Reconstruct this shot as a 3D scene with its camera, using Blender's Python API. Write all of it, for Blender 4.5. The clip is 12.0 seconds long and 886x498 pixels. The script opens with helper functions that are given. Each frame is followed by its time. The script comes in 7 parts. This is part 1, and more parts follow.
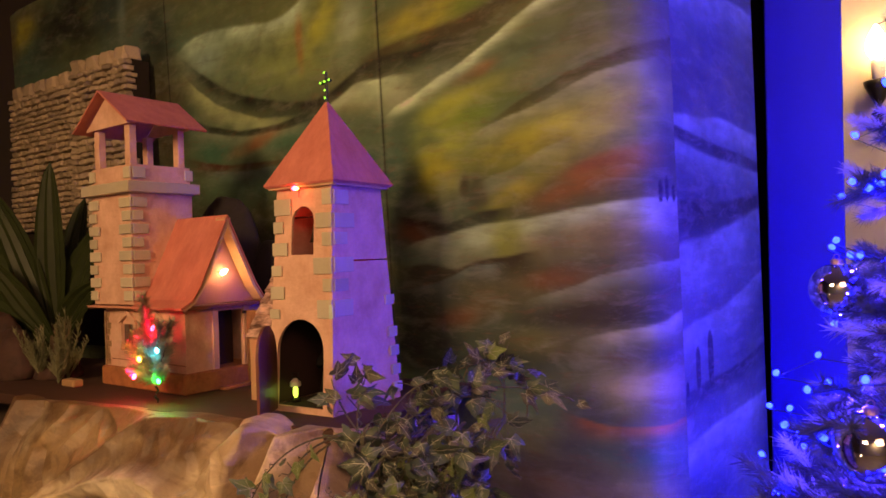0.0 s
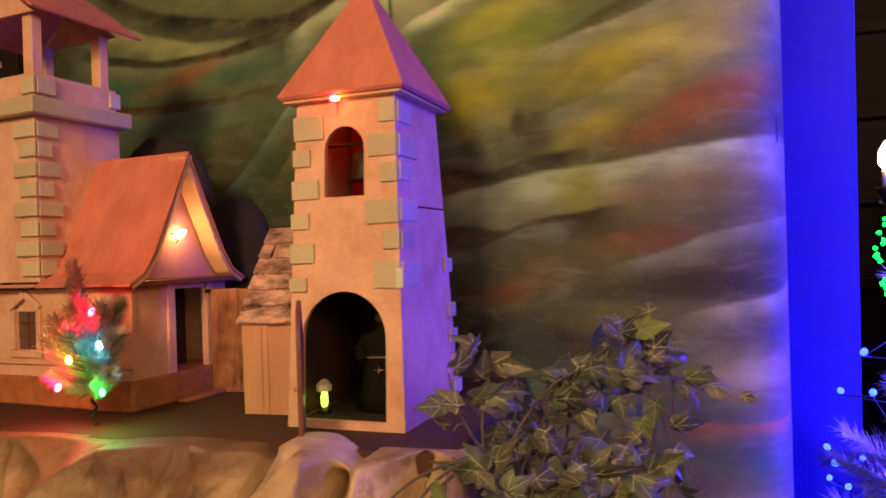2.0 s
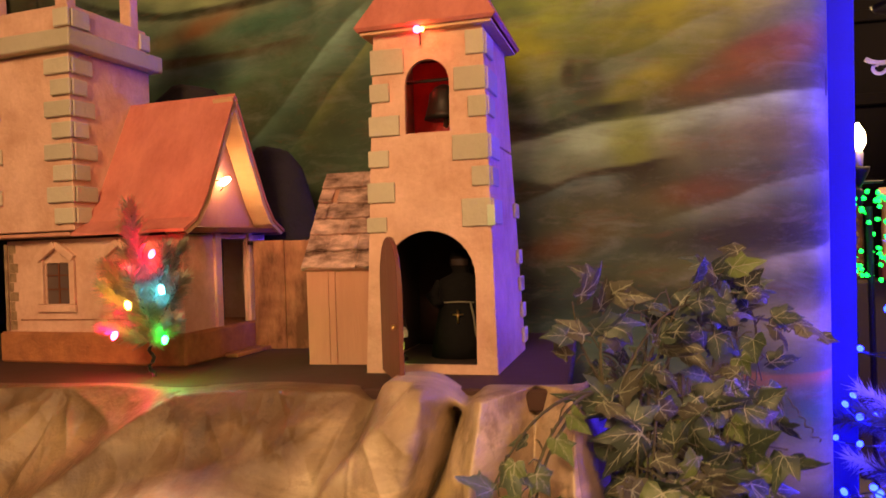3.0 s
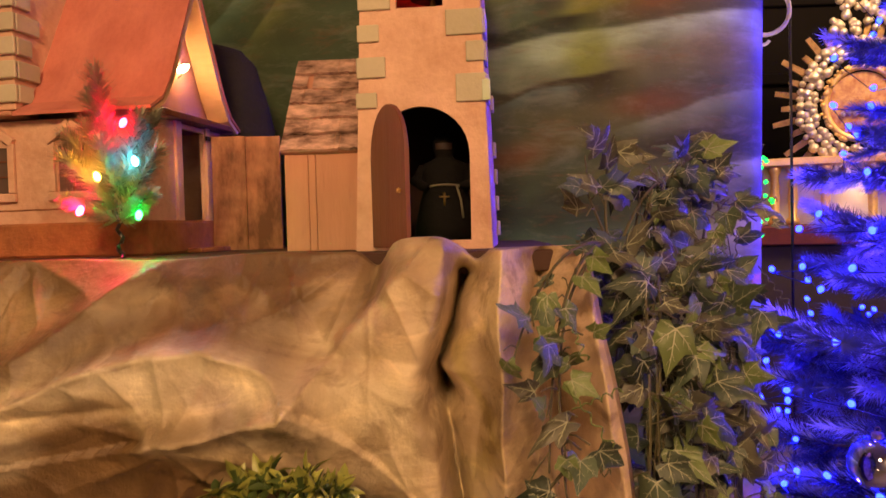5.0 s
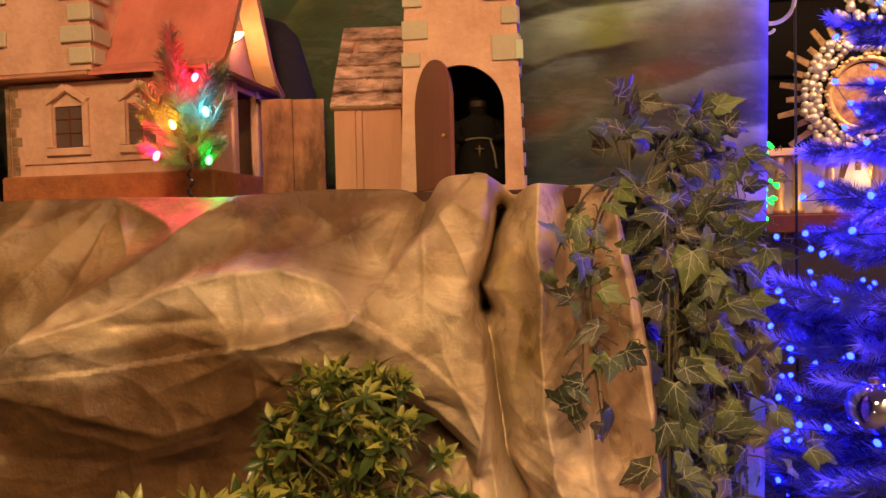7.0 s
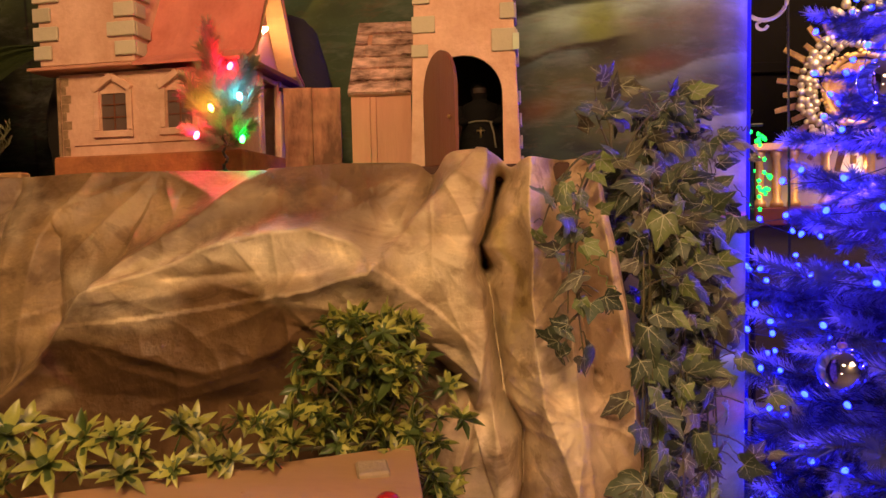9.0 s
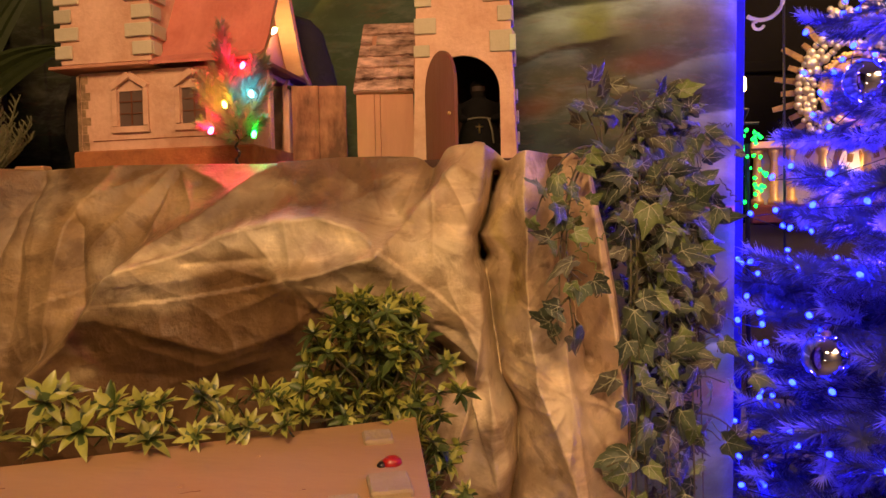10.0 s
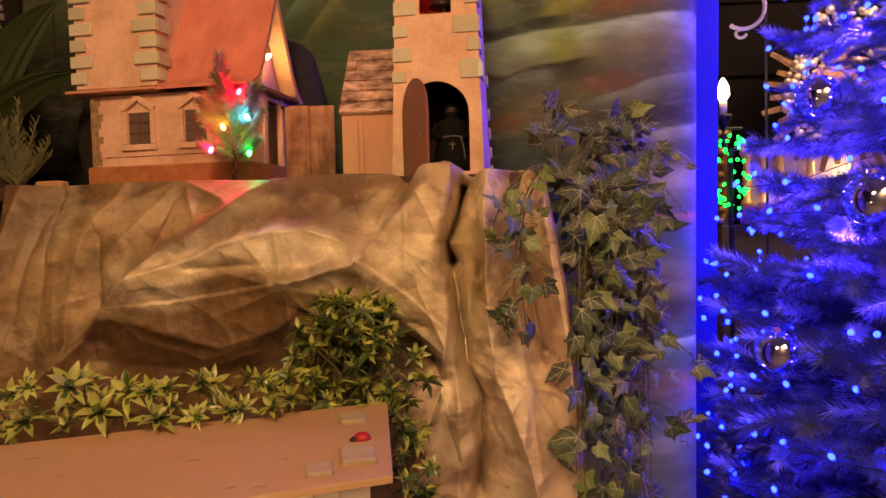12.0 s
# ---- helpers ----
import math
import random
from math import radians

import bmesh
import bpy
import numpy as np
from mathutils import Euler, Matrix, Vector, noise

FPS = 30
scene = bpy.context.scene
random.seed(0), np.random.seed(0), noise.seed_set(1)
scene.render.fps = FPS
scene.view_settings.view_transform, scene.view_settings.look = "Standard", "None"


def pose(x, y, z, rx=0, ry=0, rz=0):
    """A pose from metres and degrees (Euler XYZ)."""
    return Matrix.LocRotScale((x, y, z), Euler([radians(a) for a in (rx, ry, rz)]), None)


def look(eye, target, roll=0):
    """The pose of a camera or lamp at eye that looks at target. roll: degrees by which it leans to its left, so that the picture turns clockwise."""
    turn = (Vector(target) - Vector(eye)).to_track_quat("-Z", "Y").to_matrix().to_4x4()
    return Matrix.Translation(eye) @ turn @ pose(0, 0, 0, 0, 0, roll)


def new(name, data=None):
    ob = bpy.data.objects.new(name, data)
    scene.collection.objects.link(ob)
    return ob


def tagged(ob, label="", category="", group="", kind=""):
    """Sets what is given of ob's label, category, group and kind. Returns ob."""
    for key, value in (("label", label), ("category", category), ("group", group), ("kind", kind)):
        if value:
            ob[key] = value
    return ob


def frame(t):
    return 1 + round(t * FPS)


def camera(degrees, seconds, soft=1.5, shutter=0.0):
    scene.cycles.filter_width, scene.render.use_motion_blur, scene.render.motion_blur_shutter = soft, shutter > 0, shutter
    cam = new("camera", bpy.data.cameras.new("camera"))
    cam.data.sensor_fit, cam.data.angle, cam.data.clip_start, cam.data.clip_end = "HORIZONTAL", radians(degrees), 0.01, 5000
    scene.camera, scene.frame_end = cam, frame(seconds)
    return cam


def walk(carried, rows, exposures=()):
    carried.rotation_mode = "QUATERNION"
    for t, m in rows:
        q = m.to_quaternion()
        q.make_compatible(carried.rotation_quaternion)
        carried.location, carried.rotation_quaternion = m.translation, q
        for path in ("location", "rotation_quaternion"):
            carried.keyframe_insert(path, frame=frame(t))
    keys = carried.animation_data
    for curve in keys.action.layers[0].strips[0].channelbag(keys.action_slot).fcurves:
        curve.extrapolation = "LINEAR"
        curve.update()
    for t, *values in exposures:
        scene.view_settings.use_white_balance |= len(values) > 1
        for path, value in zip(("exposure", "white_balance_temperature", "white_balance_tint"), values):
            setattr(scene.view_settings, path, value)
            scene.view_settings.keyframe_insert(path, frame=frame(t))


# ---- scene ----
cam = camera(63.8, 12.0, 1.5, 0.5)
PATH = [
    (0, (-0.011, 0.038, 1.548), (-0.976, 1.789, 1.564), -1.9),
    (0.5, (-0.147, 0.069, 1.53), (-1.04, 1.858, 1.553), -1.8),
    (1, (-0.276, 0.119, 1.538), (-1.091, 1.946, 1.548), -1.9),
    (1.5, (-0.376, 0.167, 1.513), (-1.057, 2.047, 1.527), -2.0),
    (2, (-0.479, 0.227, 1.486), (-1.036, 2.148, 1.495), -2.0),
    (2.5, (-0.575, 0.226, 1.454), (-1.058, 2.166, 1.457), -1.9),
    (3, (-0.649, 0.214, 1.428), (-1.05, 2.174, 1.415), -1.9),
    (3.5, (-0.696, 0.211, 1.389), (-0.993, 2.189, 1.376), -2.0),
    (3.7, (-0.708, 0.208, 1.38), (-0.968, 2.191, 1.35), -2.0),
    (5.3, (-0.787, 0.194, 1.294), (-0.852, 2.192, 1.23), -1.5),
    (5.5, (-0.794, 0.187, 1.285), (-0.86, 2.185, 1.223), -1.5),
    (6, (-0.808, 0.164, 1.265), (-0.885, 2.162, 1.201), -1.5),
    (6.5, (-0.813, 0.141, 1.255), (-0.896, 2.138, 1.188), -1.4),
    (7, (-0.814, 0.109, 1.247), (-0.899, 2.106, 1.178), -1.4),
    (8.8, (-0.81, 0.007, 1.215), (-0.917, 2.002, 1.129), -1.3),
    (9, (-0.812, -0.006, 1.211), (-0.908, 1.99, 1.137), -1.4),
    (9.5, (-0.814, -0.033, 1.201), (-0.911, 1.963, 1.126), -1.3),
    (10, (-0.808, -0.063, 1.2), (-0.908, 1.933, 1.122), -1.3),
    (10.5, (-0.801, -0.09, 1.192), (-0.904, 1.906, 1.115), -1.3),
    (11, (-0.785, -0.131, 1.2), (-0.891, 1.865, 1.122), -1.4),
    (11.5, (-0.771, -0.165, 1.21), (-0.879, 1.831, 1.132), -1.4),
    (12, (-0.755, -0.182, 1.213), (-0.867, 1.813, 1.135), -1.5),
]
walk(cam, [(t, look(eye, target, roll)) for t, eye, target, roll in PATH], [(0, -0.26), (1, -0.16), (2, 0.0), (12, 0.0)])

# ---- light ----
world = bpy.data.worlds.new("room_dark")
world.use_nodes = True
scene.world = world
world.node_tree.nodes["Background"].inputs[0].default_value = (1.0, 0.72, 0.45, 1)
world.node_tree.nodes["Background"].inputs[1].default_value = 0.003


def lamp(name, kind, place, target, power, colour, size=0.1):
    data = bpy.data.lights.new(name, kind)
    data.energy, data.color = power, colour
    if kind == "SPOT":
        data.spot_size, data.spot_blend = radians(62), 1.0
    if kind == "AREA":
        data.size = size
    else:
        data.shadow_soft_size = size
    ob = new(name, data)
    ob.matrix_world = look(place, target)
    return ob


WARM = (1.0, 0.59, 0.265)
BLUE = (0.055, 0.024, 1.0)
lamp("low_spot_lamp", "SPOT", (-1.22, -0.60, 0.60), (-0.84, 0.88, 1.02), 15.5, WARM, 0.05)
lamp("upper_lamp", "AREA", (-0.95, -0.95, 2.35), (-0.95, 1.05, 1.35), 38, WARM, 0.40)
lamp("hall_lamp", "AREA", (1.9, 3.2, 3.4), (1.6, 4.6, 1.8), 105, (1.0, 0.66, 0.36), 0.8)
# unseen warm fill from the right, added to redden the tower's side
lamp("room_fill", "AREA", (0.9, -0.9, 2.5), (-0.8, 1.0, 1.4), 23, (1.0, 0.50, 0.28), 0.9)

# ---- materials ----


def mat(name, base, other=None, rough=0.7, scale=12.0, detail=90.0, amount=0.5, bump=0.15, metal=0.0, vary=0.0,
        coat=0.0, stretch=(1, 1, 1), spec=0.5):
    """A surface of two tones: broad stains at one scale, grain at another, with relief."""
    m = bpy.data.materials.new(name)
    m.use_nodes = True
    n, l = m.node_tree.nodes, m.node_tree.links
    bs = n["Principled BSDF"]
    other = other or tuple(c * 0.6 for c in base)
    co = n.new("ShaderNodeTexCoord")
    mp = n.new("ShaderNodeMapping")
    mp.inputs["Scale"].default_value = stretch
    l.new(co.outputs["Object"], mp.inputs[0])
    broad = n.new("ShaderNodeTexNoise")
    broad.inputs["Scale"].default_value, broad.inputs["Detail"].default_value = scale, 6
    broad.inputs["Roughness"].default_value = 0.65
    fine = n.new("ShaderNodeTexNoise")
    fine.inputs["Scale"].default_value, fine.inputs["Detail"].default_value = detail, 4
    l.new(mp.outputs[0], broad.inputs["Vector"])
    l.new(mp.outputs[0], fine.inputs["Vector"])
    ramp = n.new("ShaderNodeValToRGB")
    ramp.color_ramp.elements[0].position, ramp.color_ramp.elements[1].position = 0.35, 0.68
    l.new(broad.outputs[0], ramp.inputs[0])
    add = n.new("ShaderNodeMath")
    add.operation = "MULTIPLY_ADD"
    l.new(fine.outputs[0], add.inputs[0])
    add.inputs[1].default_value = 0.5
    l.new(ramp.outputs[0], add.inputs[2])
    sub = n.new("ShaderNodeMath")
    sub.operation, sub.use_clamp = "MULTIPLY", True
    l.new(add.outputs[0], sub.inputs[0])
    sub.inputs[1].default_value = amount
    mix = n.new("ShaderNodeMix")
    mix.data_type = "RGBA"
    mix.inputs[6].default_value, mix.inputs[7].default_value = (*base, 1), (*other, 1)
    l.new(sub.outputs[0], mix.inputs[0])
    out = mix.outputs[2]
    if vary:
        info = n.new("ShaderNodeObjectInfo")
        hsv = n.new("ShaderNodeHueSaturation")
        rg = n.new("ShaderNodeMapRange")
        rg.inputs[3].default_value, rg.inputs[4].default_value = 1 - vary, 1 + vary
        l.new(info.outputs["Random"], rg.inputs[0])
        l.new(rg.outputs[0], hsv.inputs["Value"])
        l.new(out, hsv.inputs["Color"])
        out = hsv.outputs[0]
    l.new(out, bs.inputs["Base Color"])
    bs.inputs["Roughness"].default_value, bs.inputs["Metallic"].default_value = rough, metal
    bs.inputs["Coat Weight"].default_value = coat
    bs.inputs["Specular IOR Level"].default_value = spec
    if bump:
        bp = n.new("ShaderNodeBump")
        bp.inputs["Strength"].default_value, bp.inputs["Distance"].default_value = bump, 0.004
        l.new(add.outputs[0], bp.inputs["Height"])
        l.new(bp.outputs[0], bs.inputs["Normal"])
    return m


def glow(name, colour, strength):
    m = bpy.data.materials.new(name)
    m.use_nodes = True
    bs = m.node_tree.nodes["Principled BSDF"]
    bs.inputs["Base Color"].default_value = (*colour, 1)
    bs.inputs["Emission Color"].default_value = (*colour, 1)
    bs.inputs["Emission Strength"].default_value = strength
    return m


def painted(name, attribute, rough=0.85, scale=30.0, bump=0.25):
    """Cloth or paper painted by hand: the paint lies in a colour attribute, with weave and grain over it."""
    m = mat(name, (1, 1, 1), (0.72, 0.70, 0.68), rough, scale, 260.0, 0.45, bump)
    n, l = m.node_tree.nodes, m.node_tree.links
    at = n.new("ShaderNodeAttribute")
    at.attribute_name = attribute
    mul = n.new("ShaderNodeMix")
    mul.data_type, mul.blend_type = "RGBA", "MULTIPLY"
    mul.inputs[0].default_value = 1
    bs = n["Principled BSDF"]
    l.new(bs.inputs["Base Color"].links[0].from_socket, mul.inputs[6])
    l.new(at.outputs["Color"], mul.inputs[7])
    l.new(mul.outputs[2], bs.inputs["Base Color"])
    return m


M_PLASTER = mat("cream_plaster", (0.76, 0.49, 0.355), (0.47, 0.25, 0.155), 0.8, 15, 150, 0.66, 0.4)
M_QUOIN = mat("grey_card_stone", (0.52, 0.46, 0.33), (0.40, 0.35, 0.25), 0.85, 14, 160, 0.5, 0.3, vary=0.12)
M_ROOF = mat("red_painted_board", (0.64, 0.225, 0.16), (0.45, 0.13, 0.09), 0.7, 16, 110, 0.75, 0.3, stretch=(1.6, 1.6, 0.5))
M_ROOFWOOD = mat("pale_plywood", (0.66, 0.42, 0.24), (0.48, 0.28, 0.14), 0.7, 10, 90, 0.5, 0.2, stretch=(1, 1, 5))
M_PLINTH = mat("brown_sponge_plinth", (0.46, 0.18, 0.06), (0.24, 0.09, 0.035), 0.9, 40, 150, 0.7, 0.5)
# near-black so that insides look unlit, with the red-brown of the lining
M_DARK = mat("unlit_inside", (0.040, 0.014, 0.011), (0.012, 0.005, 0.004), 0.9, 10, 60, 0.5, 0.2)
M_DOOR = mat("brown_door_wood", (0.175, 0.055, 0.022), (0.11, 0.034, 0.015), 0.5, 8, 80, 0.5, 0.15, stretch=(4, 4, 0.6))
M_SHEDWOOD = mat("pink_brown_boards", (0.58, 0.275, 0.175), (0.42, 0.18, 0.11), 0.7, 10, 90, 0.5, 0.2, stretch=(4, 4, 0.6))
M_FENCE = mat("stained_boards", (0.56, 0.25, 0.13), (0.13, 0.04, 0.014), 0.6, 14, 80, 0.95, 0.25, stretch=(1.6, 1.6, 0.7))
M_BARK = mat("birch_bark_shingle", (0.88, 0.56, 0.46), (0.085, 0.035, 0.022), 0.85, 34, 150, 0.80, 0.9, vary=0.12, stretch=(0.8, 1, 1.8))
M_OLDSTRIP = mat("bare_grimy_board", (0.42, 0.27, 0.15), (0.20, 0.12, 0.06), 0.85, 60, 180, 0.9, 0.6)
M_BOARD = mat("brown_ground_board", (0.062, 0.023, 0.012), (0.032, 0.012, 0.007), 0.75, 6, 60, 0.5, 0.2)
M_PINKROOF = mat("pink_brown_paint_board", (0.42, 0.260, 0.125), (0.32, 0.185, 0.085), 0.6, 7, 90, 0.5, 0.2, stretch=(0.6, 2.2, 1))
M_STONEBIT = mat("grey_foam_stone", (0.40, 0.31, 0.19), (0.29, 0.22, 0.13), 0.9, 30, 200, 0.6, 0.5)
M_LEAF = mat("ivy_leaf_fabric", (0.072, 0.098, 0.058), (0.024, 0.035, 0.022), 0.42, 25, 140, 0.7, 0.3, vary=0.55)
M_LEAFDRY = mat("dry_ivy_leaf", (0.110, 0.104, 0.070), (0.048, 0.045, 0.032), 0.45, 25, 140, 0.7, 0.3, vary=0.4)
M_LEAFNEW = mat("young_ivy_leaf", (0.16, 0.21, 0.065), (0.07, 0.105, 0.03), 0.4, 25, 140, 0.6, 0.3, vary=0.3)
M_VEIN = mat("ivy_vein", (0.36, 0.37, 0.25), (0.22, 0.24, 0.15), 0.6, 30, 100, 0.4, 0.0)
M_STEM = mat("ivy_stem", (0.10, 0.09, 0.04), (0.06, 0.05, 0.025), 0.7, 20, 100, 0.4, 0.1)
M_SPRIG = mat("green_plastic_leaf", (0.075, 0.110, 0.026), (0.022, 0.042, 0.012), 0.3, 60, 200, 0.6, 0.1, vary=0.3)
M_SPRIGEDGE = mat("pale_leaf_edge", (0.36, 0.36, 0.075), (0.13, 0.17, 0.035), 0.3, 60, 200, 0.5, 0.1, vary=0.2)
M_FIR = mat("fir_needles", (0.085, 0.095, 0.095), (0.03, 0.038, 0.038), 0.5, 40, 200, 0.5, 0.0, vary=0.2)
M_SPRUCE = mat("warm_fir_needles", (0.34, 0.32, 0.22), (0.12, 0.12, 0.08), 0.45, 40, 200, 0.5, 0.0)
M_FROST = mat("frosted_needles", (0.46, 0.45, 0.50), (0.20, 0.21, 0.24), 0.5, 40, 200, 0.5, 0.0, vary=0.2)
M_TWIG = mat("twig_brown", (0.09, 0.06, 0.03), (0.05, 0.03, 0.02), 0.8, 30, 100, 0.4, 0.2)
M_CABLE = mat("dark_cable", (0.015, 0.02, 0.015), (0.01, 0.012, 0.01), 0.4, 30, 100, 0.4, 0.0)
M_PALM = mat("palm_green", (0.033, 0.045, 0.012), (0.012, 0.018, 0.006), 0.5, 20, 100, 0.5, 0.1, vary=0.2, spec=0.25)
M_RIB = mat("palm_midrib", (0.07, 0.075, 0.02), (0.05, 0.055, 0.015), 0.4, 20, 100, 0.5, 0.1)
M_JUNIPER = mat("juniper_green", (0.17, 0.17, 0.085), (0.08, 0.085, 0.04), 0.5, 40, 120, 0.5, 0.1, vary=0.2)
M_CLUTTER = mat("dark_brown_clay", (0.07, 0.03, 0.02), (0.03, 0.015, 0.01), 0.8, 20, 90, 0.7, 0.4)
M_STONE = mat("cork_stone", (0.78, 0.63, 0.42), (0.36, 0.26, 0.16), 0.95, 30, 140, 0.6, 0.6, vary=0.3)
M_MORTAR = mat("dark_joint", (0.028, 0.018, 0.010), (0.016, 0.010, 0.006), 0.95, 30, 140, 0.6, 0.4)
M_WALL = mat("old_wall_paint", (0.42, 0.36, 0.28), (0.32, 0.26, 0.19), 0.85, 2, 30, 0.5, 0.15)
M_DARKWALL = mat("dark_brown_wall", (0.05, 0.032, 0.02), (0.03, 0.02, 0.012), 0.8, 2, 30, 0.5, 0.15)
# close to black, so that what wears it looks unlit
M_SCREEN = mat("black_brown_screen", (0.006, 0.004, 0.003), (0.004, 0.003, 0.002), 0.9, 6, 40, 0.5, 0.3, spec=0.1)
M_FLOOR = mat("stone_floor", (0.16, 0.12, 0.09), (0.10, 0.08, 0.06), 0.5, 3, 40, 0.5, 0.1)
M_PILLAR = mat("deep_blue_pillar", (0.038, 0.034, 0.24), (0.030, 0.027, 0.19), 0.75, 2, 40, 0.4, 0.08)
M_GOLD = mat("gilded_wood", (0.80, 0.52, 0.20), (0.45, 0.25, 0.08), 0.42, 14, 60, 0.5, 0.3, metal=0.5)
M_OLDGILT = mat("dull_old_gilding", (0.34, 0.20, 0.065), (0.12, 0.06, 0.02), 0.5, 14, 60, 0.8, 0.4, metal=0.7)
M_SILVER = mat("chased_silver", (0.74, 0.62, 0.45), (0.35, 0.27, 0.17), 0.30, 30, 90, 0.5, 0.6, metal=0.6)
M_BALL = mat("mirror_ball", (0.88, 0.88, 0.92), (0.82, 0.82, 0.88), 0.05, 4, 20, 0.3, 0.0, metal=1.0)
M_IRON = mat("black_iron", (0.03, 0.025, 0.02), (0.02, 0.015, 0.012), 0.45, 20, 80, 0.4, 0.1, metal=0.6)
M_TAG = mat("pale_green_card", (0.55, 0.62, 0.45), (0.42, 0.5, 0.34), 0.7, 30, 100, 0.4, 0.1)
M_WHITE = mat("cream_paint", (0.72, 0.63, 0.50), (0.60, 0.50, 0.38), 0.5, 8, 60, 0.4, 0.05)
M_RED = mat("red_enamel", (0.55, 0.02, 0.01), (0.45, 0.015, 0.01), 0.25, 20, 60, 0.3, 0.0)
M_LADYBIRD = mat("dark_red_enamel", (0.34, 0.012, 0.008), (0.24, 0.010, 0.007), 0.3, 20, 60, 0.3, 0.0)
M_BLACK = mat("black_enamel", (0.012, 0.01, 0.01), (0.008, 0.008, 0.008), 0.3, 20, 60, 0.3, 0.0)
M_ROBE = mat("black_robe_cloth", (0.009, 0.008, 0.008), (0.005, 0.004, 0.004), 0.9, 30, 160, 0.5, 0.3, spec=0.15)
M_SKIN = mat("painted_clay", (0.045, 0.022, 0.016), (0.03, 0.015, 0.01), 0.6, 30, 100, 0.4, 0.1)
M_ROPE = mat("pale_cord", (0.20, 0.17, 0.12), (0.12, 0.10, 0.07), 0.8, 60, 200, 0.5, 0.2)
M_BRASS = mat("brass", (0.75, 0.50, 0.20), (0.55, 0.34, 0.12), 0.3, 30, 80, 0.4, 0.1, metal=1.0)
M_REDCLOTH = mat("red_foil", (0.60, 0.03, 0.02), (0.30, 0.01, 0.01), 0.35, 40, 90, 0.6, 0.5)
M_GLASS = mat("dark_window_pane", (0.13, 0.085, 0.07), (0.07, 0.045, 0.035), 0.45, 10, 40, 0.4, 0.05)
M_PICTURE = mat("dark_red_gilt_picture", (0.22, 0.03, 0.02), (0.55, 0.30, 0.10), 0.45, 16, 60, 0.8, 0.3)
M_REDALTAR = mat("red_altar_cloth", (0.16, 0.025, 0.018), (0.07, 0.010, 0.008), 0.8, 14, 90, 0.5, 0.2)
M_PURPLE = mat("mauve_gable_board", (0.50, 0.24, 0.18), (0.38, 0.16, 0.12), 0.7, 12, 90, 0.5, 0.2)


def rock_paint(name):
    """Paper painted as rock: washes with wet edges, dry-brushed pale streaks and speckle over the ground tones."""
    m = painted(name, "paint", 0.50, 46, 0.34)
    n, l = m.node_tree.nodes, m.node_tree.links
    bs = n["Principled BSDF"]
    co = n.new("ShaderNodeTexCoord")
    out = bs.inputs["Base Color"].links[0].from_socket
    for scale, stretch, lo, hi, tone, most, offset in (
            (7.0, (1, 1, 1.3), 0.48, 0.58, (0.66, 0.60, 0.54), 0.75, 0.0),
            (13.0, (1, 1, 1.4), 0.54, 0.62, (0.48, 0.42, 0.37), 0.7, 3.1),
            (16.0, (0.8, 1, 2.0), 0.54, 0.68, (1.5, 1.5, 1.45), 0.7, 7.7),
            (60.0, (0.7, 1, 1.3), 0.60, 0.72, (1.25, 1.25, 1.25), 0.5, 1.3),
            (30.0, (1, 1, 1), 0.64, 0.70, (0.82, 0.74, 0.86), 0.5, 5.9),
            (95.0, (1, 1, 1), 0.68, 0.74, (0.55, 0.5, 0.46), 0.5, 9.2)):
        mp = n.new("ShaderNodeMapping")
        mp.inputs["Scale"].default_value = stretch
        mp.inputs["Location"].default_value = (offset, offset * 0.7, offset * 1.9)
        l.new(co.outputs["Object"], mp.inputs[0])
        tx = n.new("ShaderNodeTexNoise")
        tx.inputs["Scale"].default_value, tx.inputs["Detail"].default_value = scale, 7
        tx.inputs["Roughness"].default_value, tx.inputs["Distortion"].default_value = 0.62, 0.7
        l.new(mp.outputs[0], tx.inputs["Vector"])
        rg = n.new("ShaderNodeMapRange")
        rg.inputs[1].default_value, rg.inputs[2].default_value = lo, hi
        rg.inputs[3].default_value, rg.inputs[4].default_value = 0.0, most
        l.new(tx.outputs[0], rg.inputs[0])
        mx = n.new("ShaderNodeMix")
        mx.data_type, mx.blend_type = "RGBA", "MULTIPLY"
        mx.inputs[7].default_value = (*tone, 1)
        l.new(rg.outputs[0], mx.inputs[0])
        l.new(out, mx.inputs[6])
        out = mx.outputs[2]
    l.new(out, bs.inputs["Base Color"])
    return m


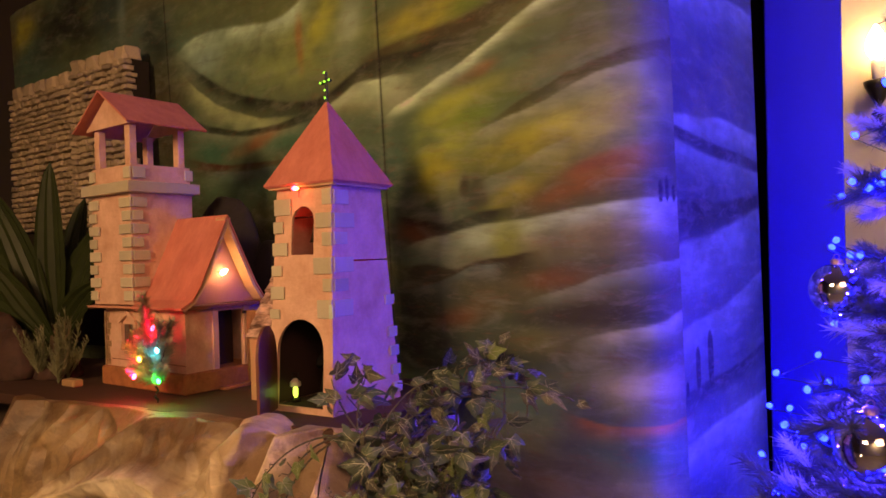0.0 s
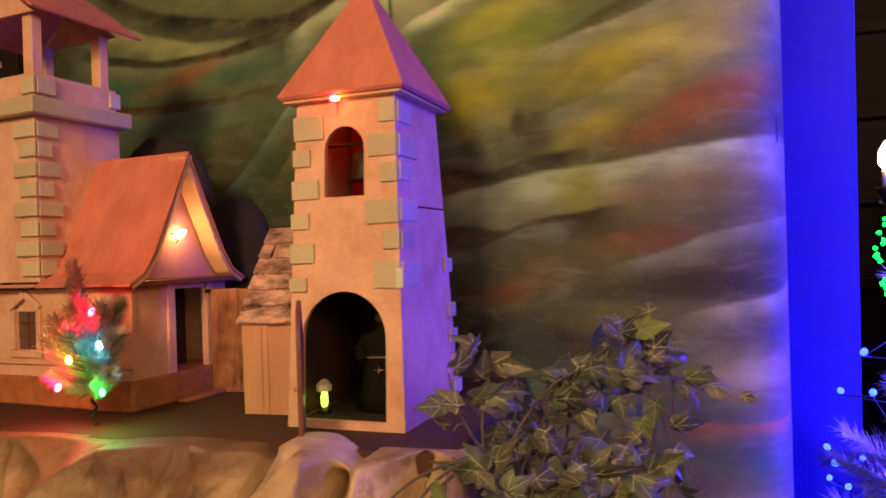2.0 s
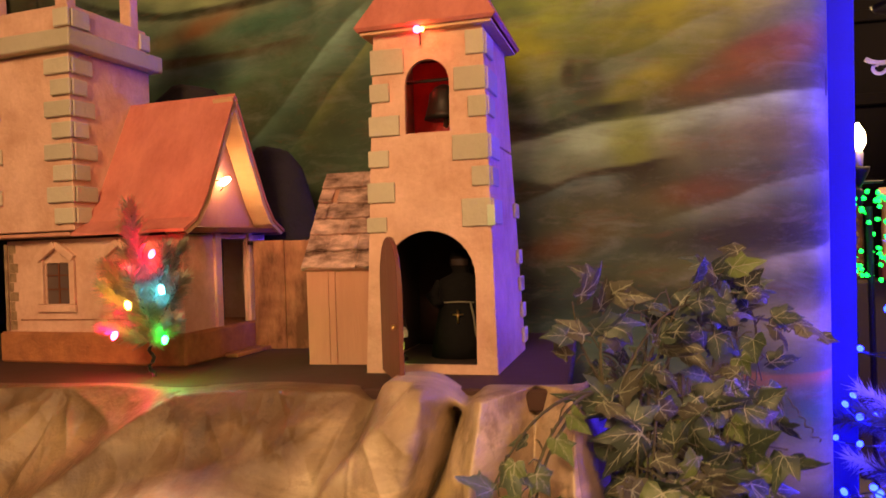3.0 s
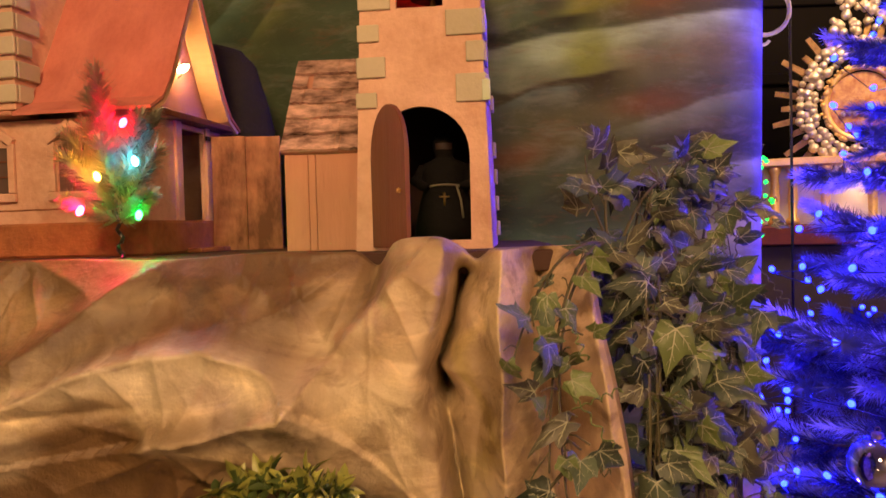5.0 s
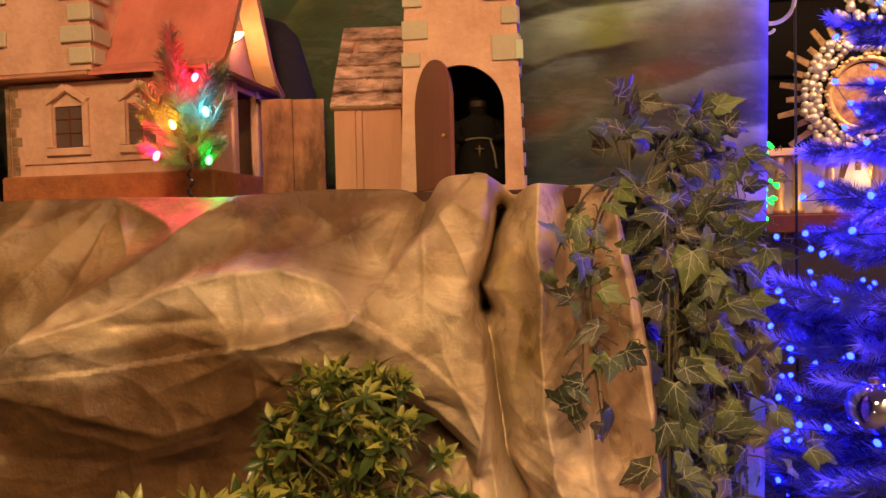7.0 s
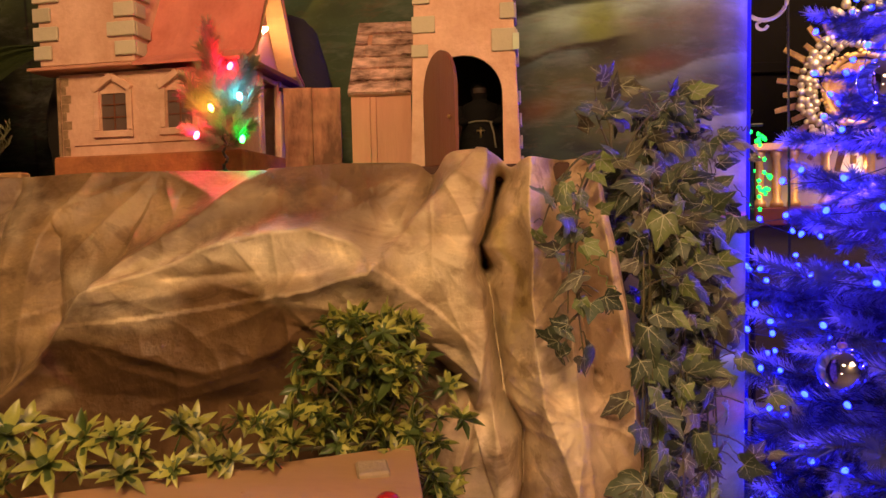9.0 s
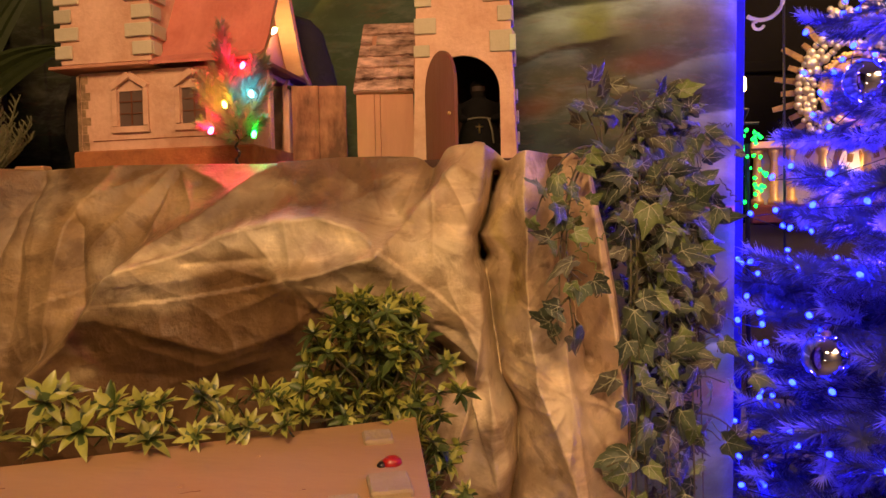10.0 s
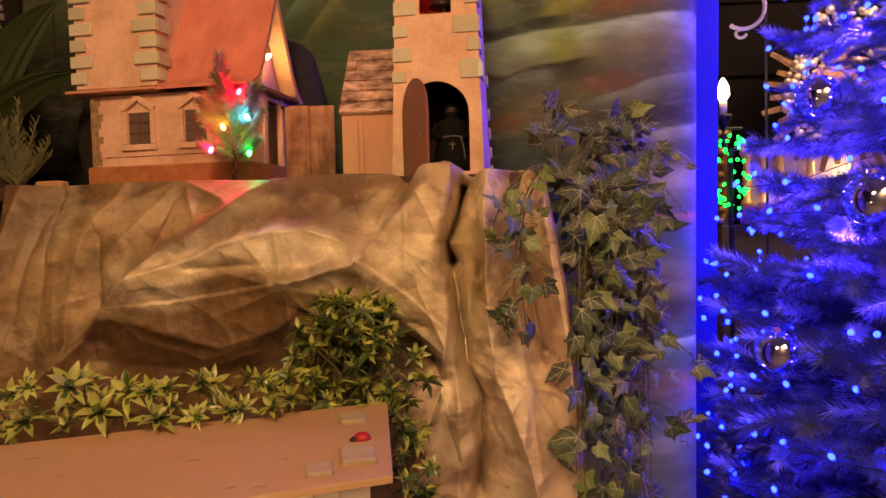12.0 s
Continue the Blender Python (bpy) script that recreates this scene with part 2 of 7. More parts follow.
def brushed(name):
    """Scenery cloth: dry brush marks, rubbed pale and dark, drawn along the slopes over the painted hills."""
    m = painted(name, "paint", 0.8, 22, 0.12)
    n, l = m.node_tree.nodes, m.node_tree.links
    bs = n["Principled BSDF"]
    co = n.new("ShaderNodeTexCoord")
    out = bs.inputs["Base Color"].links[0].from_socket
    for scale, stretch, lo, hi, tone, most, offset in (
            (7.0, (1, 1, 3.0), 0.50, 0.68, (0.05, 0.052, 0.03), 0.32, 0.4),
            (10.0, (1, 1, 3.0), 0.50, 0.74, (0.40, 0.40, 0.33), 0.22, 4.2),
            (30.0, (0.8, 0.8, 2.0), 0.55, 0.70, (0.34, 0.32, 0.20), 0.10, 2.3),
            (26.0, (0.7, 0.7, 2.4), 0.56, 0.68, (0.20, 0.07, 0.03), 0.22, 8.8)):
        mp = n.new("ShaderNodeMapping")
        mp.inputs["Scale"].default_value = stretch
        mp.inputs["Rotation"].default_value = (0, radians(-14), 0)
        mp.inputs["Location"].default_value = (offset, 0, offset * 1.7)
        l.new(co.outputs["Object"], mp.inputs[0])
        tx = n.new("ShaderNodeTexNoise")
        tx.inputs["Scale"].default_value, tx.inputs["Detail"].default_value = scale, 8
        tx.inputs["Roughness"].default_value, tx.inputs["Distortion"].default_value = 0.66, 0.5
        l.new(mp.outputs[0], tx.inputs["Vector"])
        rg = n.new("ShaderNodeMapRange")
        rg.inputs[1].default_value, rg.inputs[2].default_value = lo, hi
        rg.inputs[3].default_value, rg.inputs[4].default_value = 0.0, most
        l.new(tx.outputs[0], rg.inputs[0])
        mx = n.new("ShaderNodeMix")
        mx.data_type = "RGBA"
        mx.inputs[7].default_value = (*tone, 1)
        l.new(rg.outputs[0], mx.inputs[0])
        l.new(out, mx.inputs[6])
        out = mx.outputs[2]
    l.new(out, bs.inputs["Base Color"])
    return m


M_CLOTH = brushed("painted_backdrop_cloth")
M_DRAPE = rock_paint("painted_rock_paper")
G_BLUE = glow("blue_led", (0.0009, 0.0020, 1.0), 265)
G_RED = glow("red_led", (1.0, 0.02, 0.05), 55)
G_GREEN = glow("green_led", (0.02, 1.0, 0.07), 40)
G_YELLOW = glow("yellow_led", (1.0, 0.50, 0.06), 22)
G_CYAN = glow("cyan_led", (0.15, 0.75, 1.0), 22)
G_PINK = glow("pink_led", (1.0, 0.03, 0.10), 55)
G_WARM = glow("warm_bulb", (1.0, 0.62, 0.24), 60)
G_LIME = glow("lime_led", (0.35, 1.0, 0.05), 3)

# ---- mesh helpers ----


def thing(name, place=(0, 0, 0), turn=0, label="", category="", group="", kind=""):
    ob = new(name)
    ob.empty_display_size = 0.02
    ob.matrix_world = pose(*place, 0, 0, turn)
    return tagged(ob, label, category, group, kind)


def mesh_of(bm, name, *mats, smooth=False):
    bmesh.ops.recalc_face_normals(bm, faces=bm.faces)
    me = bpy.data.meshes.new(name)
    bm.to_mesh(me)
    bm.free()
    for m in mats:
        me.materials.append(m)
    if smooth:
        me.shade_smooth()
    return me


def part(name, bm, material, parent=None, label="", smooth=False):
    """One bmesh, or a ready mesh, as one object under a thing or a part."""
    mats = material if isinstance(material, (list, tuple)) else [material]
    me = bm if isinstance(bm, bpy.types.Mesh) else mesh_of(bm, name, *mats, smooth=smooth)
    ob = new(name, me)
    if parent:
        ob.parent = parent
    return tagged(ob, label)


def setting(name, bm, material, label, category, smooth=False):
    return tagged(part(name, bm, material, None, "", smooth), label, category, "", "structure")


def hexa(bm, pts, mat_index=0):
    """A block from its eight corners: four below, four above, both counter-clockwise."""
    v = [bm.verts.new(p) for p in pts]
    for q in ((3, 2, 1, 0), (4, 5, 6, 7), (0, 1, 5, 4), (1, 2, 6, 5), (2, 3, 7, 6), (3, 0, 4, 7)):
        bm.faces.new([v[i] for i in q]).material_index = mat_index
    return v


def box(x0, x1, y0, y1, z0, z1, bevel=0.0, bm=None, mat_index=0):
    own = bmesh.new()
    hexa(own, [(x0, y0, z0), (x1, y0, z0), (x1, y1, z0), (x0, y1, z0), (x0, y0, z1), (x1, y0, z1), (x1, y1, z1), (x0, y1, z1)], mat_index)
    if bevel:
        bmesh.ops.bevel(own, geom=own.edges[:], offset=bevel, segments=1, affect="EDGES")
    return join(bm, own)


def join(bm, own):
    if bm is None:
        return own
    me = bpy.data.meshes.new("join")
    own.to_mesh(me)
    own.free()
    bm.from_mesh(me)
    bpy.data.meshes.remove(me)
    return bm


def plate(outline, depth, bevel=0.0, bm=None):
    """A flat outline of (x, z) points pushed back along y by depth."""
    own = bmesh.new()
    front = [own.verts.new((x, 0, z)) for x, z in outline]
    back = [own.verts.new((x, depth, z)) for x, z in outline]
    own.faces.new(front)
    own.faces.new(back[::-1])
    k = len(front)
    for i in range(k):
        own.faces.new((front[i], back[i], back[(i + 1) % k], front[(i + 1) % k]))
    if bevel:
        bmesh.ops.bevel(own, geom=own.edges[:], offset=bevel, segments=1, affect="EDGES")
    return join(bm, own)


def arch(x0, x1, z0, zs, z1, steps=10, lift=0.0):
    """The outline of a round-topped opening, from its foot up over the arch."""
    xm, r = (x0 + x1) / 2, (x1 - x0) / 2
    pts = [(x1, z0)]
    pts += [(xm + r * math.cos(math.pi * i / steps), zs + (z1 - zs) * math.sin(math.pi * i / steps)) for i in range(steps + 1)]
    return pts + [(x0, z0)]


def tube(points, radius, sides=6, bm=None, taper=1.0):
    """A round bar along a line of points."""
    own = bm or bmesh.new()
    rings = []
    k = len(points)
    for i, p in enumerate(points):
        p = Vector(p)
        d = (Vector(points[min(i + 1, k - 1)]) - Vector(points[max(i - 1, 0)])).normalized()
        side = d.cross(Vector((0.3, 0.2, 1) if abs(d.z) < 0.9 else (1, 0.1, 0))).normalized()
        up = side.cross(d)
        r = radius * (1 + (taper - 1) * i / max(1, k - 1))
        rings.append([own.verts.new(p + r * (math.cos(a) * side + math.sin(a) * up)) for a in (2 * math.pi * j / sides for j in range(sides))])
    for a, b in zip(rings, rings[1:]):
        for j in range(sides):
            own.faces.new((a[j], a[(j + 1) % sides], b[(j + 1) % sides], b[j]))
    own.faces.new(rings[0][::-1])
    own.faces.new(rings[-1])
    return own


def turned(profile, sides=16, centre=(0, 0, 0), bm=None):
    """A turned body: profile of (radius, z)."""
    own = bm or bmesh.new()
    c = Vector(centre)
    rings = [[own.verts.new(c + Vector((max(r, 1e-4) * math.cos(2 * math.pi * j / sides), max(r, 1e-4) * math.sin(2 * math.pi * j / sides), z)))
              for j in range(sides)] for r, z in profile]
    for a, b in zip(rings, rings[1:]):
        for j in range(sides):
            own.faces.new((a[j], a[(j + 1) % sides], b[(j + 1) % sides], b[j]))
    own.faces.new(rings[0][::-1])
    own.faces.new(rings[-1])
    return own


def bulb_mesh(name, material, r=0.004, length=0.011):
    return mesh_of(turned([(r * 0.5, 0), (r, length * 0.3), (r * 0.85, length * 0.65), (r * 0.3, length)], 8), name, material, smooth=True)


# ---- the room ----
setting("floor", box(-4, 6, -4, 8, -0.1, 0), M_FLOOR, "dark worn stone floor of the hall", "floor")
setting("ceiling", box(-4, 6, -4, 8, 4.6, 4.7), M_WALL, "plain pale ceiling over the hall", "ceiling")
setting("wall_back", box(-4, 6, 8, 8.2, 0, 4.6), M_DARKWALL, "dark brown back wall of the hall", "wall")
setting("wall_left", box(-4.2, -4, -4, 8, 0, 4.6), M_DARKWALL, "dark side wall of the hall", "wall")
setting("wall_right", box(6, 6.2, -4, 8, 0, 4.6), M_DARKWALL, "dark brown side wall of the hall", "wall")
setting("wall_front", box(-4, 6, -4.2, -4, 0, 4.6), M_WALL, "pale painted wall behind the viewer", "wall")
column = box(-0.172, 0.012, 2.17, 2.6, 0, 4.6, 0.004)
for vert in column.verts:
    vert.co.x += (vert.co.z - 1.5) * 0.016
setting("pillar", column, M_PILLAR, "smooth dark blue wall pillar lit by the tree lights", "pillar")

# added sheet: its black stands in for the shade in the gap
setting("gap_blackout", box(-0.30, -0.175, 2.30, 2.5, 0, 4.6, 0.004), M_SCREEN, "added black sheet that darkens the gap beside the pillar", "board")

# backdrop: a painted cloth that runs behind the village and ends in a fold; a second length hangs behind its end
CURVE = [(-3.0, 1.83), (-2.9, 1.80), (-2.2, 1.70), (-1.85, 1.64), (-1.5, 1.56), (-1.1, 1.43), (-0.75, 1.355), (-0.5, 1.337), (-0.42, 1.340),
         (-0.36, 1.348), (-0.312, 1.368), (-0.286, 1.403), (-0.272, 1.455)]
RETURN = [(-0.294, 1.466), (-0.265, 1.65), (-0.215, 1.9), (-0.184, 2.09)]


def along(curve, n):
    """Even steps along a line of points, smoothed."""
    p = np.array(curve)
    d = np.concatenate([[0], np.cumsum(np.hypot(*np.diff(p, axis=0).T))])
    s = np.linspace(0, d[-1], n)
    return np.stack([np.interp(s, d, p[:, 0]), np.interp(s, d, p[:, 1])], 1), s


def colour_mesh(name, pts, nu, nv, colours, material):
    me = bpy.data.meshes.new(name)
    idx = np.arange(nu * nv).reshape(nv, nu)
    quads = np.stack([idx[:-1, :-1], idx[:-1, 1:], idx[1:, 1:], idx[1:, :-1]], -1).reshape(-1, 4)
    me.from_pydata(pts.reshape(-1, 3).tolist(), [], quads.tolist())
    at = me.color_attributes.new("paint", "FLOAT_COLOR", "POINT")
    rgba = np.ones((nu * nv, 4))
    rgba[:, :3] = colours.reshape(-1, 3)
    at.data.foreach_set("color", rgba.ravel())
    me.materials.append(material)
    me.shade_smooth()
    return me


def waves(a, b, seed, octaves=4):
    """Smooth noise from a few sines."""
    r = np.random.RandomState(seed)
    out = np.zeros_like(a)
    for k in range(octaves):
        for _ in range(3):
            th, ph, f = r.uniform(0, 6.28), r.uniform(0, 6.28), 2.0 ** k * r.uniform(0.7, 1.3)
            out += np.sin(f * (a * math.cos(th) + b * math.sin(th)) + ph) / 2.0 ** k
    return out / 4


mix3 = lambda a, b, k: a * (1 - k[..., None]) + np.array(b) * k[..., None]


def canvas(curve, nu, start):
    """A length of hanging cloth along a line: its points, the run along it and its ground paint."""
    global NU, NV, PX, PY, PZ, MX, WX, WZ, paint, DRY
    NU, NV = nu, 500
    line, S = along(curve, NU)
    for _ in range(40):
        line[1:-1] = (line[:-2] + 2 * line[1:-1] + line[2:]) / 4
    PX, PZ = np.meshgrid(line[:, 0], np.linspace(0.55, 2.6, NV))
    SS = np.tile(S, (NV, 1))
    PY = np.tile(line[:, 1], (NV, 1)) + 0.010 * waves(SS * 4, PZ * 2, 5, 1) - 0.038 * (PZ - 1.3)
    if start is None:
        turn_at = S[np.argmin(abs(line[:, 0] + 0.34))]
        MX = np.where(SS > turn_at, -0.34 + (SS - turn_at), PX)
    else:
        MX = start + SS
    WX = MX + 0.014 * waves(MX * 9, PZ * 9, 1) + 0.0035 * waves(MX * 55, PZ * 55, 17, 3)
    WZ = PZ + 0.009 * waves(MX * 7, PZ * 14, 2) + 0.0025 * waves(MX * 40, PZ * 70, 18, 3)
    paint = np.zeros((NV, NU, 3)) + (0.20, 0.20, 0.13)
    paint = mix3(paint, (0.15, 0.19, 0.17), np.clip(0.4 + 0.9 * waves(MX * 5, PZ * 16, 3), 0, 1))
    paint = mix3(paint, (0.27, 0.20, 0.12), np.clip(0.9 * waves(MX * 4, PZ * 18, 4), 0, 1))
    DRY = np.clip(0.78 + 0.45 * waves(MX * 26, PZ * 70, 9), 0.1, 1)


# the mural is painted by broad strokes; MX runs along the front and round its rounded end
canvas(CURVE, 860, None)


def blot(x, z, w, h, colour, strength=0.9, tilt=0.0):
    global paint
    dx, dz = WX - x, WZ - z
    dz = dz - tilt * dx
    paint = mix3(paint, colour, strength * DRY * np.exp(-((dx / w) ** 2 + (dz / h) ** 2) ** 1.4))


def stroke(w, colour, strength, soft, *pts):
    """A brush stroke through points of x and z, crisp along its upper edge and fading below."""
    global paint
    p = np.array(pts).reshape(-1, 2)
    xs = np.linspace(p[0, 0], p[-1, 0], 60)
    zs = np.interp(xs, p[:, 0], p[:, 1])
    for _ in range(12):
        zs[1:-1] = (zs[:-2] + 2 * zs[1:-1] + zs[2:]) / 4
    d = WZ - np.interp(WX, xs, zs)
    u = (WX - xs[0]) / (xs[-1] - xs[0])
    k = np.where(d > 0, np.exp(-(d / (w * 0.22)) ** 2), np.exp(-(d / (w * soft)) ** 2))
    paint = mix3(paint, colour, k * np.clip(u * 7, 0, 1) * np.clip((1 - u) * 7, 0, 1) * strength * DRY)


OCHRE, MOSS, PALE, SLATE, UMBER, RUST, NIGHT, TEAL = (0.50, 0.42, 0.07), (0.20, 0.25, 0.07), (0.60, 0.60, 0.52), (0.25, 0.28, 0.29), (0.10, 0.07, 0.045), (0.40, 0.13, 0.05), (0.03, 0.03, 0.026), (0.12, 0.20, 0.16)
GREY = (0.40, 0.38, 0.32)
# upper left: rounded rocks
blot(-1.35, 2.33, 0.40, 0.09, (0.22, 0.21, 0.14), 0.9)
blot(-1.45, 2.11, 0.30, 0.10, (0.29, 0.30, 0.21), 0.95, -0.25)
blot(-1.14, 2.08, 0.22, 0.10, (0.33, 0.33, 0.17), 0.9)
blot(-1.64, 2.16, 0.11, 0.06, (0.36, 0.39, 0.38), 0.9)
blot(-0.98, 2.10, 0.05, 0.09, (0.40, 0.40, 0.38), 0.7, 0.8)
blot(-1.06, 2.13, 0.07, 0.05, OCHRE, 0.6, 0.8)
blot(-1.165, 2.10, 0.018, 0.07, RUST, 0.55)
blot(-0.74, 2.05, 0.12, 0.045, OCHRE, 0.7, 0.2)
blot(-0.62, 2.06, 0.07, 0.03, MOSS, 0.7, 0.3)
stroke(0.030, (0.50, 0.52, 0.47), 0.95, 1.3, -1.80, 2.19, -1.727, 2.216, -1.639, 2.227, -1.458, 2.199, -1.312, 2.171, -1.203, 2.172, -1.08, 2.21)
stroke(0.045, (0.12, 0.085, 0.055), 0.9, 1.0, -0.97, 1.985, -0.85, 2.00, -0.72, 2.01, -0.60, 2.03, -0.48, 2.06)
stroke(0.020, (0.44, 0.42, 0.29), 0.9, 3.2, -1.79, 2.15, -1.73, 2.10, -1.62, 2.02, -1.50, 1.972, -1.35, 1.930, -1.18, 1.905)
stroke(0.034, NIGHT, 0.95, 0.9, -1.78, 2.19, -1.729, 2.150, -1.623, 2.086, -1.48, 2.019, -1.252, 1.950, -1.073, 1.920, -1.0, 1.947, -0.94, 1.985, -0.836, 1.980, -0.711, 1.975, -0.604, 1.990)
stroke(0.018, PALE, 0.75, 2.6, -1.12, 1.885, -1.05, 1.915, -0.958, 1.940, -0.78, 1.93)
stroke(0.020, NIGHT, 0.9, 1.4, -1.79, 2.005, -1.65, 1.945, -1.50, 1.915, -1.30, 1.903, -1.12, 1.905)
stroke(0.016, GREY, 0.75, 2.4, -1.79, 1.965, -1.60, 1.914, -1.45, 1.897, -1.31, 1.888, -1.12, 1.885)
blot(-1.62, 1.872, 0.14, 0.035, TEAL, 0.9, -0.1)
blot(-1.42, 1.872, 0.12, 0.020, RUST, 0.75, 0.12)
blot(-1.25, 1.855, 0.10, 0.025, TEAL, 0.9)
stroke(0.016, (0.16, 0.05, 0.03), 0.9, 1.6, -1.79, 1.868, -1.56, 1.831, -1.323, 1.810, -1.10, 1.805)
blot(-1.45, 1.762, 0.30, 0.050, (0.22, 0.29, 0.22), 0.95)
stroke(0.010, SLATE, 0.7, 3.0, -1.70, 1.828, -1.42, 1.800, -1.20, 1.788)
stroke(0.018, (0.38, 0.43, 0.40), 0.8, 2.0, -1.32, 1.60, -1.20, 1.69, -1.08, 1.79, -0.97, 1.87)
stroke(0.012, (0.36, 0.33, 0.18), 0.7, 2.5, -1.27, 1.55, -1.14, 1.65, -1.02, 1.76, -0.95, 1.82)
blot(-1.20, 1.62, 0.06, 0.10, (0.13, 0.19, 0.16), 0.8)
blot(-2.02, 2.30, 0.16, 0.09, (0.20, 0.21, 0.20), 0.8)
blot(-2.11, 2.43, 0.03, 0.09, (0.38, 0.41, 0.42), 0.8)
blot(-1.90, 1.98, 0.13, 0.20, UMBER, 0.85)
blot(-1.90, 2.28, 0.10, 0.10, (0.05, 0.055, 0.05), 0.8)
blot(-2.45, 2.46, 0.35, 0.13, NIGHT, 0.95)
blot(-2.2, 2.44, 0.12, 0.10, (0.10, 0.13, 0.14), 0.7)
blot(-2.86, 2.50, 0.10, 0.06, OCHRE, 0.7)
blot(-1.85, 1.50, 0.40, 0.24, (0.05, 0.035, 0.02), 0.95)
# right of the spire: pale slope, gold field
blot(-0.80, 1.90, 0.10, 0.035, GREY, 0.8, 0.2)
blot(-0.70, 1.80, 0.09, 0.08, (0.42, 0.40, 0.12), 0.9, 0.2)
blot(-0.66, 1.86, 0.10, 0.03, (0.46, 0.42, 0.10), 0.8, 0.3)
blot(-0.62, 1.84, 0.09, 0.03, MOSS, 0.8, 0.3)
blot(-0.50, 1.90, 0.14, 0.03, (0.30, 0.26, 0.16), 0.6, 0.3)
blot(-0.62, 1.915, 0.05, 0.015, RUST, 0.5, 0.3)
blot(-0.45, 1.775, 0.20, 0.05, OCHRE, 0.9, 0.25)
blot(-0.73, 1.72, 0.06, 0.06, OCHRE, 0.8)
blot(-0.53, 1.685, 0.10, 0.028, OCHRE, 0.85, 0.4)
blot(-0.40, 1.685, 0.13, 0.035, (0.46, 0.20, 0.06), 0.9, 0.3)
blot(-0.38, 1.71, 0.06, 0.012, RUST, 0.8, 0.25)
blot(-0.33, 1.80, 0.14, 0.10, GREY, 0.5, 0.2)
stroke(0.016, (0.13, 0.11, 0.05), 0.9, 2.0, -0.60, 1.80, -0.52, 1.845, -0.441, 1.878, -0.342, 1.915, -0.12, 1.97)
stroke(0.014, GREY, 0.75, 2.0, -0.66, 1.775, -0.60, 1.80, -0.50, 1.825, -0.376, 1.878, -0.24, 1.91)
stroke(0.012, GREY, 0.75, 2.2, -0.64, 1.69, -0.596, 1.705, -0.48, 1.742, -0.42, 1.76)
stroke(0.014, PALE, 0.95, 1.5, -0.88, 1.85, -0.83, 1.873, -0.758, 1.893, -0.666, 1.930, -0.612, 1.957, -0.50, 2.02, -0.40, 2.06)
blot(-0.717, 1.665, 0.022, 0.05, GREY, 0.75)
blot(-0.675, 1.672, 0.02, 0.04, GREY, 0.6)
blot(-0.63, 1.675, 0.022, 0.032, (0.17, 0.14, 0.11), 0.85)
blot(-0.665, 1.69, 0.012, 0.02, UMBER, 0.7)
stroke(0.016, NIGHT, 0.9, 1.6, -0.86, 1.64, -0.815, 1.632, -0.712, 1.612, -0.63, 1.636, -0.56, 1.64)
blot(-0.80, 1.60, 0.06, 0.03, RUST, 0.6)
stroke(0.020, PALE, 1.0, 2.6, -0.86, 1.56, -0.802, 1.578, -0.645, 1.605, -0.537, 1.612, -0.406, 1.627, -0.221, 1.636, -0.05, 1.64)
blot(-0.58, 1.575, 0.035, 0.045, (0.38, 0.37, 0.10), 0.8)
blot(-0.42, 1.57, 0.12, 0.03, (0.40, 0.30, 0.19), 0.8, 0.1)
# lower slopes
stroke(0.016, UMBER, 0.9, 2.2, -0.86, 1.52, -0.764, 1.530, -0.70, 1.515, -0.643, 1.535, -0.5, 1.55)
stroke(0.012, SLATE, 0.8, 2.5, -0.84, 1.48, -0.76, 1.49, -0.66, 1.525, -0.58, 1.53)
blot(-0.70, 1.425, 0.08, 0.025, RUST, 0.65, 0.2)
blot(-0.60, 1.455, 0.09, 0.03, (0.26, 0.22, 0.13), 0.7, 0.2)
blot(-0.48, 1.50, 0.07, 0.02, RUST, 0.65, 0.1)
blot(-0.44, 1.425, 0.13, 0.03, UMBER, 0.85, 0.05)
stroke(0.012, GREY, 0.85, 2.0, -0.56, 1.452, -0.459, 1.480, -0.363, 1.509, -0.207, 1.525, -0.05, 1.54)
blot(-0.73, 1.34, 0.22, 0.05, NIGHT, 0.9)
blot(-0.85, 1.42, 0.10, 0.09, NIGHT, 0.7)
blot(-0.52, 1.37, 0.12, 0.03, (0.26, 0.23, 0.12), 0.7)
stroke(0.018, (0.55, 0.50, 0.42), 0.9, 1.8, -0.47, 1.365, -0.414, 1.380, -0.30, 1.405, -0.16, 1.435, -0.02, 1.46)
blot(-0.30, 1.345, 0.13, 0.018, (0.14, 0.14, 0.15), 0.85)
blot(-0.32, 1.29, 0.12, 0.03, (0.46, 0.38, 0.30), 0.8)
stroke(0.012, (0.48, 0.22, 0.09), 0.85, 2.0, -0.50, 1.235, -0.396, 1.212, -0.275, 1.215, -0.12, 1.23)
blot(-0.33, 1.165, 0.13, 0.03, TEAL, 0.7)
blot(-0.36, 1.08, 0.14, 0.03, (0.36, 0.30, 0.24), 0.7)
blot(-0.36, 1.02, 0.14, 0.02, UMBER, 0.7)
stroke(0.016, PALE, 0.9, 1.8, -0.50, 0.94, -0.36, 0.945, -0.2, 0.95)
blot(-0.34, 0.85, 0.12, 0.04, (0.48, 0.22, 0.12), 0.6)
blot(-0.34, 0.72, 0.12, 0.05, GREY, 0.6)


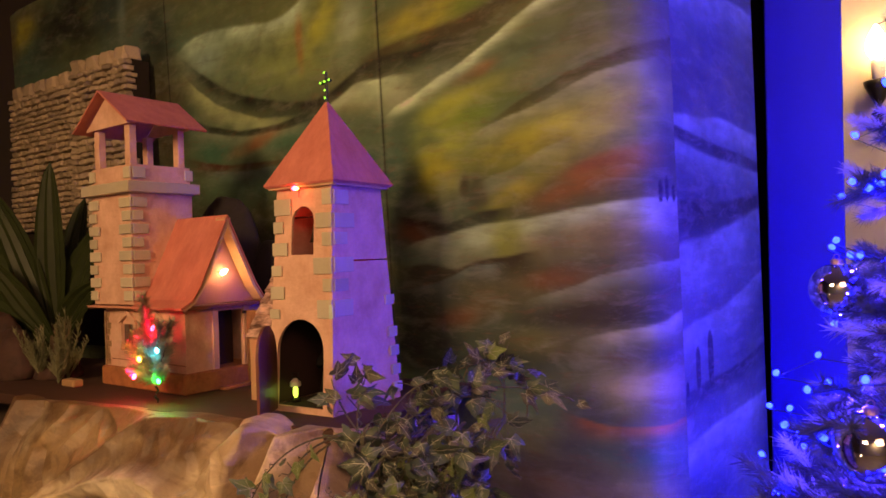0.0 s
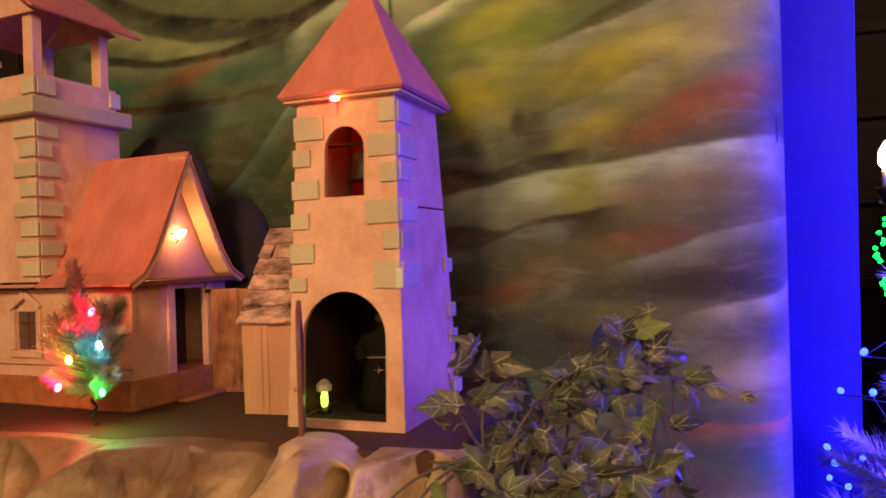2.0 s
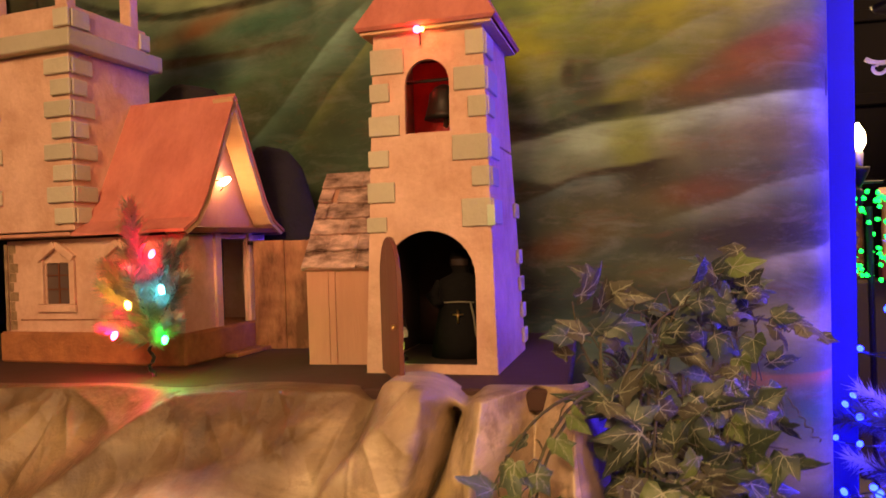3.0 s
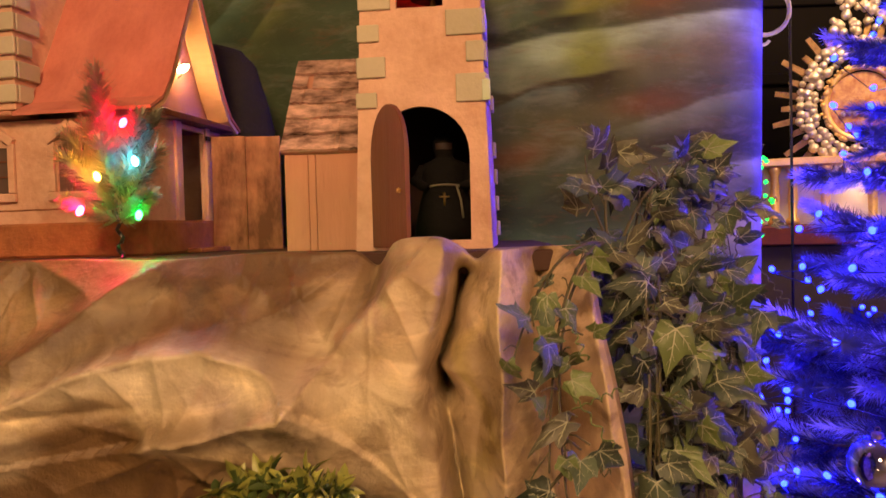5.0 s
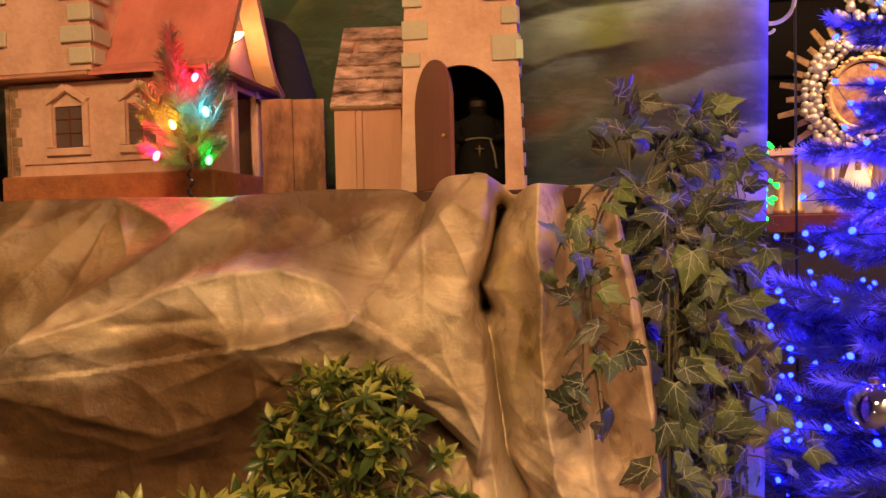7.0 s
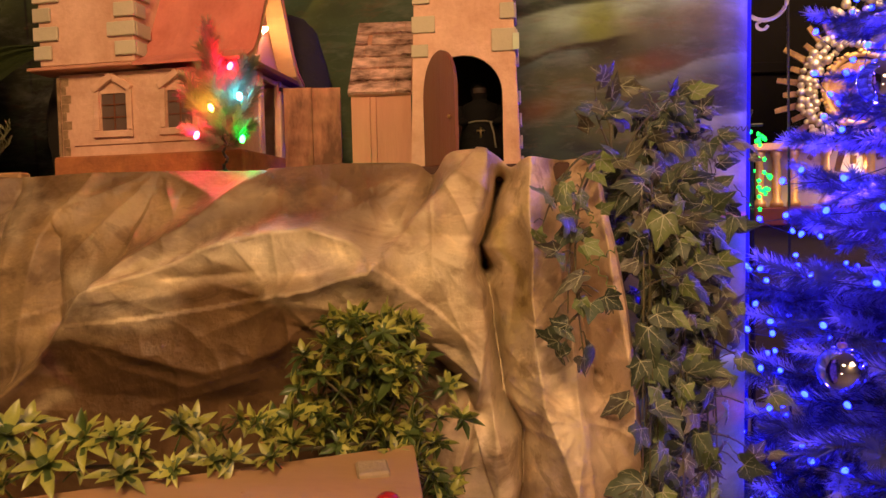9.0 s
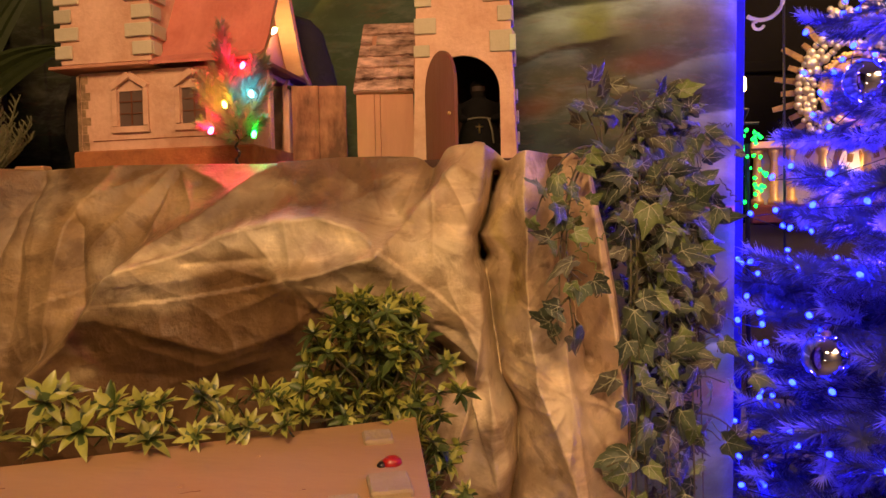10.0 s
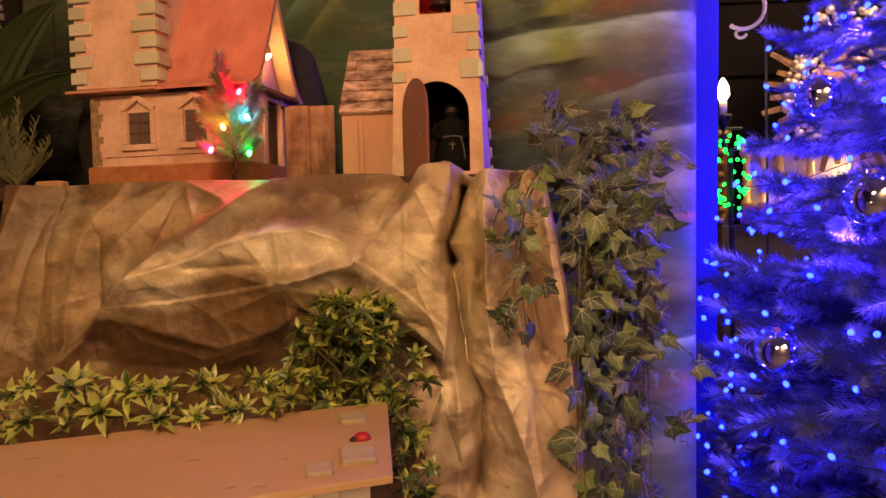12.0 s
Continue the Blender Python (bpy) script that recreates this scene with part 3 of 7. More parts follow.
def finish(name, label, trees, seams):
    """Dark little trees and seams, a light level by height, then the brush grain over all, and the cloth itself."""
    global paint
    for cx, cz, w, h in trees:
        k = np.clip(1.3 - (abs(MX - cx) / w) ** 2 - (abs(PZ - cz) / h) ** 4, 0, 1)
        paint = mix3(paint, NIGHT, np.clip(k * 1.5, 0, 1))
    for sx in seams:
        paint *= (1 - 0.75 * np.exp(-((MX - sx) / 0.0028) ** 2))[..., None]
    paint *= np.array((0.90, 1.07, 0.99))
    paint = np.clip(paint, 0.004, 1) ** 1.72 * 1.92
    # light level by height put into the paint: bright top, dim middle, bright foot
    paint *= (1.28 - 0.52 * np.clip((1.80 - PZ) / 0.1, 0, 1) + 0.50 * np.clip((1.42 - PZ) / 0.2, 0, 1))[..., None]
    paint *= (0.94 + 0.05 * waves(MX * 60, PZ * 14, 12) + 0.14 * waves(MX * 18, PZ * 110, 13))[..., None]
    pts = np.stack([PX, PY + 0.004 * np.exp(-((MX + 0.888) / 0.006) ** 2), PZ], -1)
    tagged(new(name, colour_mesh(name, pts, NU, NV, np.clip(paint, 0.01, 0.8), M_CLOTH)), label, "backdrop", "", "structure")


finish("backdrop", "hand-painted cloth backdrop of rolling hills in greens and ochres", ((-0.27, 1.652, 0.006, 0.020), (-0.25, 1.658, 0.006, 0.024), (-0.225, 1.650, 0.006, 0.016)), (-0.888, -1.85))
canvas(RETURN, 260, -0.24)
blot(0.1, 1.75, 0.6, 0.9, (0.13, 0.13, 0.16), 0.9)
stroke(0.03, PALE, 0.4, 2.0, -0.30, 2.06, 0.05, 2.11, 0.5, 2.14)
stroke(0.03, PALE, 0.4, 2.0, -0.30, 1.80, 0.1, 1.83, 0.5, 1.83)
stroke(0.02, NIGHT, 0.8, 2.0, -0.30, 1.79, 0.1, 1.77, 0.5, 1.76)
stroke(0.03, PALE, 0.4, 2.0, -0.30, 1.76, 0.1, 1.74, 0.5, 1.73)
stroke(0.03, NIGHT, 0.8, 2.0, -0.30, 1.62, 0.1, 1.64, 0.5, 1.69)
stroke(0.04, PALE, 0.5, 2.5, -0.30, 1.53, 0.0, 1.56, 0.2, 1.60, 0.50, 1.66)
stroke(0.03, PALE, 0.4, 2.0, -0.30, 1.36, 0.1, 1.41, 0.5, 1.50)
stroke(0.02, NIGHT, 0.8, 2.0, -0.30, 1.24, 0.1, 1.26, 0.5, 1.30)
stroke(0.03, PALE, 0.4, 2.0, -0.30, 1.13, 0.1, 1.15, 0.5, 1.16)
finish("backdrop_return", "second length of painted hill cloth hanging behind the fold", ((-0.10, 1.290, 0.014, 0.045), (-0.02, 1.302, 0.016, 0.060), (-0.17, 1.255, 0.009, 0.018)), ())

# ---- platform and rock drape ----
setting("platform", box(-3.4, -0.672, 0.908, 1.34, 1.262, 1.284, 0.002), M_BOARD, "brown painted board that carries the village", "platform")
setting("stand", box(-3.3, -0.725, 1.0, 1.30, 0, 1.262), M_DARKWALL, "dark wooden stand under the village board", "stand")


def build_drape():
    nu, nv = 560, 400
    v = np.linspace(0, 1, nv)
    U, V = np.meshgrid(np.linspace(0, 1, nu), v)
    ZL = 1.287 - 0.9 * np.clip((V - 0.06) / 0.94, 0, 1)
    left_end = np.interp(ZL, (0.4, 1.11, 1.20, 1.285), (-1.60, -1.50, -1.462, -1.492))
    X = left_end + U * (-left_end - 0.668 + 0.085 * np.clip((1.285 - ZL) / 0.9, 0, 1) + 0.012 * waves(ZL * 12, ZL * 5, 77, 2))
    hem = 0.006 * waves(X * 16, X * 0, 21, 3)
    top = 1.286 + 0.012 * np.clip(waves(X * 9, X * 0, 22, 3), -0.4, 1)
    top = top + 0.013 * np.exp(-((X + 0.822) / 0.034) ** 4) - 0.014 * np.exp(-((X + 0.866) / 0.012) ** 2) - 0.010 * np.exp(-((X + 0.768) / 0.010) ** 2)
    ZZ = top - 0.9 * np.clip((V - 0.06) / 0.94, 0, 1)
    YY = 0.916 + hem - 0.022 * np.clip(V / 0.06, 0, 1)
    down = np.clip((top - ZZ) / 0.14, 0, 1)
    YY -= 0.066 * np.sin(down * math.pi / 2)

    def ridge(height, left, right, *pts):
        """A fold through points of x and z: how steep it falls to the left and to the right of its way."""
        p = np.array(pts).reshape(-1, 2)
        best, sign = np.full_like(X, 9.0), np.zeros_like(X)
        wx, wz = X + 0.010 * waves(X * 18, ZZ * 18, 51, 3), ZZ + 0.010 * waves(X * 18, ZZ * 18, 52, 3)
        for (xa, za), (xb, zb) in zip(p, p[1:]):
            dx, dz = xb - xa, zb - za
            t = np.clip(((wx - xa) * dx + (wz - za) * dz) / (dx * dx + dz * dz), 0, 1)
            d = np.hypot(wx - xa - t * dx, wz - za - t * dz)
            s = np.sign(dx * (wz - za) - dz * (wx - xa))
            sign = np.where(d < best, s, sign)
            best = np.minimum(best, d)
        return height * np.where(sign > 0, np.exp(-(best / left) ** 1.1), np.exp(-(best / right) ** 1.1))

    # the long slope that rises to the rim, the pale shelf, the fold that ends in a knot
    out = ridge(0.036, 0.012, 0.13, -1.46, 0.90, -1.389, 1.004, -1.327, 1.053, -1.286, 1.111, -1.254, 1.144, -1.210, 1.184, -1.154, 1.223, -1.09, 1.266)
    out += ridge(0.032, 0.010, 0.055, -1.24, 1.150, -1.126, 1.190, -1.051, 1.204, -1.001, 1.207, -0.953, 1.190, -0.925, 1.165)
    out += ridge(0.008, 0.04, 0.018, -1.200, 1.138, -1.136, 1.149, -1.094, 1.156, -1.057, 1.143)
    out += ridge(0.034, 0.012, 0.09, -1.049, 1.133, -0.995, 1.140, -0.929, 1.157, -0.905, 1.189, -0.887, 1.216, -0.835, 1.270)
    # the tall fold before the tower and the cleft beside it
    out += ridge(0.046, 0.010, 0.060, -0.792, 1.290, -0.800, 1.215, -0.804, 1.170, -0.803, 1.077, -0.824, 0.979, -0.850, 0.90)
    out += ridge(0.040, 0.05, 0.05, -0.80, 0.95, -0.790, 0.88, -0.80, 0.78)
    out += ridge(0.050, 0.030, 0.018, -0.742, 1.29, -0.748, 1.20, -0.752, 1.12, -0.742, 1.0, -0.70, 0.88, -0.66, 0.75)
    out += ridge(0.022, 0.02, 0.02, -0.715, 1.10, -0.700, 0.98, -0.68, 0.85)
    out -= ridge(0.12, 0.008, 0.008, -0.776, 1.262, -0.788, 1.214, -0.806, 1.178, -0.800, 1.15)
    out -= ridge(0.085, 0.012, 0.010, -0.800, 1.15, -0.793, 1.077, -0.779, 0.995, -0.759, 0.946, -0.759, 0.880, -0.767, 0.80)
    out -= ridge(0.035, 0.018, 0.018, -0.862, 1.290, -0.872, 1.25, -0.90, 1.20)
    # hollows and sagging folds low down
    out -= ridge(0.095, 0.016, 0.040, -0.905, 1.050, -0.868, 1.036, -0.835, 1.012, -0.828, 0.99)
    out -= ridge(0.018, 0.06, 0.06, -1.31, 1.02, -1.20, 1.00, -1.05, 1.01)
    out += ridge(0.014, 0.030, 0.016, -1.220, 1.066, -1.190, 1.058, -1.132, 1.043, -1.056, 1.061, -1.031, 1.077)
    # the slab at the left end
    out += ridge(0.020, 0.03, 0.03, -1.46, 1.28, -1.47, 1.1, -1.50, 0.9)
    out -= ridge(0.018, 0.010, 0.020, -1.405, 1.26, -1.433, 1.164, -1.454, 1.089)
    out -= ridge(0.014, 0.008, 0.014, -1.330, 1.20, -1.317, 1.087)
    out += ridge(0.014, 0.012, 0.03, -1.30, 1.285, -1.345, 1.20, -1.36, 1.08)
    # the hollow behind the ivy and the lip that curls forward at the end
    out -= ridge(0.075, 0.022, 0.016, -0.705, 1.275, -0.700, 1.20, -0.690, 1.11, -0.675, 1.02)
    out += ridge(0.030, 0.014, 0.012, -0.668, 1.275, -0.662, 1.20, -0.652, 1.10, -0.640, 1.0, -0.62, 0.8)
    fade = np.clip((V - 0.005) / 0.055, 0, 1)

    def gather(cx, cz, count, height, near, far, twist, seed):
        """Creases that run out from a point where the paper is pinched."""
        dx, dz = X - cx, ZZ - cz
        r = np.hypot(dx, dz)
        ang = np.arctan2(dz, dx) + 0.35 * waves(X * 9, ZZ * 9, seed, 2)
        s = np.sin(count * ang + twist * r * 20)
        return height * (0.4 - np.sqrt(abs(s) + 0.004)) * np.exp(-(r / far) ** 2) * (1 - np.exp(-(r / near) ** 2))
    def crease(height, *pts):
        """A sharp pressed fold along straight lines, steep close by and fading away."""
        p = np.array(pts).reshape(-1, 2)
        best = np.full_like(X, 9.0)
        wx, wz = X + 0.004 * waves(X * 40, ZZ * 40, 56, 2), ZZ + 0.004 * waves(X * 40, ZZ * 40, 57, 2)
        for (xa, za), (xb, zb) in zip(p, p[1:]):
            dx, dz = xb - xa, zb - za
            k = np.clip(((wx - xa) * dx + (wz - za) * dz) / (dx * dx + dz * dz), 0, 1)
            best = np.minimum(best, np.hypot(wx - xa - k * dx, wz - za - k * dz) + 0.010 * abs(k - 0.5) ** 3)
        return height * np.exp(-best / 0.011)
    out += crease(0.010, -1.389, 1.004, -1.327, 1.053, -1.254, 1.144, -1.154, 1.223, -1.09, 1.266)
    out += crease(0.008, -1.126, 1.190, -1.051, 1.204, -1.001, 1.207, -0.953, 1.190, -0.925, 1.165)
    out += crease(0.007, -1.02, 1.262, -0.985, 1.225, -0.99, 1.20)
    out -= crease(0.006, -0.96, 1.285, -0.93, 1.24, -0.905, 1.20)
    out += crease(0.006, -0.99, 1.27, -0.94, 1.235)
    out -= crease(0.010, -1.164, 1.156, -1.063, 1.162, -1.04, 1.13)
    out += crease(0.014, -1.049, 1.133, -0.995, 1.140, -0.929, 1.157, -0.905, 1.189, -0.887, 1.216, -0.84, 1.265)
    out -= crease(0.008, -0.903, 1.198, -0.825, 1.192)
    out -= crease(0.010, -0.906, 1.085, -0.838, 1.064)
    out -= crease(0.008, -0.919, 1.08, -0.907, 1.125)
    out += crease(0.005, -1.077, 1.047, -1.159, 1.023, -1.235, 1.049)
    out += crease(0.006, -1.203, 1.001, -1.077, 1.032)
    out -= crease(0.012, -0.765, 1.151, -0.776, 1.078)
    out -= crease(0.008, -0.755, 1.058, -0.725, 1.082)
    out -= crease(0.008, -1.183, 1.254, -1.184, 1.222)
    out -= crease(0.012, -1.238, 1.215, -1.21, 1.274)
    out += crease(0.008, -0.941, 1.258, -0.911, 1.267)
    out += crease(0.014, -0.807, 1.15, -0.804, 1.059, -0.796, 0.979, -0.77, 0.88)
    out -= crease(0.010, -1.42, 1.06, -1.40, 1.16, -1.405, 1.25)
    out -= crease(0.010, -1.46, 1.10, -1.44, 1.20)
    out += crease(0.010, -0.72, 1.26, -0.715, 1.12, -0.69, 0.95)
    out += gather(-1.035, 1.127, 5, 0.007, 0.03, 0.12, 0.3, 71)
    out += gather(-0.87, 1.29, 6, 0.010, 0.04, 0.13, 0.2, 72)
    out += gather(-1.38, 1.00, 7, 0.003, 0.05, 0.20, 0.2, 73)
    out += gather(-0.80, 1.02, 7, 0.007, 0.03, 0.15, 0.4, 74)
    out += gather(-0.70, 0.98, 5, 0.010, 0.03, 0.16, 0.5, 75)
    out += gather(-1.22, 1.29, 6, 0.010, 0.04, 0.14, 0.2, 76)
    YY -= out * fade
    warp = waves(X * 8, ZZ * 8, 31)
    c1 = waves(X * 20 + 3 * warp, ZZ * 13, 32, 3)
    c2 = waves(X * 45 + 4 * warp, ZZ * 36 + 2 * warp, 34, 3)
    c3 = waves(X * 26 - ZZ * 14 + 3 * warp, ZZ * 30 + X * 9, 36, 3)
    YY -= fade * (0.006 * (0.5 - np.sqrt(abs(c1) + 0.0008)) + 0.0025 * (0.5 - np.sqrt(abs(c2) + 0.001)) + 0.003 * (0.5 - np.sqrt(abs(c3) + 0.0008)))
    YY -= 0.0012 * waves(X * 150, ZZ * 130, 33, 2) * fade
    YY += 0.10 * np.clip((1.02 - ZZ) / 0.6, 0, 1)
    # paint: straw and stone tones, pale dry-brushed crests, umber, ochre and violet washes, with shade and highlights
    # coloured in
    col = np.zeros((nv, nu, 3)) + (0.34, 0.235, 0.125)
    stone = np.clip((X + 0.03 * waves(X * 20, ZZ * 20, 48, 3) + 1.02) / 0.08, 0, 1)
    col = mix3(col, (0.82, 0.66, 0.47), stone)
    dx, dz = 0.05 * waves(X * 25, ZZ * 25, 44, 3), 0.05 * waves(X * 25, ZZ * 25, 45, 3)
    n1, n2, n3 = waves((X + dx) * 34, (ZZ + dz) * 44, 41, 4), waves((X - dz) * 28, (ZZ + dx) * 40, 42, 4), waves((X + dz) * 46, (ZZ + dx) * 40, 43, 4)
    col = mix3(col, (0.19, 0.115, 0.055), np.clip(-0.2 + 1.2 * n1, 0, 0.5) * (1 - 0.5 * stone))
    col = mix3(col, (0.70, 0.58, 0.38), np.clip(-0.35 + 1.3 * n2, 0, 0.45))
    col = mix3(col, (0.40, 0.28, 0.25), np.clip(-0.25 + 0.8 * n3, 0, 0.4))
    # painted faces of the rock: left slab, brown upper face, pale shelf; the shade under the shelf is put into the
    # brown below it
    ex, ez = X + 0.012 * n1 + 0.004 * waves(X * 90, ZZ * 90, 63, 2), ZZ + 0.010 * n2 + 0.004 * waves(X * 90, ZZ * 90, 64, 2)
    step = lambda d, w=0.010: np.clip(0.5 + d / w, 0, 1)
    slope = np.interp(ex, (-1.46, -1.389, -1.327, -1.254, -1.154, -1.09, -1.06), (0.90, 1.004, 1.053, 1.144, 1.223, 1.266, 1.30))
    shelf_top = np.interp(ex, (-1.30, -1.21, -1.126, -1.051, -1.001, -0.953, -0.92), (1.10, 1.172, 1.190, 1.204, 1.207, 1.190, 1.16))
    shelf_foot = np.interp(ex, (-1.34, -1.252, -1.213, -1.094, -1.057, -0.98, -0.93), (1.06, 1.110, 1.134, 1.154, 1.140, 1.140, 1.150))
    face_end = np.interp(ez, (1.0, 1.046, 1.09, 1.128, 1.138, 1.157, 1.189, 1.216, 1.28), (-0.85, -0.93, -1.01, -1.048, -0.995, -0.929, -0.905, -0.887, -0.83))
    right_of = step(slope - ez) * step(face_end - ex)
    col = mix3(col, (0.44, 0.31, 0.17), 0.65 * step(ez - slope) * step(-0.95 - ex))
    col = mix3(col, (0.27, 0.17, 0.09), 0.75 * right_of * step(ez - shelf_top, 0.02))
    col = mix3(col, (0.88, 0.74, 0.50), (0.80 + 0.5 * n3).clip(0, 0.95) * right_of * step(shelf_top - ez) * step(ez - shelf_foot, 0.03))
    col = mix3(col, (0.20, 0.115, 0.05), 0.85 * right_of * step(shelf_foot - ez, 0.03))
    # low hollow: brown paint, darkened further for the shade that lies in it
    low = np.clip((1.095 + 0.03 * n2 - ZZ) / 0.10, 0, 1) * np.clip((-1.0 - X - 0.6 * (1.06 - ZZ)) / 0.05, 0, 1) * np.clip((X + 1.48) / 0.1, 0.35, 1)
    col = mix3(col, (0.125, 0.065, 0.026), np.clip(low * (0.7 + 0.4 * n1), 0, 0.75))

    def dab(x, z, w, h, c, k):
        nonlocal col
        d = ((X + 0.03 * n1 - x) / w) ** 2 + ((ZZ + 0.025 * n2 - z) / h) ** 2
        col = mix3(col, c, k * np.exp(-d ** 1.3))
    pale, umber = (0.90, 0.82, 0.66), (0.17, 0.11, 0.07)
    # brown top band, its colour deepened again at the rim to dim it
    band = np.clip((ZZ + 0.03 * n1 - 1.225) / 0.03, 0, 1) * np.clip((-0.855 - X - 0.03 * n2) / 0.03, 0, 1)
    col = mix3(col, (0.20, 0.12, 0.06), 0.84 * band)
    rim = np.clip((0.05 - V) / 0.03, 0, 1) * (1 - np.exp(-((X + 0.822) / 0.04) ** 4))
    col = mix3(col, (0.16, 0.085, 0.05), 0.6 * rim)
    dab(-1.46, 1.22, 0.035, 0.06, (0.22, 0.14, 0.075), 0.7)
    # pale dabs put the highlights of the two ridges into the colour
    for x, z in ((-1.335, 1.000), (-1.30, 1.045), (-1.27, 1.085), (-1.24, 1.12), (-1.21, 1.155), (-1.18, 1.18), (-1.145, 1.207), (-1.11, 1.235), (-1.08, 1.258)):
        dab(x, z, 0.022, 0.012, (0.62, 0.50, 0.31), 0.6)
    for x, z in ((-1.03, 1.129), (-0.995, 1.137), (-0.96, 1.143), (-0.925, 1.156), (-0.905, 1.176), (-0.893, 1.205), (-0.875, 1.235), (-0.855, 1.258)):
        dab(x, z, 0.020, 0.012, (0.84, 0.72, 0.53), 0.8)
    dab(-0.825, 1.25, 0.030, 0.05, (0.60, 0.46, 0.33), 0.8)
    dab(-0.845, 1.12, 0.040, 0.07, (0.74, 0.61, 0.42), 0.75)
    dab(-0.80, 0.98, 0.04, 0.10, (0.72, 0.58, 0.41), 0.7)
    dab(-0.73, 1.14, 0.025, 0.12, (0.60, 0.48, 0.34), 0.6)
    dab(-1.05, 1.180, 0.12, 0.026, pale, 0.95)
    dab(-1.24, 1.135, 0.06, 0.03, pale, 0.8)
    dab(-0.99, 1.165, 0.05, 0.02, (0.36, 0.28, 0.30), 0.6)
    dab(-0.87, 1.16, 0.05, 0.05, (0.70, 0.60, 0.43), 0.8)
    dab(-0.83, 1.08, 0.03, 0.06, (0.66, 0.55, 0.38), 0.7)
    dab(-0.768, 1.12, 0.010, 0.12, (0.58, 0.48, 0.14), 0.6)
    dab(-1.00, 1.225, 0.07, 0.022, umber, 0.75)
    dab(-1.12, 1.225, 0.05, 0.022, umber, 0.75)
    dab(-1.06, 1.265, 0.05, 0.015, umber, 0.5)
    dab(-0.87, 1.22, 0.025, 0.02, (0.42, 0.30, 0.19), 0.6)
    # near-black dab: the shade of the deep cavity, put into the paint
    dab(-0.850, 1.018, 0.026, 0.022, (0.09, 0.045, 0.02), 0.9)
    dab(-0.65, 0.88, 0.06, 0.045, (0.28, 0.16, 0.13), 0.85)
    dab(-0.80, 0.82, 0.05, 0.06, (0.36, 0.16, 0.05), 0.85)
    dab(-1.30, 1.06, 0.018, 0.05, (0.20, 0.08, 0.08), 0.8)
    dab(-1.42, 1.22, 0.03, 0.05, (0.30, 0.22, 0.15), 0.7)
    dab(-1.38, 1.23, 0.025, 0.04, pale, 0.6)
    # lower right made paler in the paint to raise its brightness
    pale_lift = np.clip((X + 0.03 * n1 + 0.86) / 0.05, 0, 1) * np.clip((1.10 + 0.03 * n2 - ZZ) / 0.06, 0, 1)
    col = mix3(col, (0.92, 0.80, 0.66), 0.55 * pale_lift)
    col *= np.array((0.86, 0.84, 0.765))
    edge_wash = np.clip((X + 0.715) / 0.04, 0, 1)
    col = mix3(col, (0.62, 0.42, 0.31), 0.4 * edge_wash)
    col *= (0.93 + 0.12 * waves(X * 110, ZZ * 100, 61, 3))[..., None]
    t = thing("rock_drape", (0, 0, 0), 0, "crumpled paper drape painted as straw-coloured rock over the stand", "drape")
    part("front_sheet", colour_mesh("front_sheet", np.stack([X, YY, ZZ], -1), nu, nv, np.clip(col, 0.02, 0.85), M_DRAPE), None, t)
    # the end of the paper, turned back round the corner of the stand
    ne = 70
    K = np.tile(np.linspace(0, 1, ne), (nv, 1))
    x0, y0, z0 = (np.repeat(q[:, -1:], ne, 1) for q in (X, YY, ZZ))
    ex = x0 + 0.035 * np.sqrt(K) + 0.010 * waves(K * 9, z0 * 14, 81, 3) * np.sin(math.pi * K) + 0.004 * waves(K * 30, z0 * 40, 82, 2) * K
    ey = y0 + 0.004 + (1.20 - y0) * K
    ez = z0 - 0.035 * K + 0.006 * waves(K * 12, z0 * 0, 83, 2) * K
    ec = np.zeros((nv, ne, 3)) + (0.46, 0.33, 0.25)
    ec = mix3(ec, (0.24, 0.15, 0.10), np.clip(0.2 + 1.2 * waves(K * 8, z0 * 20, 84, 3), 0, 0.8))
    part("end_sheet", colour_mesh("end_sheet", np.stack([ex, ey, ez], -1), ne, nv, np.clip(ec, 0.02, 0.85), M_DRAPE), None, t, "pinkish end of the paper turned back")


build_drape()

# ---- the tower ----
T0, T1 = Vector((-0.819, 1.081, 1.284)), 0.398


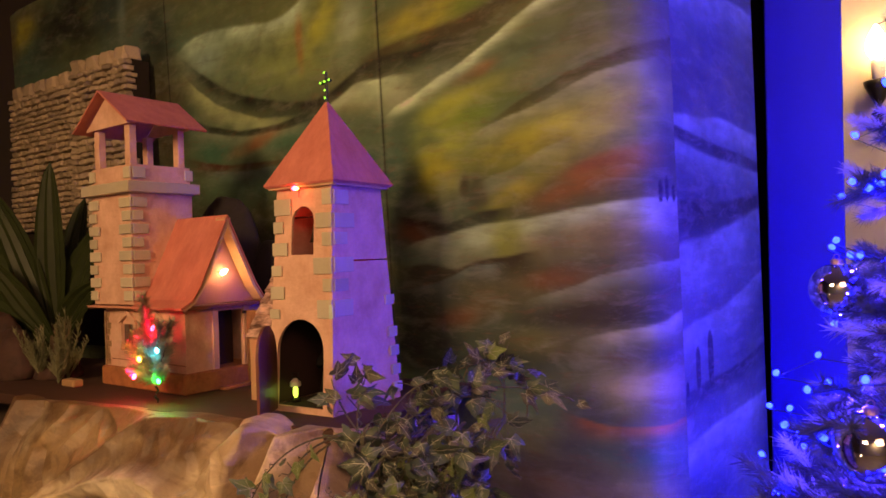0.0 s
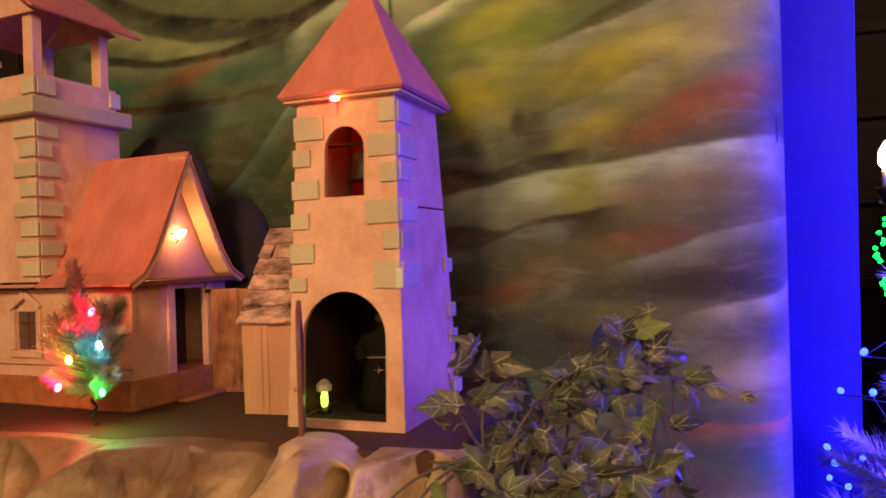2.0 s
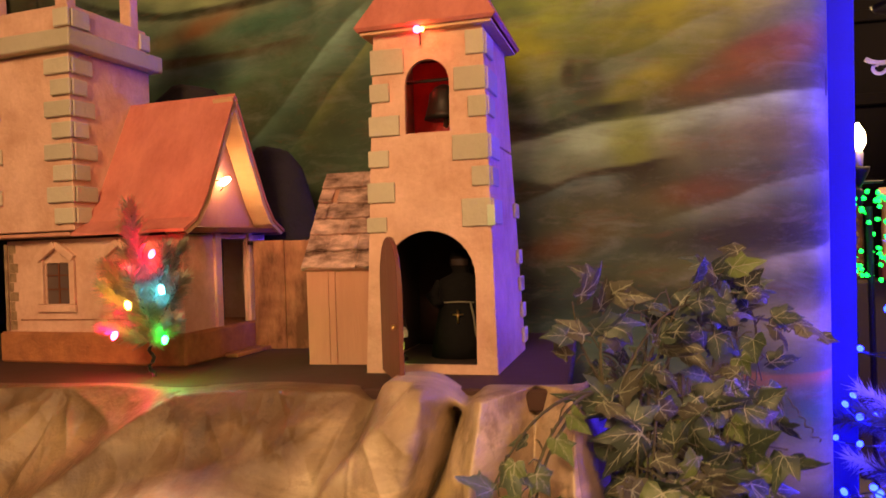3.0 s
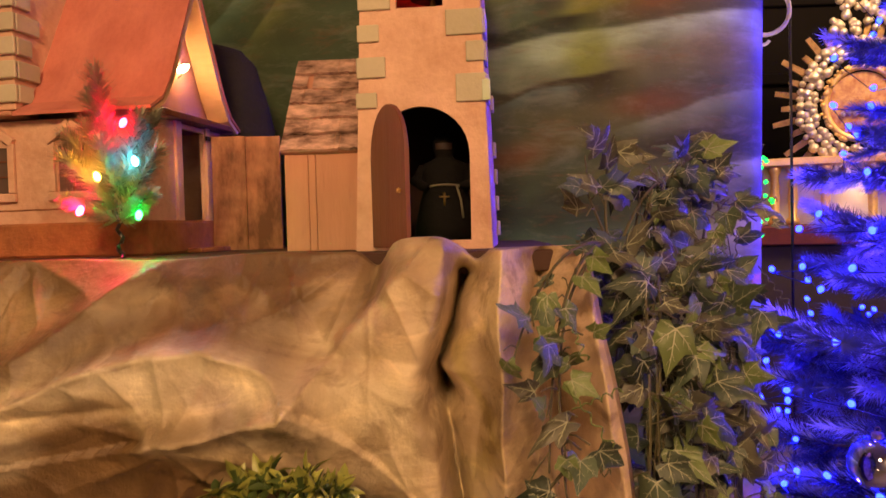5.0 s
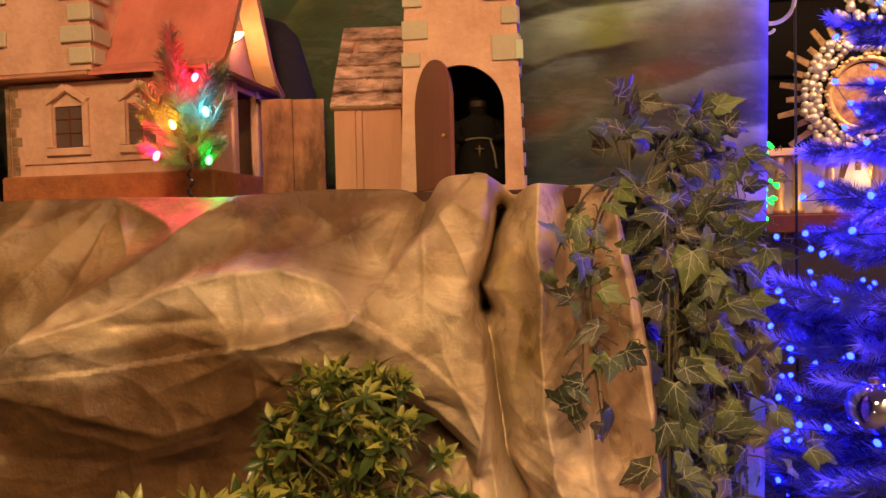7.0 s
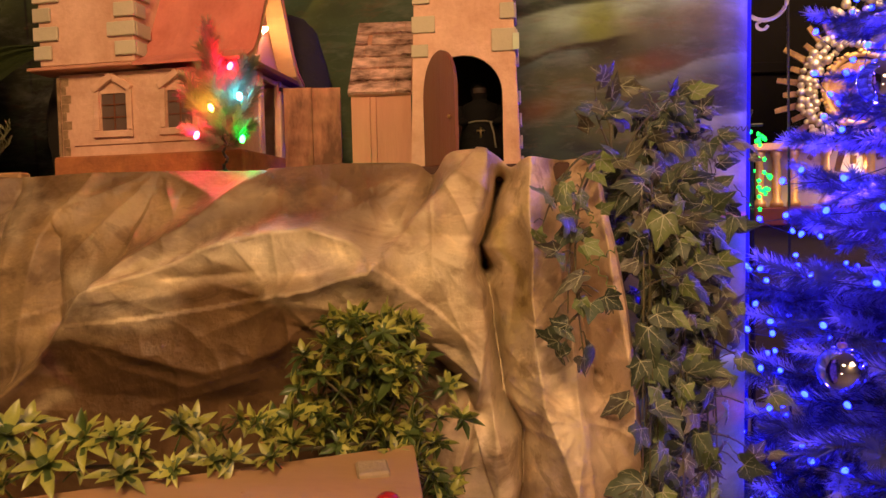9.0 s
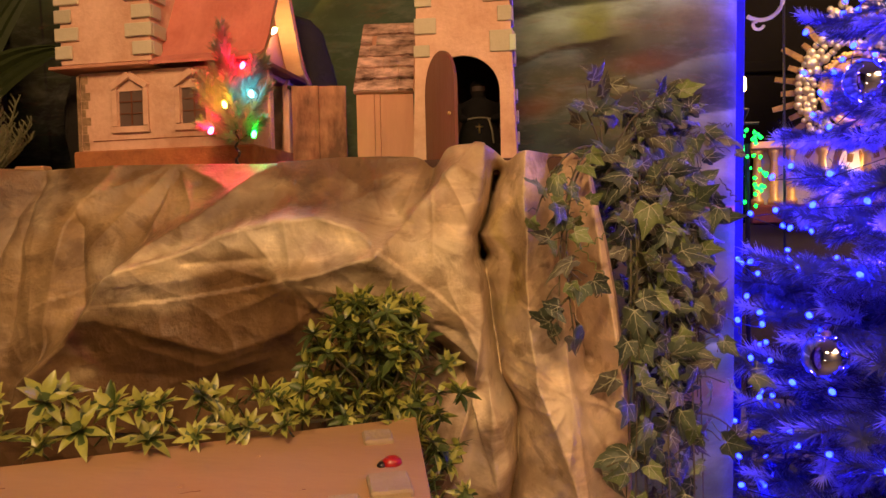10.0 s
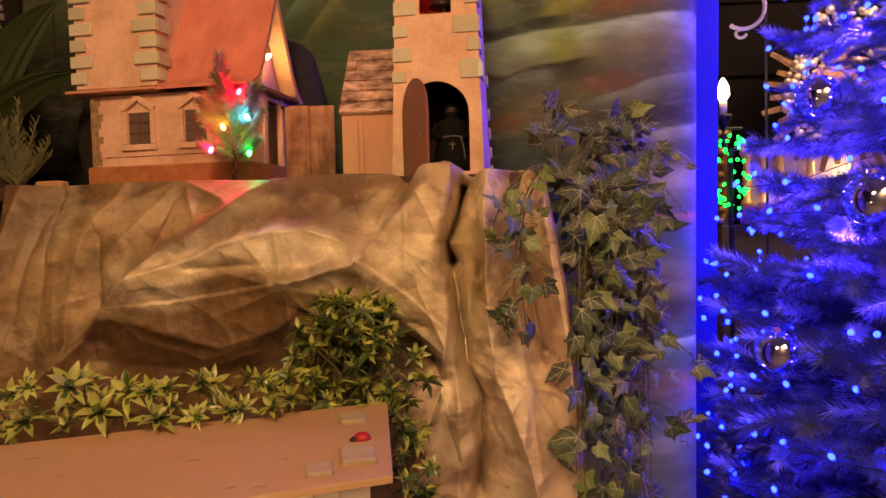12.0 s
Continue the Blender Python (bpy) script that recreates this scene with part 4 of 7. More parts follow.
def build_tower():
    t = thing("church_tower", T0, -4, "cream model church tower with red pyramid roof and open arched door", "model tower")
    w = 0.006
    # front wall with its two arched openings: strips round them
    bm = bmesh.new()

    def front(outline):
        f, b = [], []
        for x, z in outline:
            k = z / T1
            y = -(0.094 - 0.027 * k)
            f.append(bm.verts.new((x, y, z)))
            b.append(bm.verts.new((x, y + w, z)))
        bm.faces.new(f)
        bm.faces.new(b[::-1])
        for i in range(len(f)):
            j = (i + 1) % len(f)
            bm.faces.new((f[i], b[i], b[j], f[j]))

    edge = lambda z: 0.0765 - 0.0115 * z / T1
    d0, d1 = -0.056, 0.053
    w0, w1 = -0.027, 0.026
    door = arch(d0, d1, 0.010, 0.105, 0.160, 16)
    win = arch(w0, w1, 0.272, 0.328, 0.357, 12)
    half = len(door) // 2
    front([(-edge(0), 0), (edge(0), 0), (edge(0.01), 0.010), (-edge(0.01), 0.010)])
    for outline, lo, hi in ((door, 0.010, 0.21), (win, 0.21, T1)):
        a, b = outline[0], outline[-1]
        if lo > 0.1:
            front([(-edge(lo), lo), (edge(lo), lo), (edge(a[1]), a[1]), (-edge(a[1]), a[1])])
        for i in range(len(outline) - 1):
            (xa, za), (xb, zb) = outline[i], outline[i + 1]
            if (xa + xb) / 2 > (a[0] + b[0]) / 2:
                front([(xa, za), (edge(za), za), (edge(zb), zb), (xb, zb)])
            else:
                front([(xb, zb), (xa, za), (-edge(za), za), (-edge(zb), zb)])
        top = max(z for _, z in outline)
        front([(-edge(top), top), (edge(top), top), (edge(hi), hi), (-edge(hi), hi)])
    bmesh.ops.remove_doubles(bm, verts=bm.verts, dist=1e-5)
    part("front_wall", bm, M_PLASTER, t)
    for nm, s in (("side_wall", 1), ("side_wall", -1)):
        for lo, hi in ((0.0, 0.258), (0.2605, T1)):
            bm = bmesh.new()
            q = []
            for h in (lo, hi):
                e, d = edge(h), 0.094 - 0.027 * h / T1
                xs = sorted((s * e, s * (e - w)))
                q += [(xs[0], -d + w + 0.0005, h), (xs[1], -d + w + 0.0005, h), (xs[1], d, h), (xs[0], d, h)]
            hexa(bm, q)
            part(nm, bm, M_PLASTER, t)
    bm = bmesh.new()
    q = []
    for h in (0, T1):
        e, d = edge(h) - w - 0.001, 0.094 - 0.027 * h / T1
        q += [(-e, d - w, h), (e, d - w, h), (e, d, h), (-e, d, h)]
    hexa(bm, q)
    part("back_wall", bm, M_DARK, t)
    # dark sheets added along the side walls to make the tower's inside look unlit
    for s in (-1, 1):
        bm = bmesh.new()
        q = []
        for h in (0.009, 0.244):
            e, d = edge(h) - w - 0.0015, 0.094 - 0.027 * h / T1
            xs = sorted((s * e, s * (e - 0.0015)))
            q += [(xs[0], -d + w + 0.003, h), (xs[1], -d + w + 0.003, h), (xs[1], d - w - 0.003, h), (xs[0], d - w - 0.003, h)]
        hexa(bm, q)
        part("dark_inner_sheet", bm, M_DARK, t)
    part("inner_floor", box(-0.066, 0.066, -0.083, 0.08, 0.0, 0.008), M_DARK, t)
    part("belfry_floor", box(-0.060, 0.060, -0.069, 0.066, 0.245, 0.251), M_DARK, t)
    part("inner_lining", box(-0.057, 0.057, 0.056, 0.058, 0.253, 0.385), M_REDCLOTH, t, "crumpled red lining behind the window")
    # roof: four thin boards to a point
    e, d, z0, z1 = 0.0835, 0.0835, T1 - 0.001, T1 + 0.157
    c = [(-e, -d), (e, -d), (e, d), (-e, d)]
    for i in range(4):
        (xa, ya), (xb, yb) = c[i], c[(i + 1) % 4]
        bm = bmesh.new()
        v = [bm.verts.new(p) for p in ((xa, ya, z0), (xb, yb, z0), (0, 0, z1), (xa * 0.96, ya * 0.96, z0 - 0.004), (xb * 0.96, yb * 0.96, z0 - 0.004), (0, 0, z1 - 0.012))]
        for f in ((0, 1, 2), (5, 4, 3), (0, 3, 4, 1), (1, 4, 5, 2), (2, 5, 3, 0)):
            bm.faces.new([v[k] for k in f])
        part("roof_board", bm, M_ROOF, t)
    part("roof_soffit", box(-e * 0.93, e * 0.93, -d * 0.93, d * 0.93, z0 - 0.0075, z0 - 0.0045), M_ROOFWOOD, t)
    # quoin blocks: (edge side, width, foot, height)
    left = [(0.041, 0.343, 0.029), (0.024, 0.311, 0.021), (0.037, 0.271, 0.023), (0.025, 0.235, 0.019), (0.033, 0.194, 0.023), (0.024, 0.160, 0.017)]
    right = [(0.022, 0.357, 0.027), (0.037, 0.317, 0.026), (0.022, 0.286, 0.023), (0.042, 0.238, 0.028), (0.021, 0.208, 0.022), (0.034, 0.163, 0.031)]
    for s, rows in ((-1, left), (1, right)):
        for wd, z, h in rows:
            k = (z + h / 2) / T1
            y = -(0.094 - 0.027 * k)
            x = s * (edge(z + h / 2) + 0.002)
            x0, x1 = sorted((x, x - s * wd))
            part("quoin", box(x0, x1, y - 0.004, y - 0.0004, z, z + h, 0.0008), M_QUOIN, t)
    for wd, z, h in ((0.040, 0.357, 0.025), (0.055, 0.317, 0.025), (0.036, 0.288, 0.021), (0.052, 0.240, 0.026), (0.038, 0.208, 0.021), (0.050, 0.165, 0.028)):
        e2, d2 = edge(z + h / 2), 0.094 - 0.027 * (z + h / 2) / T1
        part("quoin", box(e2 + 0.0004, e2 + 0.004, -d2 + 0.002, -d2 + wd, z, z + h, 0.0008), M_QUOIN, t)
    for z in (0.175, 0.115, 0.080, 0.045, 0.012):
        e2, d2 = edge(z + 0.01), 0.094 - 0.027 * z / T1
        part("quoin", box(e2 + 0.0004, e2 + 0.0045, d2 - 0.022, d2 + 0.004, z, z + 0.019, 0.0008), M_QUOIN, t)
    part("torn_tag", box(edge(0.17) - 0.003, edge(0.17) + 0.006, -0.0885, -0.0865, 0.163, 0.186, 0.0004), M_TAG, t, "scrap of pale green card at the corner")
    # the open door leaf, hinged at the left jamb
    leaf = plate(arch(0.0, 0.105, 0.002, 0.100, 0.152, 14), 0.005, 0.0006)
    ob = part("door_leaf", leaf, M_DOOR, t, "rounded brown door leaf standing open")
    ob.matrix_local = pose(d0 - 0.001, -0.0945, 0.002, 0, 0, -60)
    part("door_knob", turned([(0.0018, 0), (0.0028, 0.002), (0.0018, 0.004)], 8, (0, 0, 0)), M_BRASS, ob).matrix_local = pose(0.094, -0.001, 0.06, 90, 0, 0)
    # cross of wire with lamps
    bm = tube([(0, 0, T1 + 0.150), (0, 0, T1 + 0.208)], 0.0028, 6)
    tube([(-0.0145, 0.004, T1 + 0.190), (0.0145, -0.004, T1 + 0.190)], 0.0028, 6, bm)
    cr = part("roof_cross", bm, M_CABLE, t, "small dark cross set with green lamps")
    me = bulb_mesh("cross_lamp", G_LIME, 0.0019, 0.003)
    for x, z in ((0, 0.160), (0, 0.174), (0, 0.190), (0, 0.206), (-0.014, 0.190), (0.014, 0.190)):
        part("cross_lamp", me, None, cr).matrix_local = pose(x, -0.0035 - x * 0.28, T1 + z, 90, 0, 0)
    # bell in the window
    bell = turned([(0.0245, 0), (0.0225, 0.004), (0.0195, 0.016), (0.017, 0.030), (0.010, 0.038), (0.003, 0.041)], 20, (0.008, -0.030, 0.294))
    part("bell", bell, M_IRON, t, "dark bell hanging in the window", True)
    part("clapper", turned([(0.001, 0), (0.004, 0.003), (0.003, 0.008), (0.001, 0.014)], 10, (0.010, -0.030, 0.283)), M_BRASS, t)
    part("bell_bar", tube([(-0.058, -0.035, 0.340), (0.058, -0.035, 0.340)], 0.002), M_IRON, t)
    # lamp under the eave
    lm = part("eave_lamp", bulb_mesh("eave_lamp", G_RED, 0.0045, 0.011), None, t, "tiny red and yellow lamp")
    lm.matrix_local = pose(-0.007, -0.0775, T1 - 0.009, 100, 0, 0)
    part("eave_lamp", bulb_mesh("eave_lamp_yellow", G_YELLOW, 0.003, 0.008), None, t).matrix_local = pose(-0.001, -0.0795, T1 - 0.010, 100, 0, 0)
    part("eave_lamp_wire", tube([(-0.006, -0.073, T1 - 0.008), (-0.006, -0.0735, T1 - 0.026)], 0.0008, 5), M_CABLE, t)
    return t


build_tower()
lamp("tower_red_lamp", "POINT", (-0.855, 1.04, 1.64), (0, 0, 0), 0.035, (1.0, 0.05, 0.03), 0.008)
lamp("tower_eave_lamp", "POINT", (-0.834, 0.988, 1.668), (0, 0, 0), 0.006, (1.0, 0.10, 0.05), 0.004)


def build_friar():
    bm = turned([(0.033, 0), (0.031, 0.02), (0.026, 0.05), (0.0215, 0.068), (0.024, 0.085), (0.022, 0.098), (0.010, 0.105), (0.0085, 0.109), (0.0110, 0.116), (0.0115, 0.124), (0.0095, 0.131), (0.005, 0.136), (0.001, 0.1375)], 18)
    for f in bm.faces:
        z = f.calc_center_median().z
        f.material_index = 1 if 0.114 < z < 0.124 and f.calc_center_median().y < -0.008 else 0
    for s in (-1, 1):
        tube([(s * 0.020, 0, 0.094), (s * 0.030, -0.006, 0.076), (s * 0.020, -0.022, 0.068)], 0.0075, 8, bm, 0.8)
    k = len(bm.faces)
    tube([(0.0225 * math.cos(a), 0.0225 * math.sin(a), 0.0695 + 0.001 * math.sin(3 * a)) for a in (2 * math.pi * i / 20 for i in range(21))], 0.0013, 5, bm)
    tube([(0.012, -0.021, 0.069), (0.016, -0.026, 0.05), (0.018, -0.029, 0.028)], 0.0012, 5, bm)
    bm.faces.ensure_lookup_table()
    for f in bm.faces[k:]:
        f.material_index = 2
    k = len(bm.faces)
    tube([(0.0, -0.0262, 0.060), (0.0, -0.0285, 0.044)], 0.0012, 5, bm)
    tube([(-0.005, -0.0275, 0.055), (0.005, -0.0275, 0.055)], 0.0012, 5, bm)
    bm.faces.ensure_lookup_table()
    for f in bm.faces[k:]:
        f.material_index = 3
    me = mesh_of(bm, "robed_figure", M_ROBE, M_SKIN, M_ROPE, M_BRASS, smooth=True)
    ob = new("robed_figure", me)
    ob.matrix_world = pose(-0.803, 1.072, 1.292) @ Matrix.Diagonal((1.2, 1.1, 0.95, 1))
    tagged(ob, "small black-robed figure with pale cord in the tower doorway", "figurine")


build_friar()


def build_lantern():
    t = thing("lantern", (-0.872, 1.032, 1.292), 0, "tiny lantern with a pale cap glowing yellow-green in the doorway", "lantern")
    part("base", turned([(0.009, 0), (0.009, 0.004), (0.006, 0.006)], 10), M_IRON, t)
    part("glass", turned([(0.003, 0.008), (0.0045, 0.013), (0.0045, 0.021), (0.003, 0.028)], 10), glow("lantern_flame", (0.70, 0.95, 0.08), 3), t)
    part("cap", turned([(0.010, 0.028), (0.0095, 0.036), (0.003, 0.042)], 10), M_WHITE, t)
    part("handle", tube([(-0.009, 0, 0.034), (-0.006, 0, 0.052), (0.006, 0, 0.052), (0.009, 0, 0.034)], 0.0008, 5), M_IRON, t)


build_lantern()
lamp("lantern_light", "POINT", (-0.866, 1.008, 1.315), (0, 0, 0), 0.006, (0.6, 1.0, 0.15), 0.006)


# ---- lean-to shed ----
def build_shed():
    t = thing("lean_to_shed", (-0.9935, 1.046, 1.284), 0, "pink-brown board lean-to with a bark shingle roof", "model shed")
    z = 0.120
    for x0, x1 in ((0.0, 0.028), (0.0285, 0.037), (0.0375, 0.089)):
        dy = -0.0015 if x0 == 0.0265 else 0
        part("board", box(x0, x1, dy, 0.006, 0, z, 0.0006), M_SHEDWOOD, t)
    bm = bmesh.new()
    hexa(bm, [(0, 0.0065, 0), (0.006, 0.0065, 0), (0.006, 0.075, 0), (0, 0.075, 0), (0, 0.0065, z), (0.006, 0.0065, z), (0.006, 0.075, z + 0.108), (0, 0.075, z + 0.108)])
    part("side_wall", bm, M_SHEDWOOD, t)
    a, b = Vector((0, -0.005, z - 0.002)), Vector((0, 0.073, z + 0.121))
    bm = bmesh.new()
    n = Vector((0, -(b - a).z, (b - a).y)).normalized()
    up = (b - a)
    q = [Vector((-0.003, 0, 0)) + a, Vector((0.091, 0, 0)) + a, Vector((0.091, 0, 0)) + b, Vector((0.005, 0, 0)) + b]
    hexa(bm, [p - n * 0.004 for p in q] + q)
    part("roof_deck", bm, M_SHEDWOOD, t)
    rows = 6
    for r in range(rows):
        k0, k1 = r / rows, (r + 1.12) / rows
        x0, x1 = -0.003 + 0.008 * k0, 0.0905
        cuts = sorted([x0, x1] + [x0 + (x1 - x0) * random.uniform(0.12, 0.88) for _ in range(2)])
        for xa, xb in zip(cuts, cuts[1:]):
            if xb - xa < 0.006:
                continue
            bm = bmesh.new()
            j = [random.uniform(-0.0015, 0.0015) for _ in range(4)]
            lo, hi = a + up * (k0 + j[0] * 3), a + up * min(1.02, k1)
            steps = 5
            base, tops = [], []
            for i in range(steps + 1):
                x = xa + (xb - xa - 0.0006) * i / steps
                e = lo - up.normalized() * random.uniform(-0.0015, 0.0018)
                base.append((Vector((x, 0, 0)) + e + n * (0.0062 + j[1])))
                tops.append((Vector((x, 0, 0)) + hi + n * 0.001))
            vb = [bm.verts.new(p) for p in base]
            vt = [bm.verts.new(p) for p in tops]
            vu = [bm.verts.new(p - n * 0.005) for p in base]
            for i in range(steps):
                bm.faces.new((vb[i], vb[i + 1], vt[i + 1], vt[i]))
                bm.faces.new((vu[i], vu[i + 1], vb[i + 1], vb[i]))
            part("shingle", bm, M_BARK, t)


build_shed()

# ---- house with bell tower ----
HOUSE = (-1.315, 1.04, 0)


def build_house():
    t = thing("village_house", HOUSE, -7.3, "cream model house with red flared roof and square bell tower", "model house")
    z0, zp, ze = 1.284, 1.326, 1.452
    part("plinth", box(-0.148, 0.166, 0.006, 0.216, z0, zp, 0.003), M_PLINTH, t, "rough brown sponge-painted plinth")
    # front wall in strips round two windows
    wins = ((-0.069, -0.025), (0.041, 0.083))
    zb, zt = 1.364, 1.420
    cuts = [-0.138, *wins[0], *wins[1], 0.160]
    bm = bmesh.new()
    for i, (a, e) in enumerate(zip(cuts, cuts[1:])):
        for lo, hi in ((zp, zb), (zb, zt), (zt, ze)):
            if i % 2 == 0 or lo != zb:
                box(a, e, 0.015, 0.021, lo, hi, 0, bm)
    bmesh.ops.remove_doubles(bm, verts=bm.verts, dist=1e-5)
    part("front_wall", bm, M_PLASTER, t)
    part("side_wall", box(-0.138, -0.132, 0.0215, 0.21, zp, ze), M_PLASTER, t)
    part("back_wall", box(-0.131, 0.150, 0.204, 0.21, zp, ze), M_PLASTER, t)
    part("corner_post", box(-0.1415, -0.136, 0.0115, 0.0146, zp, ze - 0.004, 0.0008), M_OLDSTRIP, t, "grimy strip where the paint has come off")
    rough = random.Random(9)
    for i in range(9):
        z = zp + 0.002 + i * (ze - zp - 0.006) / 9
        part("bare_patch", box(-0.1355, -0.122 + rough.uniform(-0.006, 0.004), 0.0143, 0.0149, z, z + 0.0128, 0.0002), M_OLDSTRIP, t)
    part("crack_trim", tube([(-0.116, 0.0148, 1.342), (0.06, 0.0148, 1.343), (0.158, 0.0148, 1.341)], 0.0011, 5), M_FENCE, t)
    # dark sheet added in place of the unlit room behind the windows
    part("dark_inner_sheet", box(-0.13, 0.14, 0.06, 0.064, zp, ze), M_DARK, t)
    for a, b in wins:
        w = part("window", box(a - 0.011, b + 0.011, 0.0095, 0.0148, zb - 0.011, zb - 0.001, 0.0008), M_PLASTER, t, "small window with pale frame and pointed hood")
        part("frame", box(a - 0.010, a - 0.001, 0.0100, 0.0148, zb, zt + 0.004, 0.0008), M_PLASTER, w)
        part("frame", box(b + 0.001, b + 0.010, 0.0100, 0.0148, zb, zt + 0.004, 0.0008), M_PLASTER, w)
        part("pane", box(a - 0.002, b + 0.002, 0.0175, 0.0185, zb - 0.002, zt + 0.002), M_GLASS, w)
        m = (a + b) / 2
        part("glazing_bar", box(m - 0.001, m + 0.001, 0.0155, 0.0172, zb, zt), M_DOOR, w)
        for k in (0.36, 0.70):
            part("glazing_bar", box(a, b, 0.0157, 0.0174, zb + (zt - zb) * k - 0.0008, zb + (zt - zb) * k + 0.0008), M_DOOR, w)
        for s in (-1, 1):
            h = part("hood", box(-0.019, 0.019, -0.0035, 0.0035, -0.0052, 0.0052, 0.0008), M_PLASTER, w)
            h.matrix_local = pose(m + s * 0.0150, 0.0112 + 0.0008 * s, zt + 0.0155, 0, s * 33, 0)
    # gable end with the door
    g = 0.158
    bm = bmesh.new()
    d0, d1, dz = 0.094, 0.156, 1.446
    box(g - 0.006, g, 0.0215, d0, zp, ze, 0, bm)
    box(g - 0.006, g, d1, 0.204, zp, ze, 0, bm)
    box(g - 0.006, g, d0, d1, dz, ze, 0, bm)
    part("gable_wall", bm, M_PLASTER, t)
    part("door_post", box(g - 0.005, g + 0.004, d0 - 0.015, d0 - 0.001, z0 + 0.001, dz + 0.012, 0.001), M_PLASTER, t)
    part("door_post", box(g - 0.005, g + 0.004, d1 + 0.001, d1 + 0.012, z0 + 0.001, dz + 0.012, 0.001), M_PLASTER, t)
    # near-black floor and sheet put the shade of the doorway into colour
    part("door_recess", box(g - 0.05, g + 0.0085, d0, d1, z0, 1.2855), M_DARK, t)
    part("door_shade_sheet", box(g - 0.052, g - 0.048, d0 - 0.01, d1 + 0.01, z0, dz), M_DARK, t)
    part("doorstep", box(g + 0.009, g + 0.03, d0 - 0.01, d1 + 0.02, z0, z0 + 0.006, 0.001), M_PLINTH, t)
    part("door_lintel_hinge", box(g + 0.0045, g + 0.008, d1 - 0.004, d1 + 0.03, dz - 0.010, dz - 0.004, 0.0006), M_IRON, t)
    tri = bmesh.new()
    v = [tri.verts.new(p) for p in ((g - 0.012, 0.022, 1.462), (g - 0.012, 0.200, 1.462), (g - 0.012, 0.11, 1.632))]
    v2 = [tri.verts.new(p.co - Vector((0.004, 0, 0))) for p in v]
    tri.faces.new(v)
    tri.faces.new(v2[::-1])
    for i in range(3):
        tri.faces.new((v[i], v2[i], v2[(i + 1) % 3], v[(i + 1) % 3]))
    part("gable_board", tri, M_PURPLE, t, "mauve triangular gable board with a lit lamp")
    part("gable_beam", box(g - 0.01, g + 0.018, 0.004, 0.216, 1.4535, 1.4615, 0.001), M_DOOR, t)
    lm = part("gable_lamp", bulb_mesh("gable_lamp", G_WARM, 0.0052, 0.017), None, t, "small warm lamp bulb")
    lm.matrix_local = pose(g - 0.010, 0.112, 1.523, 0, 60, 30)
    part("lamp_hook", tube([(g - 0.012, 0.105, 1.528), (g - 0.002, 0.103, 1.526), (g - 0.002, 0.108, 1.516), (g - 0.009, 0.111, 1.514)], 0.001, 5), M_IRON, t)
    # flared roof, front and back slopes, as bent boards
    prof = [(-0.006, 1.459), (0.020, 1.474), (0.040, 1.502), (0.075, 1.574), (0.110, 1.647)]

    def slope(flip, x0, x1, name, material, thick=0.004, x1top=None):
        bm = bmesh.new()
        rows = []
        for i, (v, z) in enumerate(prof):
            k = i / (len(prof) - 1)
            vv = 0.22 - v if flip else v
            xr = x1 if x1top is None else x1 + (x1top - x1) * k
            rows.append([bm.verts.new(p) for p in ((x0, vv, z), (xr, vv, z), (xr, vv, z - thick), (x0, vv, z - thick))])
        for a, b in zip(rows, rows[1:]):
            for j in range(4):
                bm.faces.new((a[j], a[(j + 1) % 4], b[(j + 1) % 4], b[j]))
        bm.faces.new(rows[0][::-1])
        bm.faces.new(rows[-1])
        return part(name, bm, material, t)
    slope(False, 0.0, 0.180, "roof_slope", M_ROOF)
    slope(True, -0.145, 0.180, "roof_slope", M_ROOF)
    part("roof_eave", box(-0.176, -0.0005, -0.008, 0.04, 1.4555, 1.4605, 0.001), M_SHEDWOOD, t)
    # pale verge boards inside the gable edge
    for flip in (False, True):
        bm = bmesh.new()
        rows = []
        for v, z in prof:
            vv = 0.22 - v if flip else v
            s = -1 if flip else 1
            rows.append([bm.verts.new(p) for p in ((0.148, vv + s * 0.003, z - 0.0045), (0.179, vv + s * 0.003, z - 0.0045), (0.179, vv + s * 0.008, z - 0.0075), (0.148, vv + s * 0.008, z - 0.0075))])
        for a, b in zip(rows, rows[1:]):
            for j in range(4):
                bm.faces.new((a[j], a[(j + 1) % 4], b[(j + 1) % 4], b[j]))
        part("verge_board", bm, M_ROOFWOOD, t)
    # bell tower standing on the roof
    b0, b1, bz = 0.0, 0.150, 1.702
    sh = part("bell_tower_shaft", box(-0.158, 0.0, b0, b1, 1.463, bz, 0.001), M_PLASTER, t)
    wl = [(0.030, 0), (0.042, 1), (0.030, 2), (0.044, 3), (0.030, 4), (0.042, 5), (0.030, 6), (0.040, 7)]
    for wd, i in wl:
        z = 1.472 + i * 0.0285
        part("quoin", box(-0.165, -0.165 + wd, b0 - 0.005, b0 - 0.0004, z, z + 0.021, 0.0012), M_QUOIN, sh)
        part("quoin", box(0.005 - (wd + 0.004), 0.005, b0 - 0.005, b0 - 0.0004, z, z + 0.021, 0.0012), M_QUOIN, sh)
        part("quoin", box(0.0004, 0.0055, b0 + 0.001, b0 + wd - 0.004, z, z + 0.021, 0.0012), M_QUOIN, sh)
    part("ledge", box(-0.176, 0.018, b0 - 0.016, b1 + 0.010, bz + 0.0005, bz + 0.024, 0.0015), M_QUOIN, t)
    part("parapet", box(-0.158, 0.000, b0 + 0.002, b1 - 0.004, bz + 0.0245, bz + 0.062, 0.001), M_PLASTER, t)
